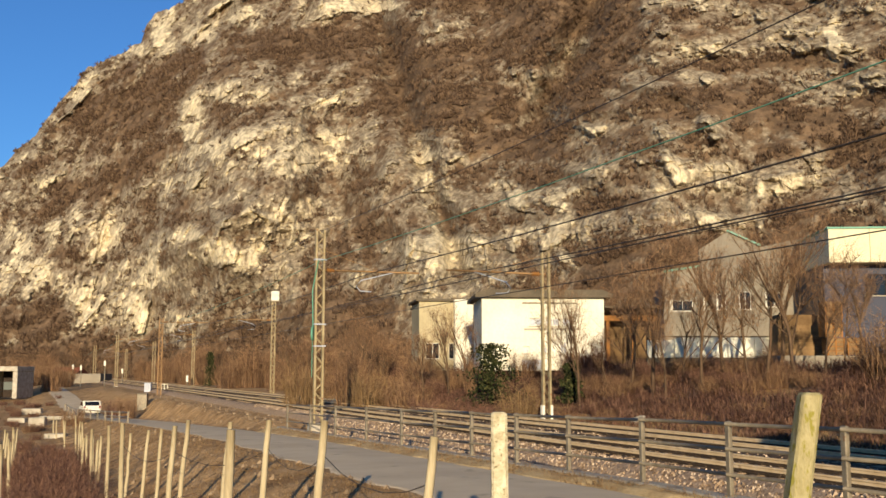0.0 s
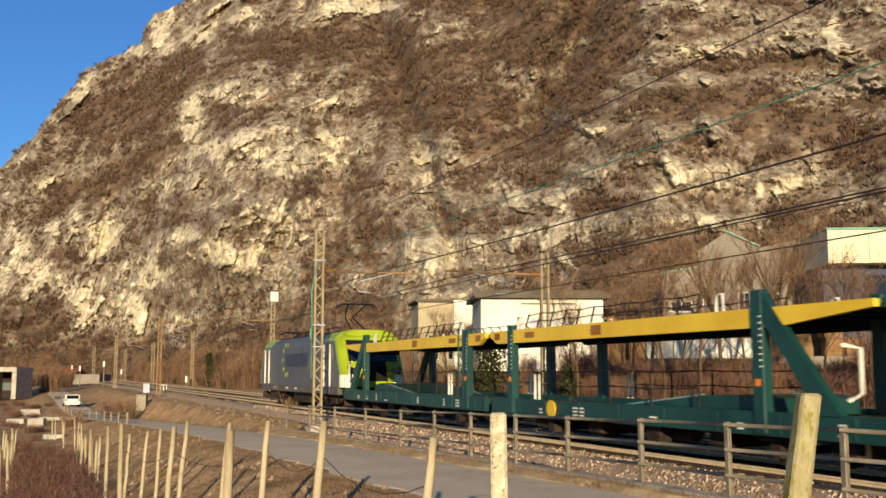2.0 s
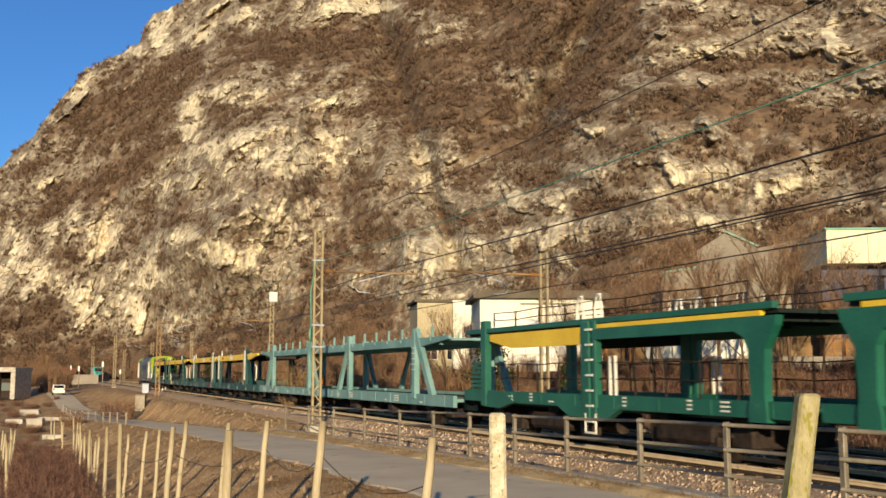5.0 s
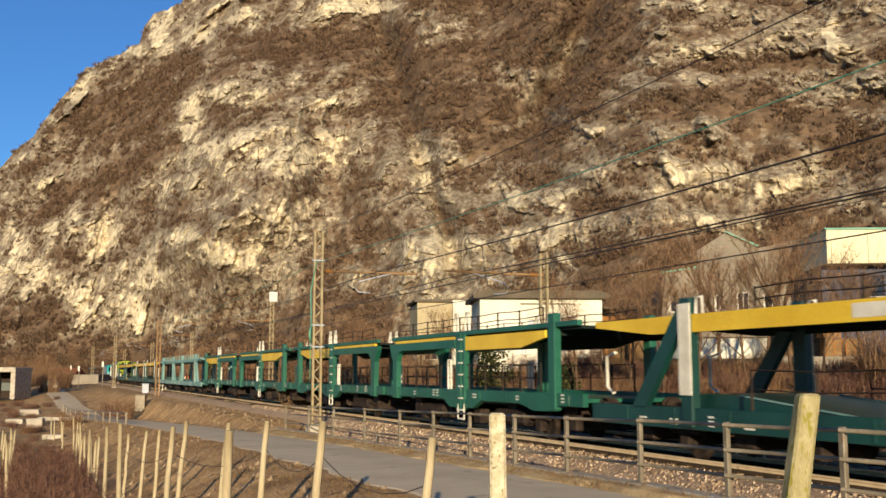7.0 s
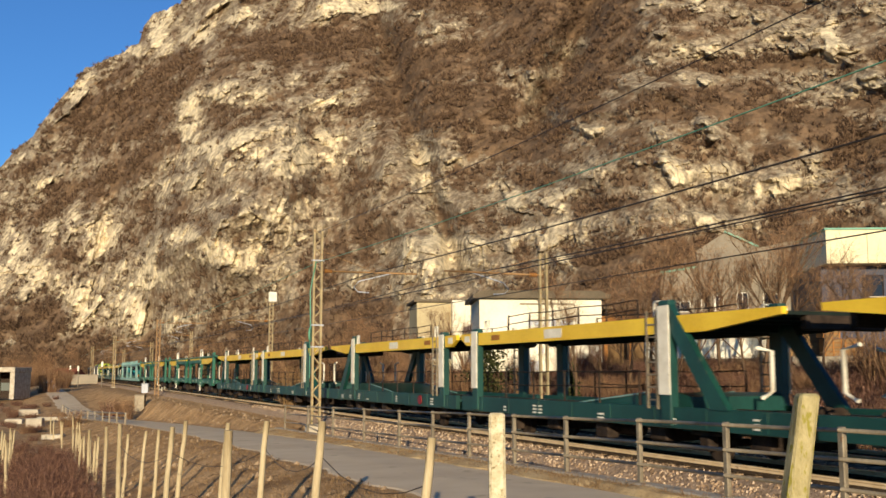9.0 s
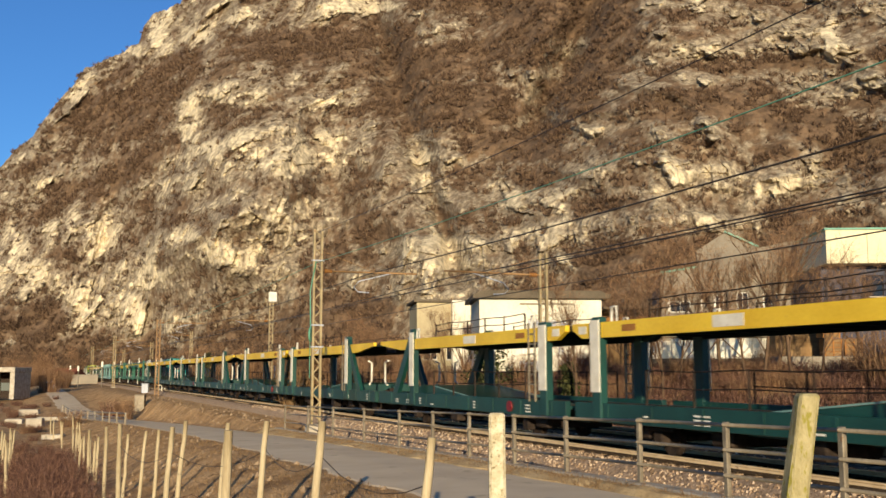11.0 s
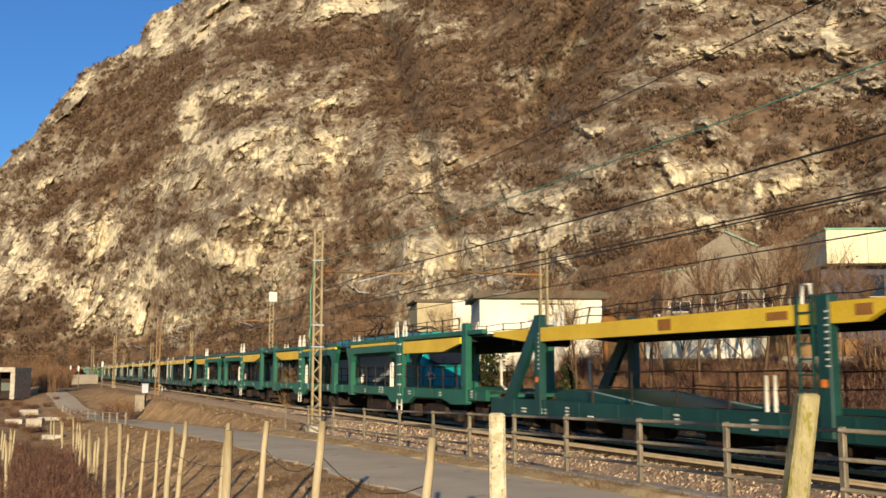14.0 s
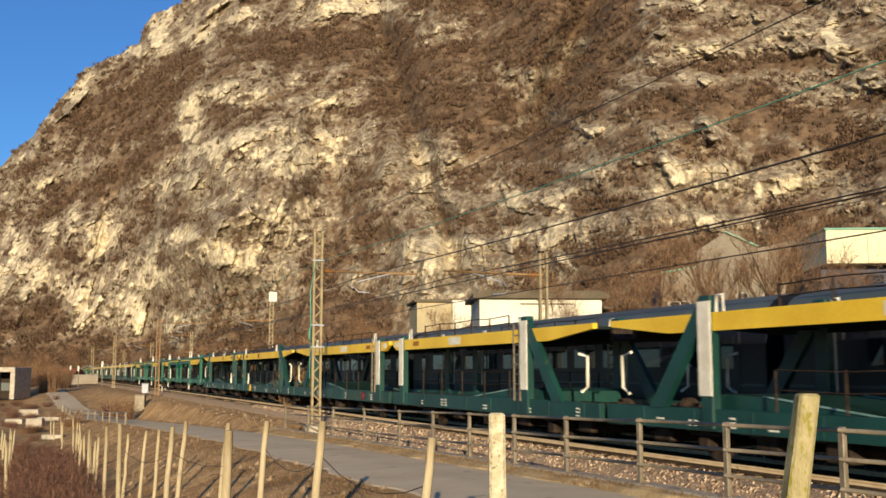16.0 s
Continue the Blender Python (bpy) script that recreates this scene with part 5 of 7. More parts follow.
def build_coach():
    C = empty("passenger_coach")
    tagged(C, "dark blue and grey passenger coach with plain doors", "railway coach", "coaches of the second train")
    outline = [(-1.44, 0.95), (-1.44, 3.2), (-1.36, 3.5), (-1.1, 3.75), (-0.6, 3.92), (0.6, 3.92), (1.1, 3.75), (1.36, 3.5), (1.44, 3.2), (1.44, 0.95)]
    bm = bmesh.new()
    prism(bm, outline, -12.9, 12.9)
    for f in bm.faces:
        c = f.calc_center_median()
        f.material_index = 1 if c.z > 3.1 else 0
    part("body", bm, [COACHDARK, COACHBLUE], C, "dark blue sides under a blue-grey roof")
    for s in (-1, 1):
        for y in np.arange(-9.5, 9.6, 1.9):
            bm = bmesh.new()
            box(bm, s * 1.445 - 0.012, y - 0.7, 2.05, s * 1.445 + 0.012, y + 0.7, 2.95, 0.01)
            part("window", bm, WINDOW, C)
        for y in (-11.4, 11.4):
            bm = bmesh.new()
            box(bm, s * 1.445 - 0.014, y - 0.5, 1.05, s * 1.445 + 0.014, y + 0.5, 3.0, 0.01)
            door = part("door", bm, COACHDARK, C, "dark plain door")
            bm = bmesh.new()
            box(bm, s * 1.465 - 0.005, y - 0.25, 2.0, s * 1.465 + 0.005, y + 0.25, 2.85)
            part("door_window", bm, WINDOW, door)
        bm = bmesh.new()
        box(bm, s * 1.443 - 0.008, -12.8, 1.55, s * 1.443 + 0.008, 12.8, 1.62)
        part("stripe", bm, COACHBLUE, C)
    bm = bmesh.new()
    box(bm, -1.2, -6.5, 0.4, 1.2, 6.5, 0.96, 0.05)
    part("underframe", bm, DARK, C)
    bm = bmesh.new()
    for y in (-13.05, 13.05):
        box(bm, -0.9, y - 0.16, 1.1, 0.9, y + 0.16, 3.3, 0.05)
    part("gangway", bm, BLACK, C)
    for y in (-9.5, 9.5):
        bogie(C, y, 1.25, 0.95)
    for s in (-1, 1):
        buffers(C, 12.8 * s, s)
    return C


def build_second_train():
    L = build_second_locomotive()
    stretch_along(L, 1.02)
    MOVING.append((L, 8.3, FAR_TRACK, 2))
    first = build_coach()
    for k in range(7):
        ob = first if k == 0 else copy_thing(first, Matrix.Identity(4))
        MOVING.append((ob, 16.6 + 13.4 + k * 26.5, FAR_TRACK, 2))


def run(t):
    """How far the first train has run since the start."""
    ts = np.linspace(0, t, 400)
    v = np.interp(ts, PACE_T, PACE_V)
    return float(((v[1:] + v[:-1]) / 2 * np.diff(ts)).sum())


def motions():
    """The first train gathers speed, the second keeps an even pace."""
    for ob, q, x, train in MOVING:
        rows = []
        for t in np.arange(0, 16.5, 1.0).tolist():
            if train == 1:
                rows.append((t, pose(x, FRONT_0 + run(t) - q, 0)))
            else:
                rows.append((t, pose(x, FRONT_2 + SPEED_2 * (t - TIME_2) + q, 0)))
        walk(ob, rows)
    for ob, rows in CARS:
        walk(ob, rows)



# ---- placing ----


def spot(bearing, depth, z=0.0):
    """A point at that many degrees right of the main view and metres ahead of the eye."""
    a = radians(YAW)
    side = depth * math.tan(radians(bearing))
    return Vector((math.sin(a) * depth + math.cos(a) * side, math.cos(a) * depth - math.sin(a) * side, z))


def gz(x, y):
    return float(ground_z(x, y))


# ---- overhead line ----


def lattice_mast(x, y, h, arm, mat, label, arm_z=6.5, w=0.34, base=None, lace=0.045):
    z0 = gz(x, y) - 0.1 if base is None else base
    M = empty("catenary_mast", pose(x, y, z0))
    tagged(M, label, "catenary mast", "catenary masts along the tracks")
    for s in (-1, 1):
        bm = bmesh.new()
        box(bm, s * w / 2 - 0.05, -0.09, 0, s * w / 2 + 0.05, 0.09, h, 0.01)
        part("upright", bm, mat, M)
    n = int(h / 0.42)
    bm = bmesh.new()
    for k in range(n):
        a, b = (-1, 1) if k % 2 else (1, -1)
        for yy in (-0.08, 0.08):
            bar(bm, (a * w / 2, yy, 0.3 + k * 0.42), (b * w / 2, yy, 0.3 + (k + 1) * 0.42 - 0.02), lace, 0.012, (0, 1, 0))
    tagged(part("lacing", bm, mat, M), kind="stuff")
    bm = bmesh.new()
    box(bm, -0.4, -0.4, -0.6, 0.4, 0.4, 0.12, 0.04)
    part("footing", bm, CONCRETE, M)
    if arm:
        za = arm_z - z0
        bm = bmesh.new()
        tube(bm, [(0, 0, za), (arm * 4.9, 0, za + 0.02)], 0.045, 8)
        A = part("cantilever", bm, MAST_BROWN, M, "brown cantilever arm")
        bm = bmesh.new()
        tube(bm, [(0, 0, min(h - 0.1, za + 1.0)), (arm * 2.9, 0, za)], 0.015, 5)
        part("stay", bm, MAST_BROWN, A)
        bm = bmesh.new()
        tube(bm, [(arm * 3.6, 0, za), (arm * 2.0, 0, za - 0.42), (arm * 1.75, 0, za - 0.7), (arm * 1.95, 0, za - 0.92), (arm * 2.5, 0, za - 0.95)], 0.03, 6)
        part("registration_arm", bm, PALEGREY, A, "pale curved registration arm")
        bm = bmesh.new()
        for k in range(4):
            tube(bm, [(arm * (0.35 + k * 0.09), 0, za), (arm * (0.40 + k * 0.09), 0, za)], 0.09, 10)
        part("insulator", bm, OCHREWOOD, A)
    return M


def build_overhead():
    m1 = lattice_mast(11.9, 45.5, 9.05, 1, MAST, "pale steel lattice catenary mast with green tensioning wheel", 6.6, 0.36, -0.55, 0.03)
    bm = bmesh.new()
    tube(bm, [(-0.34, -0.06, 4.2), (-0.26, -0.10, 4.2)], 0.34, 20)
    wheel = part("tension_wheel", bm, GREENTRIM, m1, "green tensioning wheel")
    bm = bmesh.new()
    tube(bm, [(-0.32, -0.1, 4.5), (-0.36, -0.1, 6.2), (-0.10, -0.1, 7.6)], 0.03, 6)
    tube(bm, [(-0.34, -0.1, 3.9), (-0.34, -0.1, 2.2)], 0.02, 6)
    part("tension_cable", bm, GREENTRIM, m1)
    for zz in (3.6, 4.6, 7.6):
        bm = bmesh.new()
        box(bm, -0.28, -0.12, zz, 0.3, 0.12, zz + 0.06)
        part("bracket", bm, PALEGREY, m1)
    m2 = lattice_mast(21.4, 41.2, 7.7, -1, MAST, "pale grey twin-channel catenary mast beyond the tracks", 6.35, 0.34, -0.35, 0.014)
    bm = bmesh.new()
    for s in (-1, 1):
        box(bm, s * 0.21 - 0.06, -0.10, 0.13, s * 0.21 + 0.06, 0.10, 0.75)
    part("painted_foot", bm, WHITE, m2)
    lattice_mast(21.4, 99.7, 9.4, -1, MAST, "tall lattice catenary mast with a white lamp head", 7.0, 0.34, -0.5)
    bm = bmesh.new()
    box(bm, 21.1, 99.4, 8.9, 21.9, 99.8, 9.9, 0.06)
    tagged(link("lamp_head", bm, WHITE), "white lamp box on top of a mast", "lamp")
    lattice_mast(21.4, 156, 8.7, -1, MAST, "lattice catenary mast with white equipment box", 7.5, 0.34, -0.6)
    lattice_mast(11.9, 112, 8.3, 1, MAST_BROWN, "rust-brown lattice catenary mast beside the tracks", 7.2, 0.36, -0.7)
    lattice_mast(11.9, 178, 8.6, 1, MAST, "distant lattice catenary mast beside the tracks", 7.3, 0.36, -0.6)
    lattice_mast(11.9, 252, 8.6, 1, MAST, "distant lattice catenary mast beside the tracks", 7.3, 0.5, -0.6)
    lattice_mast(21.4, 213, 8.6, -1, MAST, "distant lattice catenary mast beyond the tracks", 7.3, 0.5, -0.6)
    lattice_mast(21.4, 284, 8.6, -1, MAST, "distant lattice catenary mast beyond the tracks", 7.3, 0.5, -0.6)
    lattice_mast(11.9, -14, 9.0, 1, MAST, "pale steel lattice catenary mast beside the tracks", 6.6, 0.36, -0.55)
    stops = [-60, -14, 45.5, 112, 178, 252, 330]
    for name, x, z, sag, r, lab in (("messenger_wire", 14.4, 6.55, 0.25, 0.024, "dark messenger wire over the near track"), ("contact_wire", 14.4, 5.25, 0.02, 0.019, "thin contact wire over the near track"),
                                    ("messenger_wire", 18.45, 6.5, 0.25, 0.024, "dark messenger wire over the far track"), ("contact_wire", 18.45, 5.25, 0.02, 0.019, "thin contact wire over the far track"),
                                    ("feeder_wire", 11.9, 7.0, 0.35, 0.015, "greenish feeder wire between masts"), ("earth_wire", 11.9, 8.4, 0.35, 0.013, "thin earth wire between mast tops"),
                                    ("earth_wire", 21.4, 7.1, 0.4, 0.010, "thin earth wire between far mast tops")):
        bm = bmesh.new()
        pts = []
        for a, b in zip(stops, stops[1:]):
            for k in range(8):
                u = k / 8
                pts.append((x, a + (b - a) * u, z - sag * 4 * u * (1 - u)))
        tube(bm, pts + [(x, stops[-1], z)], r, 5)
        tagged(link(name, bm, GREENTRIM if name == "feeder_wire" else WIRE), lab, "overhead wire")


# ---- posts and stakes ----


def stake(p, top, r, lean, mat, square, label):
    a = radians(YAW)
    h = top - gz(p.x, p.y) + 0.1
    base = Vector((p.x - lean * h * math.cos(a), p.y + lean * h * math.sin(a), top - h))
    bm = bmesh.new()
    tip = Vector((lean * h, random.uniform(-0.05, 0.05), h))
    if square:
        vs = []
        for k in range(7):
            c = tip * (k / 6)
            rr = r * (1.12 - 0.14 * k / 6)
            vs.append([bm.verts.new(c + Vector((a * rr + random.uniform(-1, 1) * 0.003, b * rr + random.uniform(-1, 1) * 0.003, 0))) for a, b in
                       ((-1, -0.7), (-0.7, -1), (0.7, -1), (1, -0.7), (1, 0.7), (0.7, 1), (-0.7, 1), (-1, 0.7))])
        for a, b in zip(vs, vs[1:]):
            for k in range(8):
                bm.faces.new((a[k], a[(k + 1) % 8], b[(k + 1) % 8], b[k]))
        cap = [bm.verts.new(v.co * 1.0 + Vector((0, 0, 0.015))) for v in vs[-1]]
        for v in cap:
            v.co.x += (tip.x - v.co.x) * 0.25
            v.co.y += (tip.y - v.co.y) * 0.25
        for k in range(8):
            bm.faces.new((vs[-1][k], vs[-1][(k + 1) % 8], cap[(k + 1) % 8], cap[k]))
        bm.faces.new(cap)
    else:
        pts = [tip * (k / 5) + Vector((random.uniform(-0.012, 0.012), random.uniform(-0.012, 0.012), 0)) for k in range(6)]
        tube(bm, pts, r * 1.1, 9, 0, r * 0.88)
    ob = link("fence_post" if square else "wooden_stake", bm, mat)
    ob.matrix_basis = Matrix.Translation(base) @ Matrix.Rotation(-radians(YAW), 4, "Z")
    tagged(ob, label, "post" if square else "stake", "posts and stakes of the vineyard")


# bearing, depth, height of the top, radius, lean to the right
STAKES = [(-6.6, 13.0, 1.29, 0.055, -0.07), (-0.55, 10.2, 1.26, 0.05, -0.09), (-11.75, 12.0, 1.23, 0.058, -0.01), (-9.65, 16.0, 1.15, 0.05, -0.075), (-11.75, 20.0, 0.93, 0.05, -0.08),
          (-14.7, 18.0, 0.96, 0.05, -0.05), (-13.95, 21.5, 0.90, 0.05, -0.09), (-17.35, 21.0, 0.86, 0.05, 0.0), (-15.35, 25.5, 0.50, 0.045, -0.05), (-16.05, 26.5, 0.40, 0.045, -0.07),
          (-16.95, 28.5, 0.21, 0.045, -0.05), (-18.05, 28.0, 0.44, 0.05, -0.01), (-18.9, 32.0, 0.14, 0.05, 0.0)]


def build_stakes():
    for b, d, top, r, lean in STAKES:
        stake(spot(b, d), top, r, -lean, STAKE, False, "leaning weathered wooden vineyard stake")
    stake(spot(3.15, 7.8), 1.58, 0.062, 0.0, POSTC, True, "rough pale concrete fence post with lichen specks")
    stake(spot(19.9, 5.9), 1.765, 0.062, 0.17, POSTG, True, "leaning concrete fence post covered in yellow-green moss")
    rng = random.Random(5)
    for k in range(17):
        d = 34 + k * 2.5
        b = -18.7 - k * 0.11 + rng.uniform(-0.4, 0.4)
        p = spot(b, d)
        stake(p, gz(p.x, p.y) + rng.uniform(1.3, 1.7), 0.05, rng.uniform(-0.08, 0.04), STAKE, False, "leaning weathered wooden vineyard stake")
    for k in range(14):
        d = 22 + k * 3.0
        p = spot(-23.2 + rng.uniform(-0.3, 0.3) + 0.03 * k, d)
        stake(p, gz(p.x, p.y) + rng.uniform(1.4, 1.8), 0.045, rng.uniform(-0.05, 0.05), STAKE, False, "leaning weathered wooden vineyard stake")
    # slack wires between the nearest stakes
    pts = [spot(b, d, top - 0.45) for b, d, top, r, lean in (STAKES[1], STAKES[0], STAKES[3], STAKES[5], STAKES[7])]
    bm = bmesh.new()
    path = []
    for a, b in zip(pts, pts[1:]):
        path += [a.lerp(b, u / 5) - Vector((0, 0, 0.25 * 4 * (u / 5) * (1 - u / 5))) for u in range(5)]
    tube(bm, path + [pts[-1]], 0.006, 5)
    tagged(link("fence_wire", bm, WIRE), "slack rusty wire strung between wooden stakes", "wire")


# ---- vegetation ----


def tuft(bm_or_none, rng, n, spread, height, width, droop=0.3, lift=0.4):
    """Blades that rise and arch out of one foot; returns vertices and faces."""
    th = rng.uniform(0, 2 * np.pi, n)
    r0 = np.sqrt(rng.random(n)) * spread * 0.55
    foot = np.stack([np.cos(th) * r0, np.sin(th) * r0, np.zeros(n)], -1)
    th2 = th + rng.normal(0, 0.8, n)
    out = rng.uniform(0.1, 1.0, n) * spread * 0.7
    h = height * rng.uniform(0.4, 1.0, n)
    d1 = np.stack([np.cos(th2) * out * 0.4, np.sin(th2) * out * 0.4, h * 0.6], -1)
    d2 = np.stack([np.cos(th2) * out, np.sin(th2) * out, h * (1 - droop * rng.random(n))], -1)
    d1 += rng.normal(0, 0.05, d1.shape) * spread
    side = np.stack([-np.sin(th2 + rng.normal(0, 1, n)), np.cos(th2), rng.normal(0, 0.2, n)], -1)
    side /= np.linalg.norm(side, axis=-1, keepdims=True)
    w = (width * rng.uniform(0.6, 1.3, n))[:, None]
    v = np.stack([foot - side * w, foot + side * w, foot + d1 + side * w * 0.8, foot + d1 - side * w * 0.8, foot + d2], 1)
    base = np.arange(n)[:, None] * 5
    f = [tuple(q) for q in (base + [0, 1, 2, 3]).tolist()] + [tuple(q) for q in (base + [3, 2, 4]).tolist()]
    return v.reshape(-1, 3), f


def bush_mesh(seed, n, spread, height, width, mat, side_twigs=True):
    rng = np.random.default_rng(seed)
    v, f = tuft(None, rng, n, spread, height, width)
    if side_twigs:
        m = n * 4
        tips = v.reshape(-1, 5, 3)
        pick = rng.integers(0, n, m)
        u = rng.uniform(0.1, 1.0, (m, 1))
        p = tips[pick, 2] * (1 - u) + tips[pick, 4] * u
        d = rng.normal(0, 1, (m, 3)) * [1, 1, 0.6] + [0, 0, 0.6]
        d = d / np.linalg.norm(d, axis=1, keepdims=True) * (height * rng.uniform(0.08, 0.22, (m, 1)))
        s = np.cross(d, rng.normal(0, 1, (m, 3)))
        s = s / np.linalg.norm(s, axis=1, keepdims=True) * width * 0.55
        tv = np.stack([p - s, p + s, p + d], 1).reshape(-1, 3)
        f += [tuple(q) for q in (np.arange(m)[:, None] * 3 + [0, 1, 2] + len(v)).tolist()]
        v = np.concatenate([v, tv], 0)
    me = bpy.data.meshes.new("bush")
    me.from_pydata(v.tolist(), [], f)
    me.materials.append(mat)
    return me


def tree_meshes(seed, height, mat_twig):
    """A bare tree: tapered trunk and limbs in one mesh, fine twigs in another."""
    rng = random.Random(seed)
    bm = bmesh.new()
    tips = []

    def grow(p, way, ln, r, level):
        pts = [p]
        q, d = p.copy(), way.copy()
        steps = 4 if level < 2 else 3
        for k in range(steps):
            d = (d + Vector((rng.uniform(-1, 1), rng.uniform(-1, 1), rng.uniform(-0.2, 0.5))) * 0.16).normalized()
            q = q + d * ln / steps
            pts.append(q.copy())
        tube(bm, pts, r, 6 if level == 0 else 4, 0, r * 0.55)
        tips.extend(pts[1:] if level >= 1 else [])
        if level < 3:
            for k in range((6, 5, 4)[level]):
                u = rng.uniform(0.35, 1.0)
                i = min(int(u * steps), steps - 1)
                s = pts[i].lerp(pts[i + 1], u * steps - i)
                nd = (d + Vector((rng.uniform(-1, 1), rng.uniform(-1, 1), rng.uniform(0.0, 0.7))) * 0.85).normalized()
                grow(s, nd, ln * rng.uniform(0.45, 0.65), r * rng.uniform(0.35, 0.5), level + 1)
    grow(Vector((0, 0, -0.2)), Vector((rng.uniform(-0.1, 0.1), rng.uniform(-0.1, 0.1), 1)).normalized(), height * 0.55, height * 0.012, 0)
    trunk = mesh_of(bm, BARK)
    g = np.random.default_rng(seed)
    t = np.array([tuple(x) for x in tips])
    m = len(t) * 3
    p = t[g.integers(0, len(t), m)]
    d = g.normal(0, 1, (m, 3)) + [0, 0, 1.1]
    d = d / np.linalg.norm(d, axis=1, keepdims=True) * g.uniform(0.3, 1.1, (m, 1)) * height / 8
    s = np.cross(d, g.normal(0, 1, (m, 3)))
    s = s / np.linalg.norm(s, axis=1, keepdims=True) * 0.005 * height / 6
    v = np.stack([p - s, p + s, p + d], 1).reshape(-1, 3)
    me = bpy.data.meshes.new("twigs")
    me.from_pydata(v.tolist(), [], (np.arange(m)[:, None] * 3 + [0, 1, 2]).tolist())
    me.materials.append(mat_twig)
    return trunk, me


def evergreen_mesh(seed, h, w):
    g = np.random.default_rng(seed)
    n = 2600
    z = g.random(n) ** 0.8
    th = g.uniform(0, 2 * np.pi, n)
    r = w * (1 - 0.6 * z) * np.sqrt(g.random(n)) * (0.7 + 0.4 * np.sin(z * 17 + 2 * th) + 0.2 * np.sin(5 * th))
    p = np.stack([np.cos(th) * r, np.sin(th) * r, 0.1 + z * h], -1)
    d = g.normal(0, 1, (n, 3)) + [0, 0, 0.3]
    d = d / np.linalg.norm(d, axis=1, keepdims=True) * 0.18
    s = np.cross(d, g.normal(0, 1, (n, 3)))
    s = s / np.linalg.norm(s, axis=1, keepdims=True) * 0.06
    v = np.stack([p, p + d * 0.5 + s, p + d, p + d * 0.5 - s], 1).reshape(-1, 3)
    me = bpy.data.meshes.new("leaves")
    me.from_pydata(v.tolist(), [], np.arange(n * 4).reshape(-1, 4).tolist())
    me.materials.append(island_material("evergreen_leaves", srgb(26, 32, 18), srgb(48, 53, 29), srgb(86, 84, 50)))
    return me


def build_vegetation():
    rng = random.Random(21)
    kinds = [(bush_mesh(1, 260, 1.3, 2.2, 0.012, MIXTWIG), "brown leafless shrub on the railway bank"), (bush_mesh(2, 300, 1.7, 1.5, 0.012, MIXTWIG), "low tangled brown shrub on the railway bank"),
             (bush_mesh(3, 240, 1.0, 3.2, 0.014, MIXTWIG), "tall upright leafless shrub beside the railway"), (bush_mesh(4, 320, 1.6, 1.6, 0.012, MIXRED), "low reddish-brown bramble thicket beside the railway"),
             (bush_mesh(5, 260, 1.1, 2.6, 0.013, MIXDRY), "ochre-brown upright shrub with dry stalks")]

    def bush(x, y, s, k=None):
        me, lab = kinds[rng.choice((0, 0, 1, 2, 3, 3, 0)) if k is None else k]
        ob = new("shrub", me)
        ob.matrix_basis = Matrix.Translation((x, y, gz(x, y) - 0.05)) @ Matrix.Rotation(rng.uniform(0, 6.28), 4, "Z") @ Matrix.Diagonal((s, s, s * rng.uniform(0.8, 1.2), 1))
        tagged(ob, lab, "shrub", "shrubs along the railway")
    # the bank beyond the tracks: low brambles on the near bank, thicker and taller further along
    for k in range(165):
        y = 20 + 95 * rng.random() ** 1.3
        lane = rng.random()
        near = y < 62
        x = (26.5 + lane * 9) if near else (24.2 + lane * 12)
        bush(x, y, rng.uniform(0.35, 0.75) + 0.25 * lane if near else rng.uniform(0.7, 1.15) + 0.5 * lane, rng.choice((0, 1, 1, 3, 3)) if near else None)
    for k in range(56):
        bush(rng.uniform(22.9, 27.5), rng.uniform(20, 58), rng.uniform(0.2, 0.4), rng.choice((1, 3, 1)))
    for k in range(20):
        bush(rng.uniform(36, 48), rng.uniform(22, 60), rng.uniform(0.5, 0.9), rng.choice((0, 1, 3)))
    # the far belt, joined
    fv, ff, off = [], [], 0
    for k in range(230):
        if k < 150:
            x, y, s = 23.5 + rng.random() * 25, 105 + 190 * rng.random(), rng.uniform(1.4, 2.6)
        else:
            x, y, s = rng.uniform(-40, 6), rng.uniform(170, 300), rng.uniform(1.3, 2.6)
        me = kinds[rng.choice((0, 0, 1, 2, 3))][0]
        co = np.empty(len(me.vertices) * 3)
        me.vertices.foreach_get("co", co)
        a = rng.uniform(0, 6.28)
        co = co.reshape(-1, 3) @ np.array([[math.cos(a), math.sin(a), 0], [-math.sin(a), math.cos(a), 0], [0, 0, 1]]) * [s, s, s * 1.1] + [x, y, gz(x, y) - 0.1]
        fv.append(co)
        ff += [tuple(i + off for i in p.vertices) for p in me.polygons]
        off += len(co)
    tagged(raw_mesh("shrub_belt", np.concatenate(fv), ff, MIXTWIG), "distant belt of bare brown shrubs along the line", "shrubs", kind="stuff")
    for b, d, s, k in ((-4.2, 60, 1.7, 4), (-3.2, 62, 1.6, 0), (-5.2, 64, 1.5, 2), (-7.8, 60, 1.5, 4), (-2.2, 58, 1.5, 0), (-0.5, 55, 1.3, 3), (1.2, 52, 1.2, 3), (2.6, 50, 1.2, 3), (4.4, 48, 1.3, 4), (24.5, 42, 1.5, 1), (23.7, 43, 1.5, 0),
                       (-17.7, 95, 1.2, 3), (-17.2, 90, 1.0, 0), (-19.9, 84, 0.9, 1)):
        p = spot(b, d)
        bush(p.x, p.y, s, k)
    trees = [tree_meshes(40 + k, h, MIXTWIG) for k, h in enumerate((6.5, 5.2, 7.5, 4.5))]

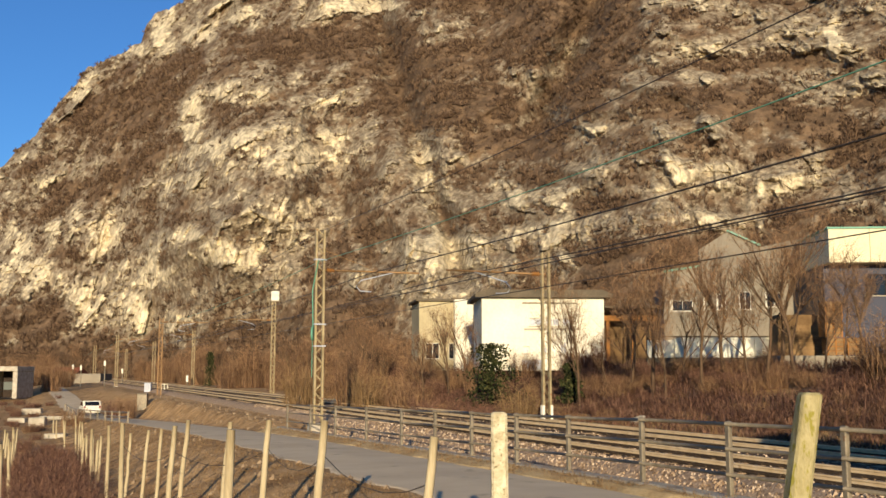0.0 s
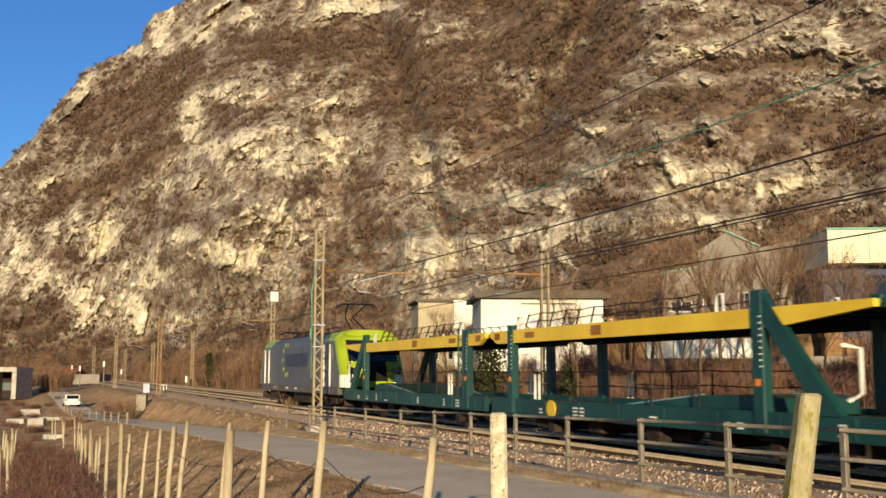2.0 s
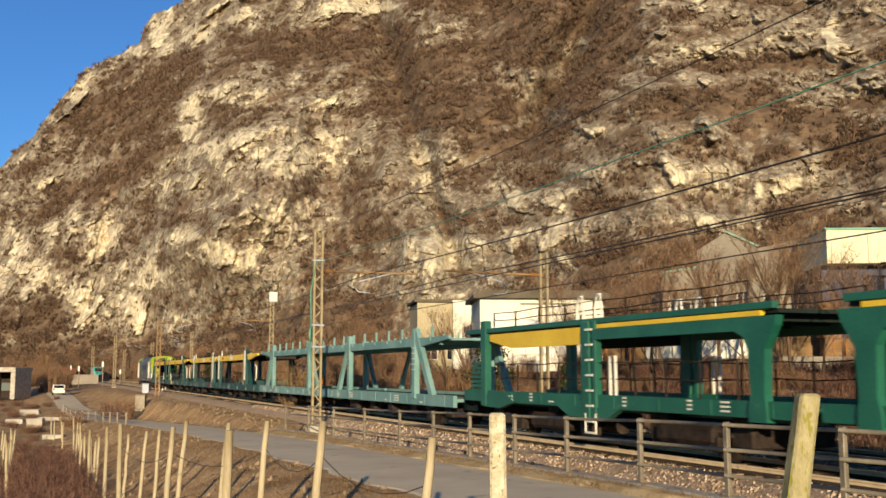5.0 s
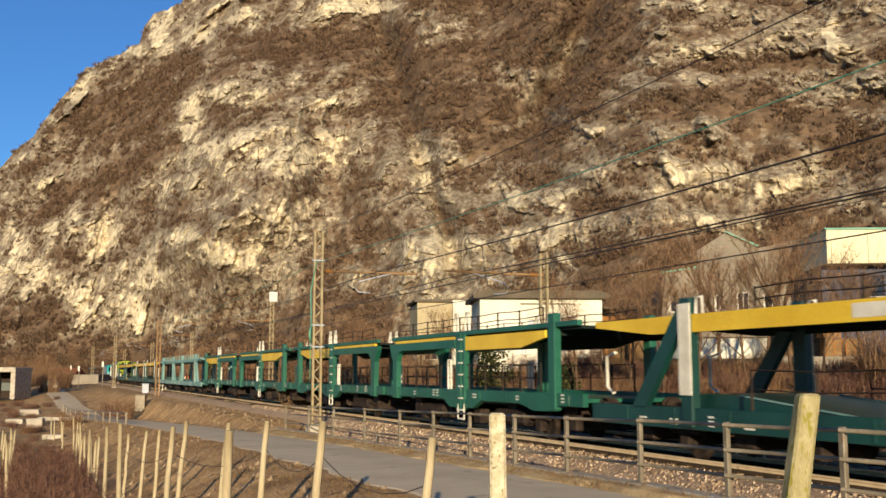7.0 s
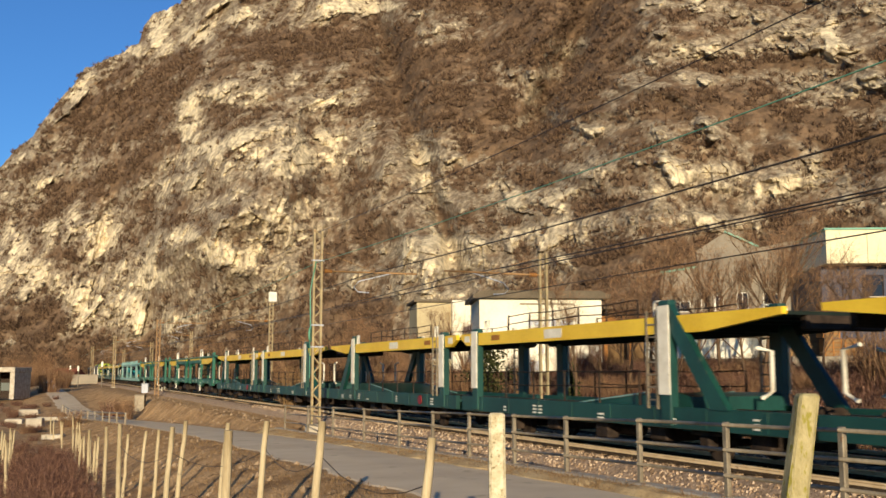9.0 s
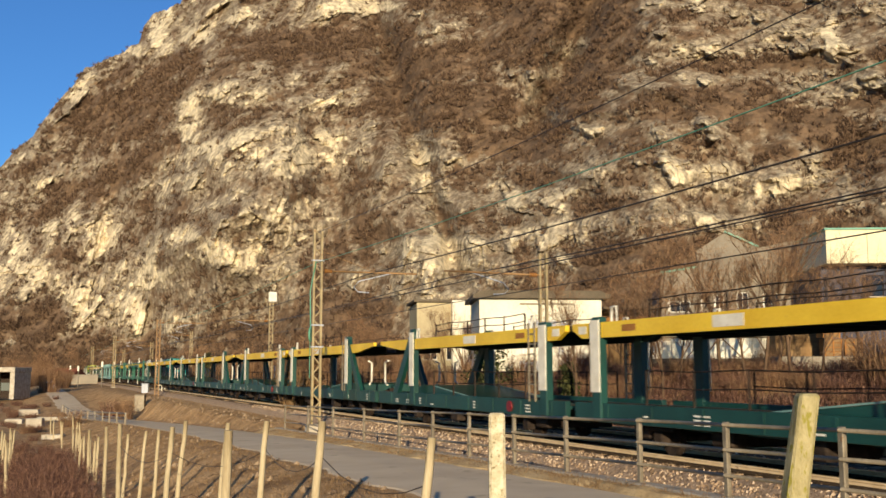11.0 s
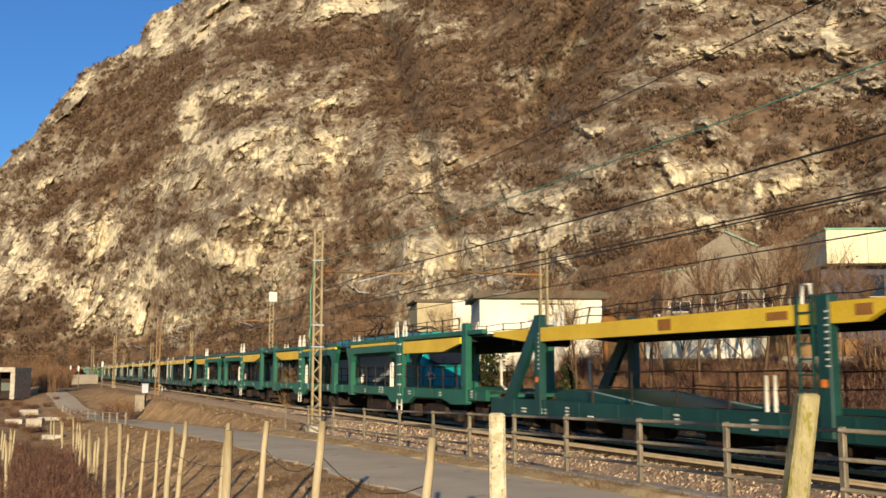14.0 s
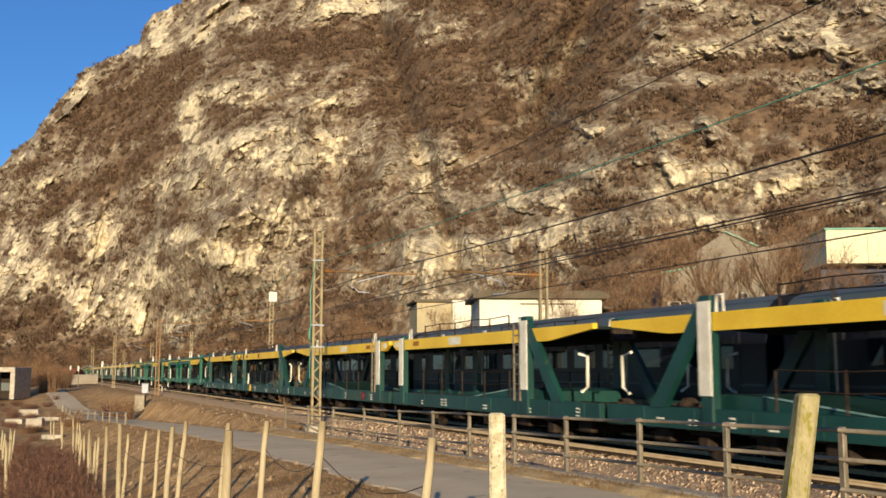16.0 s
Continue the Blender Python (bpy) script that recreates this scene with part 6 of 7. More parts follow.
    def tree(x, y, s, k=None):
        trunk, twigs = trees[rng.randrange(4) if k is None else k]
        T = empty("bare_tree", Matrix.Translation((x, y, gz(x, y))) @ Matrix.Rotation(rng.uniform(0, 6.28), 4, "Z") @ Matrix.Scale(s, 4))
        tagged(T, "slender leafless winter tree with fine brown twigs", "tree", "bare trees along the railway")
        share("trunk", trunk, T, Matrix.Identity(4))
        tagged(share("crown", twigs, T, Matrix.Identity(4)), "fine bare twigs")
    for b, d, s, k in ((7.7, 54, 0.95, 2), (6.9, 56, 0.85, 0), (10.4, 55, 1.0, 0), (11.6, 52, 1.1, 2), (14.4, 50, 1.1, 0), (15.6, 53, 1.15, 2), (16.8, 50, 1.1, 1), (17.6, 49, 1.1, 0), (19.2, 48, 1.0, 2), (20.6, 46, 1.0, 1),
                       (13.2, 54, 1.0, 1), (18.3, 52, 1.2, 2), (22.2, 47, 0.95, 0), (9.2, 57, 0.9, 3), (12.3, 50, 1.05, 1), (21.5, 50, 1.1, 3), (-1.2, 68, 0.9, 0), (0.4, 70, 0.9, 2)):
        p = spot(b, d)
        tree(p.x, p.y, s * (1.12 if b > 10 else 1.05), k)
    for k in range(70):
        y = rng.uniform(62, 190)
        tree(rng.uniform(27, 44), y, rng.uniform(0.75, 1.25))
    for k in range(30):
        tree(rng.uniform(-30, 30), rng.uniform(260, 340), rng.uniform(1.0, 1.6))
    for b, d, h, w, lab in ((2.7, 60, 3.7, 2.3, "dense dark green evergreen shrub"), (7.2, 56, 2.2, 0.8, "small dark evergreen bush"), (-12.9, 150, 5.0, 1.2, "dark green conifer among bare trees"), (-3.9, 60, 1.6, 0.8, "small ivy-green shrub among bare bushes")):
        p = spot(b, d)
        ob = new("evergreen_shrub", evergreen_mesh(int(d + h * 10), h, w))
        ob.matrix_basis = Matrix.Translation((p.x, p.y, gz(p.x, p.y)))
        tagged(ob, lab, "shrub")
    for k in range(40):
        p = spot(rng.uniform(-25, -20.6), rng.uniform(36, 140))
        bush(p.x, p.y, rng.uniform(0.3, 0.7), rng.choice((1, 3, 3)))
    # cut canes heaped by the vineyard
    heap = bush_mesh(9, 500, 1.3, 0.75, 0.006, MIXRED)
    for b, d, s in ((-21, 15, 1.1), (-19, 14, 1.0), (-17, 14.5, 1.1), (-15.5, 15.5, 0.9), (-22.5, 16, 1.2), (-18, 17, 1.1), (-20.5, 18, 1.2), (-22, 21, 1.1), (-20.3, 23, 1.1), (-21.2, 27, 1.1), (-20.2, 31, 1.1), (-20.8, 36, 1.2), (-20.1, 42, 1.2),
                    (-21.5, 13, 0.8), (-16.2, 13.0, 0.7), (-20.0, 50, 1.2), (-23.8, 18, 1.0), (-23.4, 24, 1.0), (-14.0, 17.5, 0.7), (-13.0, 19, 0.6), (-21.6, 32, 1.2), (-22.4, 40, 1.3), (-21.0, 46, 1.3)):
        p = spot(b, d)
        ob = new("cane_heap", heap)
        ob.matrix_basis = Matrix.Translation((p.x, p.y, gz(p.x, p.y) - 0.03)) @ Matrix.Rotation(rng.uniform(0, 6.28), 4, "Z") @ Matrix.Diagonal((s * 1.15, s * 1.15, s * rng.uniform(0.9, 1.5), 1))
        tagged(ob, "tangled heap of cut reddish vine canes", "brushwood", "piles of vine canes")
    # loose long canes arching over the piles
    bm = bmesh.new()
    for k in range(90):
        p = spot(rng.uniform(-23.5, -13.5), rng.uniform(11.5, 19))
        z = gz(p.x, p.y) + rng.uniform(0.1, 0.5)
        a, ln, h = rng.uniform(0, 6.28), rng.uniform(0.8, 2.2), rng.uniform(0.1, 0.6)
        pts = [(p.x + math.cos(a) * ln * (u / 6 - 0.5) + 0.06 * math.sin(u * 2 + k), p.y + math.sin(a) * ln * (u / 6 - 0.5), z + h * 4 * (u / 6) * (1 - u / 6) + rng.uniform(-0.02, 0.02)) for u in range(7)]
        tube(bm, pts, 0.008, 4, 0, 0.003)
    tagged(link("loose_canes", bm, MIXRED), "long cut vine canes arching over the piles", "canes", kind="stuff")
    # dense dry undergrowth over the bank beyond the tracks
    g = np.random.default_rng(77)
    n, nb = 9000, 9
    y = 16 + g.random(n) ** 1.2 * 60
    x = 22.3 + g.random(n) ** 0.9 * 15
    keep = fbm(x / 2.2, y / 3.0, 3, 151) > -0.22
    x, y = x[keep], y[keep]
    n = len(x)
    th = g.uniform(0, 6.28, (n, nb))
    h = g.uniform(0.15, 0.75, (n, nb)) * (0.45 + 0.55 * smooth(22.3, 26, x))[:, None]
    p = np.stack([x, y, ground_z(x, y) - 0.03], -1)[:, None] + np.stack([np.cos(th) * 0.22, np.sin(th) * 0.22, th * 0], -1)
    mid = p + np.stack([np.cos(th) * h * 0.4, np.sin(th) * h * 0.4, h * 0.8], -1)
    tip = mid + np.stack([np.cos(th) * h * 0.8, np.sin(th) * h * 0.8, h * g.uniform(-0.3, 0.5, (n, nb))], -1)
    sd = np.stack([-np.sin(th), np.cos(th), th * 0], -1) * 0.011
    v = np.stack([p - sd, p + sd, mid + sd, mid - sd, tip], 2).reshape(-1, 3)
    q = np.arange(n * nb)[:, None] * 5
    tagged(raw_mesh("bank_undergrowth", v, (q + [0, 1, 2, 3]).tolist() + (q + [3, 2, 4]).tolist(), MIXRED), "tangled dry brambles covering the bank beyond the tracks", "undergrowth", kind="stuff")
    # dry grass and stalks
    g = np.random.default_rng(33)
    vs, fs, off = [], [], 0
    n = 24000
    xs, ys = [], []
    while len(xs) < n:
        y = 8 + g.random() ** 1.9 * 90
        r = g.random()
        if r < 0.5:
            x = float(road_mid(y)) - ROAD_HALF - 0.15 - g.random() ** 1.3 * 6
        elif r < 0.62:
            x = float(road_mid(y)) + ROAD_HALF + g.uniform(-0.05, 0.25 if y < 46 else 3.0)
        else:
            x = g.uniform(22.0, 30)
        xs.append(x)
        ys.append(y)
    xs, ys = np.array(xs), np.array(ys)
    zs = ground_z(xs, ys)
    nb = 6
    th = g.uniform(0, 6.28, (n, nb))
    h = g.uniform(0.04, 0.12, (n, nb)) * (1 + (xs[:, None] > 20) * 1.4)
    p = np.stack([xs, ys, zs - 0.02], -1)[:, None] + np.stack([np.cos(th) * 0.06, np.sin(th) * 0.06, th * 0], -1)
    tip = p + np.stack([np.cos(th) * h * 0.7, np.sin(th) * h * 0.7, h], -1)
    sd = np.stack([-np.sin(th), np.cos(th), th * 0], -1) * 0.005 * (1 + (xs[:, None, None] > 20) * 1.2)
    v = np.stack([p - sd, p + sd, tip], 2).reshape(-1, 3)
    ob = raw_mesh("dry_grass", v, np.arange(len(v)).reshape(-1, 3).tolist(), MIXDRY)
    tagged(ob, "sparse dry grass on the banks and verges", "grass", kind="stuff")
    # stones on the banks
    n = 3200
    y = 10 + g.random(n) * 100
    x = np.where(g.random(n) < 0.6, np.array([float(road_mid(q)) for q in y]) - ROAD_HALF - g.random(n) * 5, g.uniform(21.8, 27, n))
    slope = (g.random(n) < 0.5) & (y > 46)
    x = np.where(slope, road_mid(y) + ROAD_HALF + 0.3 + g.random(n) * (10.6 - road_mid(y)), x)
    z = ground_z(x, y)
    s = 0.02 + g.random(n) ** 3 * 0.09
    octa = np.array([(1, 0, 0), (-1, 0, 0), (0, 1, 0), (0, -1, 0), (0, 0, 1), (0, 0, -1)], float)
    tri = np.array([(0, 2, 4), (2, 1, 4), (1, 3, 4), (3, 0, 4), (2, 0, 5), (1, 2, 5), (3, 1, 5), (0, 3, 5)])
    v = octa[None] * s[:, None, None] * g.uniform(0.5, 1.3, (n, 6, 1)) + np.stack([x, y, z], -1)[:, None]
    f = tri[None] + (np.arange(n) * 6)[:, None, None]
    tagged(raw_mesh("bank_stones", v.reshape(-1, 3), f.reshape(-1, 3).tolist(), SLEEPER), "scattered pale stones on the banks", "stones", kind="stuff")
    for b, d, s in ((10.9, 44, 0.32), (11.4, 45, 0.14), (-2.3, 46, 0.14)):
        p = spot(b, d)
        bm = bmesh.new()
        bmesh.ops.create_icosphere(bm, subdivisions=2, radius=s)
        for v in bm.verts:
            v.co = Vector((v.co.x * 1.3, v.co.y, v.co.z * 0.75)) * (1 + 0.35 * noise.noise(v.co * 4 / s * 0.4))
        ob = link("boulder", bm, CONCRETE)
        ob.location = (p.x, p.y, gz(p.x, p.y) + s * 0.3)
        tagged(ob, "pale angular boulder lying on the bank", "boulder")


# ---- buildings beyond the railway ----


def house_frame(name, bearing, depth, turn, z, label, category="building"):
    """An empty whose x runs along the front to the right and whose -y faces the tracks."""
    p = spot(bearing, depth, z)
    ob = empty(name, Matrix.Translation(p) @ Matrix.Rotation(radians(-YAW + turn), 4, "Z"))
    return tagged(ob, label, category)


def wall_holes(H, name, w, z0, z1, holes, mat, y=0.0, x0=0.0, thick=0.3, pane=WINDOW, frame_mat=None):
    """A front wall along x with windows cut through: holes are (x, z, width, height)."""
    bm = bmesh.new()
    xs = sorted({x0, x0 + w, *[h[0] for h in holes], *[h[0] + h[2] for h in holes]})
    zs = sorted({z0, z1, *[h[1] for h in holes], *[h[1] + h[3] for h in holes]})
    for a, b in zip(xs, xs[1:]):
        for c, d in zip(zs, zs[1:]):
            if not any(h[0] <= a and b <= h[0] + h[2] and h[1] <= c and d <= h[1] + h[3] for h in holes):
                box(bm, a, y, c, b, y + thick, d)
    bmesh.ops.remove_doubles(bm, verts=bm.verts[:], dist=0.001)
    part(name, bm, mat, H)
    for hx, hz, hw, hh in holes:
        bm = bmesh.new()
        f = 0.06
        for a in ((hx, hz, hx + f, hz + hh), (hx + hw - f, hz, hx + hw, hz + hh), (hx + f, hz, hx + hw - f, hz + f), (hx + f, hz + hh - f, hx + hw - f, hz + hh), (hx + hw / 2 - 0.03, hz + f, hx + hw / 2 + 0.03, hz + hh - f)):
            box(bm, a[0], y + 0.12, a[1], a[2], y + 0.18, a[3])
        win = part("window", bm, frame_mat or WHITE, H)
        bm = bmesh.new()
        box(bm, hx + f, y + 0.14, hz + f, hx + hw - f, y + 0.16, hz + hh - f)
        part("pane", bm, pane, win)
        bm = bmesh.new()
        box(bm, hx - 0.08, y - 0.08, hz - 0.07, hx + hw + 0.08, y + 0.1, hz)
        part("sill", bm, CONCRETE, win)


def build_buildings():
    # flat-roofed white building
    H = house_frame("white_building", 2.2, 72, 3, 2.0, "flat-roofed white building with a dark overhanging roof")
    wall_holes(H, "front_wall", 8.8, 0, 5.15, [(3.4, 3.15, 1.0, 0.55), (4.6, 3.15, 1.0, 0.55), (5.8, 3.15, 0.9, 0.55), (2.9, 1.2, 0.5, 0.5), (4.2, 1.2, 0.5, 0.5), (5.6, 1.2, 0.5, 0.8), (2.8, 0.0, 1.6, 0.8)], PLASTER, pane=PALEGREY, frame_mat=PLASTER)
    bm = bmesh.new()
    box(bm, 0, 0.3, 0, 0.3, 7, 5.15)
    part("side_wall", bm, PLASTER, H)
    bm = bmesh.new()
    box(bm, 8.5, 0.3, 0, 8.8, 7, 5.15)
    part("side_wall", bm, PLASTER, H)
    bm = bmesh.new()
    box(bm, 0.3, 6.7, 0, 8.5, 7, 5.15)
    part("back_wall", bm, PLASTER, H)
    bm = bmesh.new()
    prism(bm, [(-0.5, 5.16), (9.4, 5.16), (9.4, 5.42), (8.6, 5.72), (0.2, 5.72), (-0.5, 5.42)], -0.45, 7.3)
    roof = part("roof", bm, ROOFDARK, H)
    bm = bmesh.new()
    box(bm, -0.5, -0.5, 5.18, 9.4, -0.46, 5.28)
    part("gutter", bm, ROOFDARK, roof)
    bm = bmesh.new()
    box(bm, 3.0, -0.10, 2.86, 7.0, -0.004, 3.0)
    part("ledge", bm, CONCRETE, H)
    bm = bmesh.new()
    box(bm, 2.9, -0.08, 4.75, 6.8, -0.004, 4.83)
    part("cable_duct", bm, ROOFDARK, H)
    # pale shed beside it
    H = house_frame("shed", -1.35, 88, 8, 2.0, "grey and cream rendered shed behind bare trees")
    wall_holes(H, "front_wall", 4.6, 0, 6.0, [(0.6, 1.0, 1.2, 1.4), (2.6, 1.0, 1.0, 1.4)], PLASTERBEIGE)
    bm = bmesh.new()
    box(bm, 3.0, -0.9, 0, 4.6, -0.05, 6.15, 0.03)
    part("bay", bm, PLASTER, H)
    bm = bmesh.new()
    box(bm, 0, 0.3, 0, 4.6, 6, 5.9)
    part("body", bm, PLASTERBEIGE, H)
    bm = bmesh.new()
    box(bm, -0.3, -0.3, 6.02, 4.9, 6.2, 6.25, 0.03)
    part("roof", bm, ROOFDARK, H)
    # timber canopy
    H = house_frame("timber_canopy", 9.1, 76, -4, 2.1, "ochre timber canopy between two buildings", "canopy")
    for x in (0.2, 2.0, 3.5):
        bm = bmesh.new()
        box(bm, x - 0.13, -0.13, 0, x + 0.13, 0.13, 3.6, 0.02)
        part("post", bm, OCHREWOOD, H)
    bm = bmesh.new()
    box(bm, -0.1, -0.2, 3.6, 3.9, 0.1, 4.0, 0.02)
    part("beam", bm, OCHREWOOD, H)
    bm = bmesh.new()
    box(bm, -0.3, -0.5, 4.55, 4.0, 4.0, 4.7, 0.02)
    part("roof", bm, ROOFDARK, H)
    bm = bmesh.new()
    box(bm, -0.1, 1.8, 0, 3.9, 2.0, 4.5)
    part("back_wall", bm, CRATEWOOD, H)
    # grey gabled works building
    H = house_frame("gabled_building", 12.35, 84, -6, 2.0, "grey rendered building with stepped green-edged gable")
    wall_holes(H, "front_wall", 13.0, 0, 8.0, [(0.7, 4.9, 1.7, 0.9), (6.2, 5.0, 0.9, 1.5), (4.4, 5.0, 0.7, 1.3), (8.4, 5.2, 1.2, 1.2), (3.4, 1.2, 1.2, 1.2), (5.6, 1.2, 1.2, 1.2)], PLASTERGREY)
    bm = bmesh.new()
    prism(bm, [(0, 8.0), (3.0, 8.0), (3.0, 8.6), (0, 8.15)], 0.0, 0.3)
    prism(bm, [(3.0, 8.0), (8.0, 8.0), (8.0, 10.2), (5.3, 11.5), (3.0, 10.0)], 0.0, 0.3)
    prism(bm, [(8.0, 8.0), (13.0, 8.0), (13.0, 11.2), (8.0, 10.2)], 0.0, 0.3)
    gable = part("gable", bm, PLASTERGREY, H)
    for a, b in (((0, 8.2), (3.0, 8.66)), ((5.3, 11.6), (8.0, 10.3))):
        bm = bmesh.new()
        bar(bm, (a[0], -0.1, a[1]), (b[0], -0.1, b[1]), 0.35, 0.14)
        part("roof_edge", bm, GREENTRIM, gable, "green metal roof edge")
    bm = bmesh.new()
    box(bm, 0, 0.3, 0, 13, 9, 8.0)
    part("body", bm, PLASTERGREY, H)
    for x in (0.62, 3.3, 4.35, 6.15, 8.3):
        bm = bmesh.new()
        box(bm, x - 0.07, -0.03, 4.9, x + 0.05, 0.02, 6.4)
        part("window_reveal", bm, WHITE, H, "bright window reveal")
    # blue works building with cream upper storey
    H = house_frame("blue_building", 20.6, 76, -4, 2.0, "dark blue clad building with cream projecting upper storey")
    bm = bmesh.new()
    for k in range(4):
        box(bm, 0.2 + k * 3.0, -1.6, 7.95, 3.18 + k * 3.0, 6, 10.45, 0.02)
    part("upper_storey", bm, CREAM, H, "cream panel upper storey")
    bm = bmesh.new()
    box(bm, 0.1, -1.7, 10.46, 12.4, 6.1, 10.6)
    part("roof_edge", bm, GREENTRIM, H)
    wall_holes(H, "front_wall", 12.0, 0, 7.94, [(3.2, 5.6, 1.6, 1.6), (5.2, 5.6, 1.6, 1.6), (7.2, 5.6, 1.6, 1.6)], BLUEWALL, x0=0.2, frame_mat=DARK)
    bm = bmesh.new()
    box(bm, 0.2, 0.3, 0, 12.2, 6, 7.9)
    part("body", bm, BLUEWALL, H)
    # white trailer-like wall and crates in the yard
    H = house_frame("yard_wall", 11.4, 61, -2, 2.2, "long low white rendered yard wall behind bare trees", "wall")
    for k in range(5):
        bm = bmesh.new()
        box(bm, 0.02 + k * 1.6, 0, 0.55, 1.58 + k * 1.6, 0.25, 1.75 if k else 1.6, 0.01)
        part("panel", bm, PLASTER, H)
    # added dark base standing for the shade and brush below the wall
    bm = bmesh.new()
    box(bm, 0.0, -0.02, -0.6, 8.0, 0.27, 0.54)
    part("plinth", bm, ROOFDARK, H)
    bm = bmesh.new()
    box(bm, 0.0, -0.06, 1.77, 8.0, 0.32, 1.84)
    part("coping", bm, ROOFDARK, H)
    H = house_frame("loading_platform", 17.9, 58.2, -1, 1.2, "low concrete loading platform in the yard", "platform")
    for k in range(3):
        bm = bmesh.new()
        box(bm, k * 1.9, -1.8, 0, k * 1.9 + 1.88, 3.4, 1.6, 0.03)
        part("block", bm, PLASTERGREY, H)
    rng = random.Random(8)
    for b, d, z, w, h in ((18.3, 59, 2.82, 3.3, 1.25), (18.35, 59.2, 4.025, 2.9, 1.25)):
        p = spot(b, d, z)
        C = empty("yard_container", Matrix.Translation(p) @ Matrix.Rotation(radians(-YAW), 4, "Z"))
        tagged(C, "brown plank-sided container in the yard", "container")
        bm = bmesh.new()
        box(bm, 0.05, 0.05, 0, w - 0.05, 1.5, h - 0.05)
        part("body", bm, CRATEWOOD, C)
        for k in range(int(h / 0.2)):
            bm = bmesh.new()
            box(bm, 0, 0, k * 0.2 + 0.01, w, 0.05, k * 0.2 + 0.19)
            part("plank", bm, CRATEWOOD, C)
    for b, d, z in ((20.75, 57, 2.82), (20.7, 57, 3.84), (21.75, 57.2, 2.82), (20.72, 57.1, 4.86)):
        p = spot(b, d, z)
        C = empty("wooden_crate", Matrix.Translation(p) @ Matrix.Rotation(radians(-YAW + rng.uniform(-4, 4)), 4, "Z"))
        tagged(C, "slatted wooden crate stacked in the yard", "crate", "crates in the yard")
        bm = bmesh.new()
        box(bm, 0.04, 0.04, 0.04, 0.96, 0.96, 0.99)
        part("body", bm, OCHREWOOD, C)
        for k in range(4):
            bm = bmesh.new()
            box(bm, 0, 0, 0.02 + k * 0.25, 1.0, 0.035, 0.22 + k * 0.25)
            part("slat", bm, CRATEWOOD, C)
        for x in (0.0, 0.46, 0.92):
            bm = bmesh.new()
            box(bm, x, -0.03, 0.0, x + 0.08, 0.0, 1.0)
            part("batten", bm, OCHREWOOD, C)


# ---- far end of the lane ----


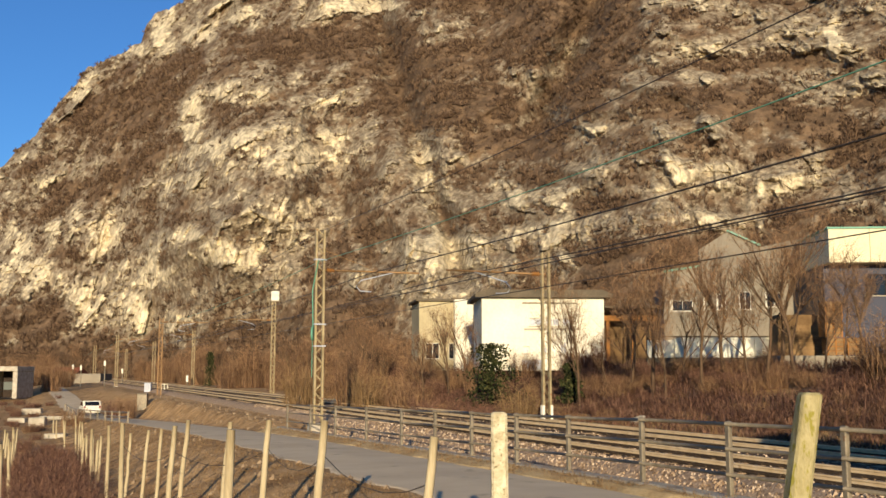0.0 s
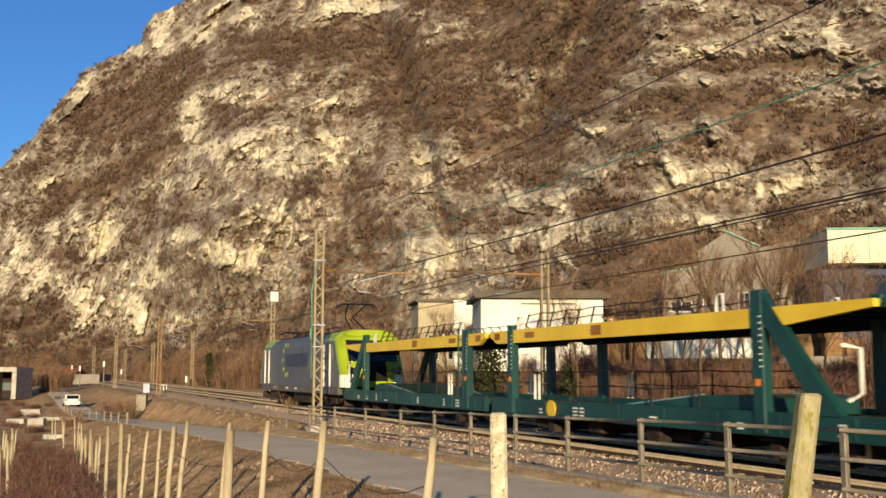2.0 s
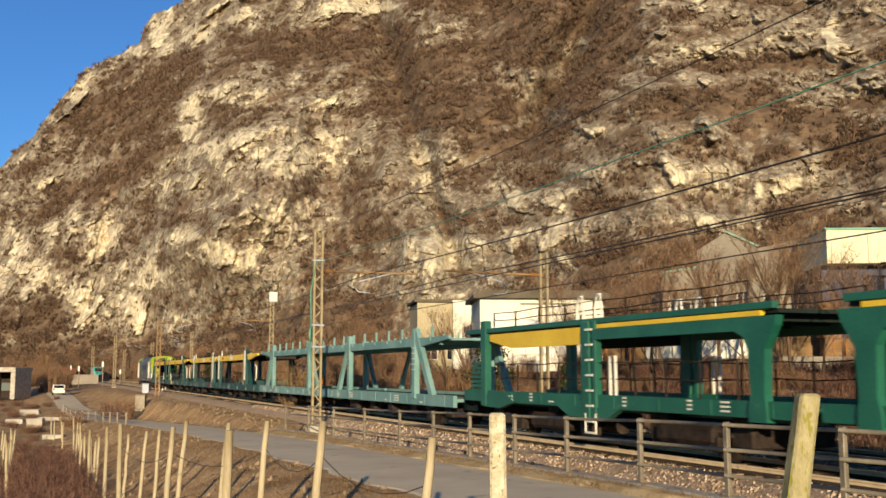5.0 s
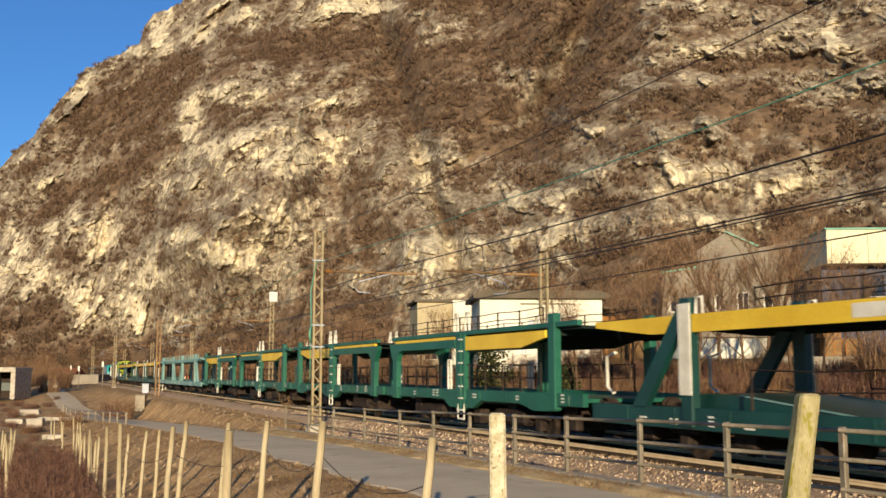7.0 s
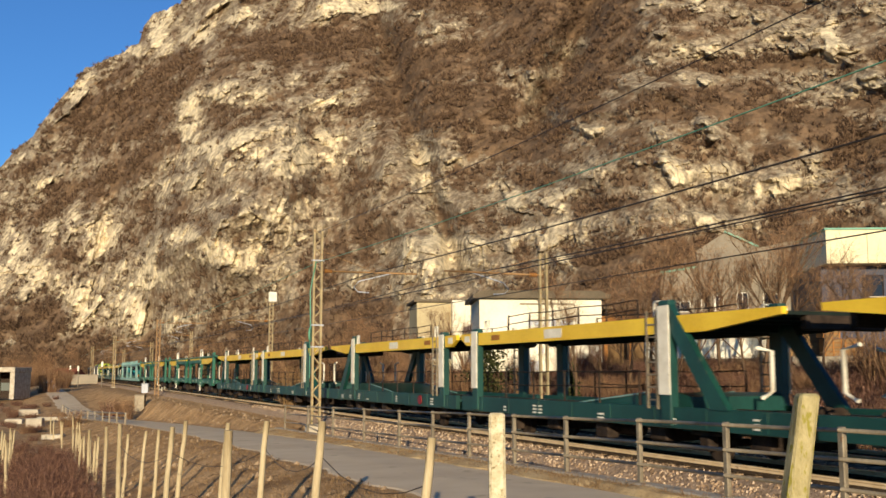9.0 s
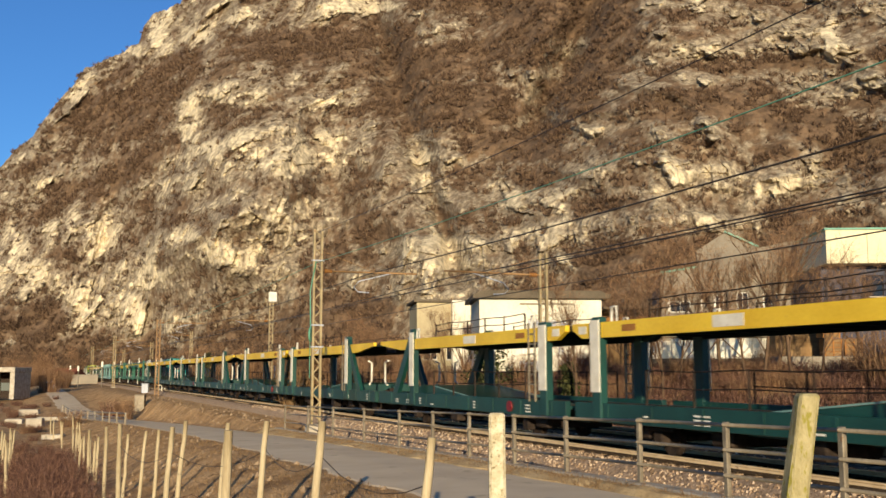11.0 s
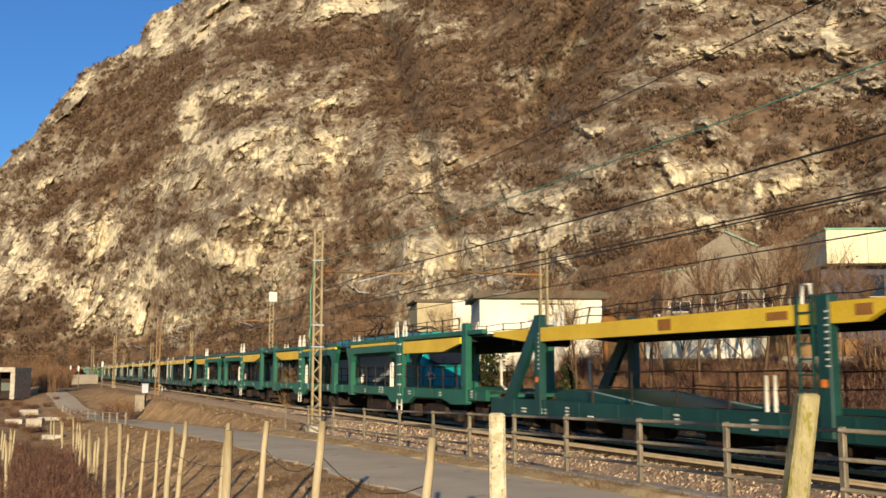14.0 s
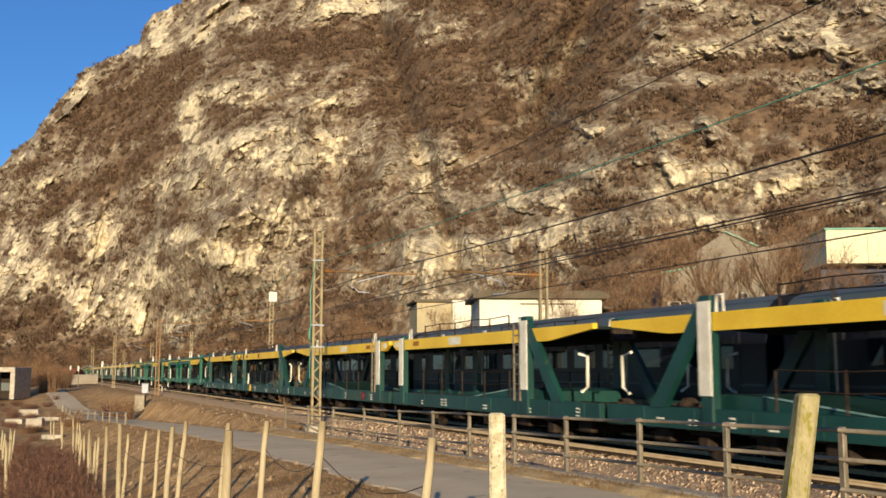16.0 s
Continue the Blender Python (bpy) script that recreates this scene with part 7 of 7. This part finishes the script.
def build_lane_end():
    p = spot(-24.5, 150, -1.0)
    P = empty("underpass_portal", Matrix.Translation(p) @ Matrix.Rotation(radians(-YAW), 4, "Z"))
    tagged(P, "pale concrete underpass portal with dark opening", "underpass")
    for x0, x1, z0, z1, n in ((-1.0, 1.4, -1, 3.6, "pier"), (4.9, 5.6, -1, 3.6, "pier"), (-1.0, 5.7, 3.0, 3.7, "lintel")):
        bm = bmesh.new()
        box(bm, x0, -0.3 if n == "lintel" else 0, z0, x1, 6, z1 if n == "lintel" else 2.99, 0.05)
        part(n, bm, CONCRETE, P)
    bm = bmesh.new()
    box(bm, 1.4, 5.0, -1, 4.9, 5.5, 2.99)
    part("back_wall", bm, DARK, P)
    bm = bmesh.new()
    box(bm, 1.6, 4.7, 0.2, 4.6, 4.98, 1.4)
    part("painted_panel", bm, COACHBLUE, P, "graffiti-blue panel in the opening")
    # rubble and slab walls by the culvert
    g = random.Random(3)
    for b, d, w, h, z in ((-20.6, 96, 3.4, 0.3, 0.5), (-21.6, 92, 1.4, 0.9, 0.2), (-20.7, 74, 1.4, 0.45, 0.2), (-21.9, 116, 2.2, 0.7, 0.3), (-22.6, 104, 1.8, 0.5, 0.3)):
        p = spot(b, d)
        bm = bmesh.new()
        box(bm, -w / 2, -0.4, 0, w / 2, 0.4, h, 0.06)
        for v in bm.verts:
            v.co += Vector((g.uniform(-1, 1), g.uniform(-1, 1), g.uniform(-1, 1))) * 0.05
        ob = link("culvert_slab", bm, CONCRETE)
        ob.matrix_basis = Matrix.Translation((p.x, p.y, gz(p.x, p.y) + z - 0.3)) @ Matrix.Rotation(radians(-YAW), 4, "Z")
        tagged(ob, "pale broken concrete slab beside the lane", "concrete slab")
    # guard rail of the little bridge
    R = empty("bridge_guard_rail", Matrix.Identity(4))
    tagged(R, "low grey steel guard rail on the lane's edge", "guard rail")
    pts = []
    for k in range(11):
        y = 72 + k * 5
        x = float(road_mid(y)) - ROAD_HALF - 0.15
        z = float(road_z(y))
        pts.append(Vector((x, y, z)))
        bm = bmesh.new()
        box(bm, x - 0.05, y - 0.05, z - 0.6, x + 0.05, y + 0.05, z + 0.8)
        part("post", bm, GALV, R)
    for h in (0.72, 0.4):
        bm = bmesh.new()
        tube(bm, [q + Vector((0.06, 0, h)) for q in pts], 0.06, 6)
        part("rail", bm, GALV, R)
    # trackside cabinets
    for b, d, w, h, mat, lab in ((-16.15, 125, 0.8, 1.2, PALEGREY, "pale grey trackside equipment cabinet"), (-16.4, 95, 0.9, 1.6, GALV, "grey louvred trackside cabinet")):
        p = spot(b, d)
        C = empty("equipment_cabinet", Matrix.Translation((p.x, p.y, gz(p.x, p.y) - 0.1)) @ Matrix.Rotation(radians(-YAW), 4, "Z"))
        tagged(C, lab, "cabinet")
        bm = bmesh.new()
        box(bm, -w / 2, -0.3, 0.1, w / 2, 0.3, h, 0.03)
        part("body", bm, mat, C)
        bm = bmesh.new()
        box(bm, -w / 2 - 0.05, -0.36, h, w / 2 + 0.05, 0.36, h + 0.06, 0.02)
        part("lid", bm, mat, C)
        for x in np.arange(-w / 2 + 0.1, w / 2 - 0.05, 0.18):
            bm = bmesh.new()
            box(bm, x, -0.33, 0.25, x + 0.08, -0.3, h - 0.15)
            part("slat", bm, mat, C)
    for b, d in ((-11.1, 97), (-15.3, 118)):
        p = spot(b, d)
        F = empty("marker_frame", Matrix.Translation((p.x, p.y, gz(p.x, p.y) - 0.1)) @ Matrix.Rotation(radians(-YAW), 4, "Z"))
        tagged(F, "small white tubular frame beside the tracks", "frame")
        for x in (-0.35, 0.0, 0.35):
            bm = bmesh.new()
            tube(bm, [(x, 0, 0), (x, 0, 1.25)], 0.06, 6)
            part("post", bm, WHITE, F)
        bm = bmesh.new()
        tube(bm, [(-0.35, 0, 1.2), (0.35, 0, 1.2)], 0.05, 6)
        part("bar", bm, WHITE, F)
    # signal posts with white plates
    for b, d, h in ((-14.1, 150, 3.0), (-18.4, 170, 4.6), (-19.6, 190, 4.2), (-17.5, 200, 4.0), (-20.0, 200, 4.4)):
        p = spot(b, d)
        S = empty("signal_post", Matrix.Translation((p.x, p.y, gz(p.x, p.y) - 0.1)) @ Matrix.Rotation(radians(-YAW), 4, "Z"))
        tagged(S, "grey post carrying a white signal plate", "signal")
        bm = bmesh.new()
        tube(bm, [(0, 0, 0), (0, 0, h)], 0.1, 8)
        part("pole", bm, GALV, S)
        bm = bmesh.new()
        box(bm, -0.16, -0.18, h - 1.1, 0.16, -0.1, h - 0.2, 0.02)
        part("plate", bm, WHITE, S)
    p = spot(-20.6, 230)
    H = empty("low_house", Matrix.Translation((p.x, p.y, -0.9)) @ Matrix.Rotation(radians(-YAW), 4, "Z"))
    tagged(H, "low brick-red roofed house far along the line", "building")
    bm = bmesh.new()
    box(bm, -2, 0, 0, 9, 8, 2.4)
    part("wall", bm, PLASTERGREY, H)
    bm = bmesh.new()
    prism(bm, [(-0.4, 2.4), (4, 3.8), (8.4, 2.4)], -2.4, 3.4, axis="x")
    part("roof", bm, material("weathered_red_roof", srgb(120, 62, 48), srgb(150, 84, 64), 1, 0.9, 0, 0.2), H)


def build_car(label, paint):
    C = empty("car")
    tagged(C, label, "car")
    bm = bmesh.new()
    prism(bm, [(-2.05, 0.35), (2.0, 0.35), (2.05, 0.75), (1.85, 0.95), (0.95, 1.02), (0.35, 1.48), (-1.55, 1.52), (-2.0, 1.0), (-2.08, 0.8)], -0.85, 0.85, axis="x")
    bmesh.ops.bevel(bm, geom=bm.edges[:], offset=0.06, segments=2, affect="EDGES")
    part("body", bm, paint, C)
    for y, z, n, t in ((-1.80, 1.24, "rear_window", 0.30), (0.68, 1.24, "windscreen", -0.62)):
        bm = bmesh.new()
        prism(bm, [(y - t * 0.5 - 0.02, z - 0.2), (y - t * 0.5 + 0.02, z - 0.2), (y + t * 0.5 + 0.02, z + 0.2), (y + t * 0.5 - 0.02, z + 0.2)], -0.68, 0.68, axis="x")
        part(n, bm, WINDOW, C)
    for s in (-1, 1):
        bm = bmesh.new()
        prism(bm, [(-1.5, 1.02), (0.75, 1.05), (0.25, 1.42), (-1.4, 1.45)], s * 0.85 - 0.01, s * 0.85 + 0.01, axis="x")
        part("side_window", bm, WINDOW, C)
        bm = bmesh.new()
        box(bm, s * 0.72 - 0.1, -2.1, 0.8, s * 0.72 + 0.1, -2.02, 1.0, 0.02)
        part("tail_light", bm, RED, C)
        bm = bmesh.new()
        box(bm, s * 0.66 - 0.14, 1.98, 0.66, s * 0.66 + 0.14, 2.07, 0.82, 0.02)
        part("headlight", bm, WHITE, C)
        for y in (-1.3, 1.3):
            bm = bmesh.new()
            tube(bm, [(s * 0.70, y, 0.31), (s * 0.88, y, 0.31)], 0.31, 16)
            part("wheel", bm, BLACK, C)
    return C


def build_cars():
    white = build_car("small white hatchback driving along the lane", WHITE)
    grey = build_car("pale car driving along the lane", PALEGREY)

    def at(y, away, off):
        dx = float(road_mid(y + 1) - road_mid(y - 1)) / 2
        dz = float(road_z(y + 1) - road_z(y - 1)) / 2
        m = Matrix.Translation((float(road_mid(y)) + off, y, float(road_z(y)) + 0.03)) @ Matrix.Rotation(-math.atan(dx), 4, "Z") @ Matrix.Rotation(math.atan(dz), 4, "X")
        return m if away else m @ Matrix.Rotation(math.pi, 4, "Z")
    CARS.append((white, [(t, at(y, True, -0.3)) for t, y in ((0.0, 110), (1.0, 121), (2.0, 132), (3.0, 143), (4.0, 152), (6.0, 176), (8.0, 200), (16.0, 285))]))
    CARS.append((grey, [(t, at(y, False, -0.7)) for t, y in ((0.0, 290), (4.0, 225), (6.3, 196), (7.0, 190), (8.0, 185), (9.0, 184), (16.0, 183))]))

build_ground()
build_road()
_mv = build_mountain()
build_scrub(*_mv)
build_ballast()
build_track(NEAR_TRACK, "track_near", "railway track with concrete sleepers and rusty rails")
build_track(FAR_TRACK, "track_far", "second railway track with concrete sleepers, further from the lane")
build_railing()
build_overhead()
build_stakes()
build_vegetation()
build_buildings()
build_lane_end()
build_cars()
build_first_train()
build_second_train()
motions()
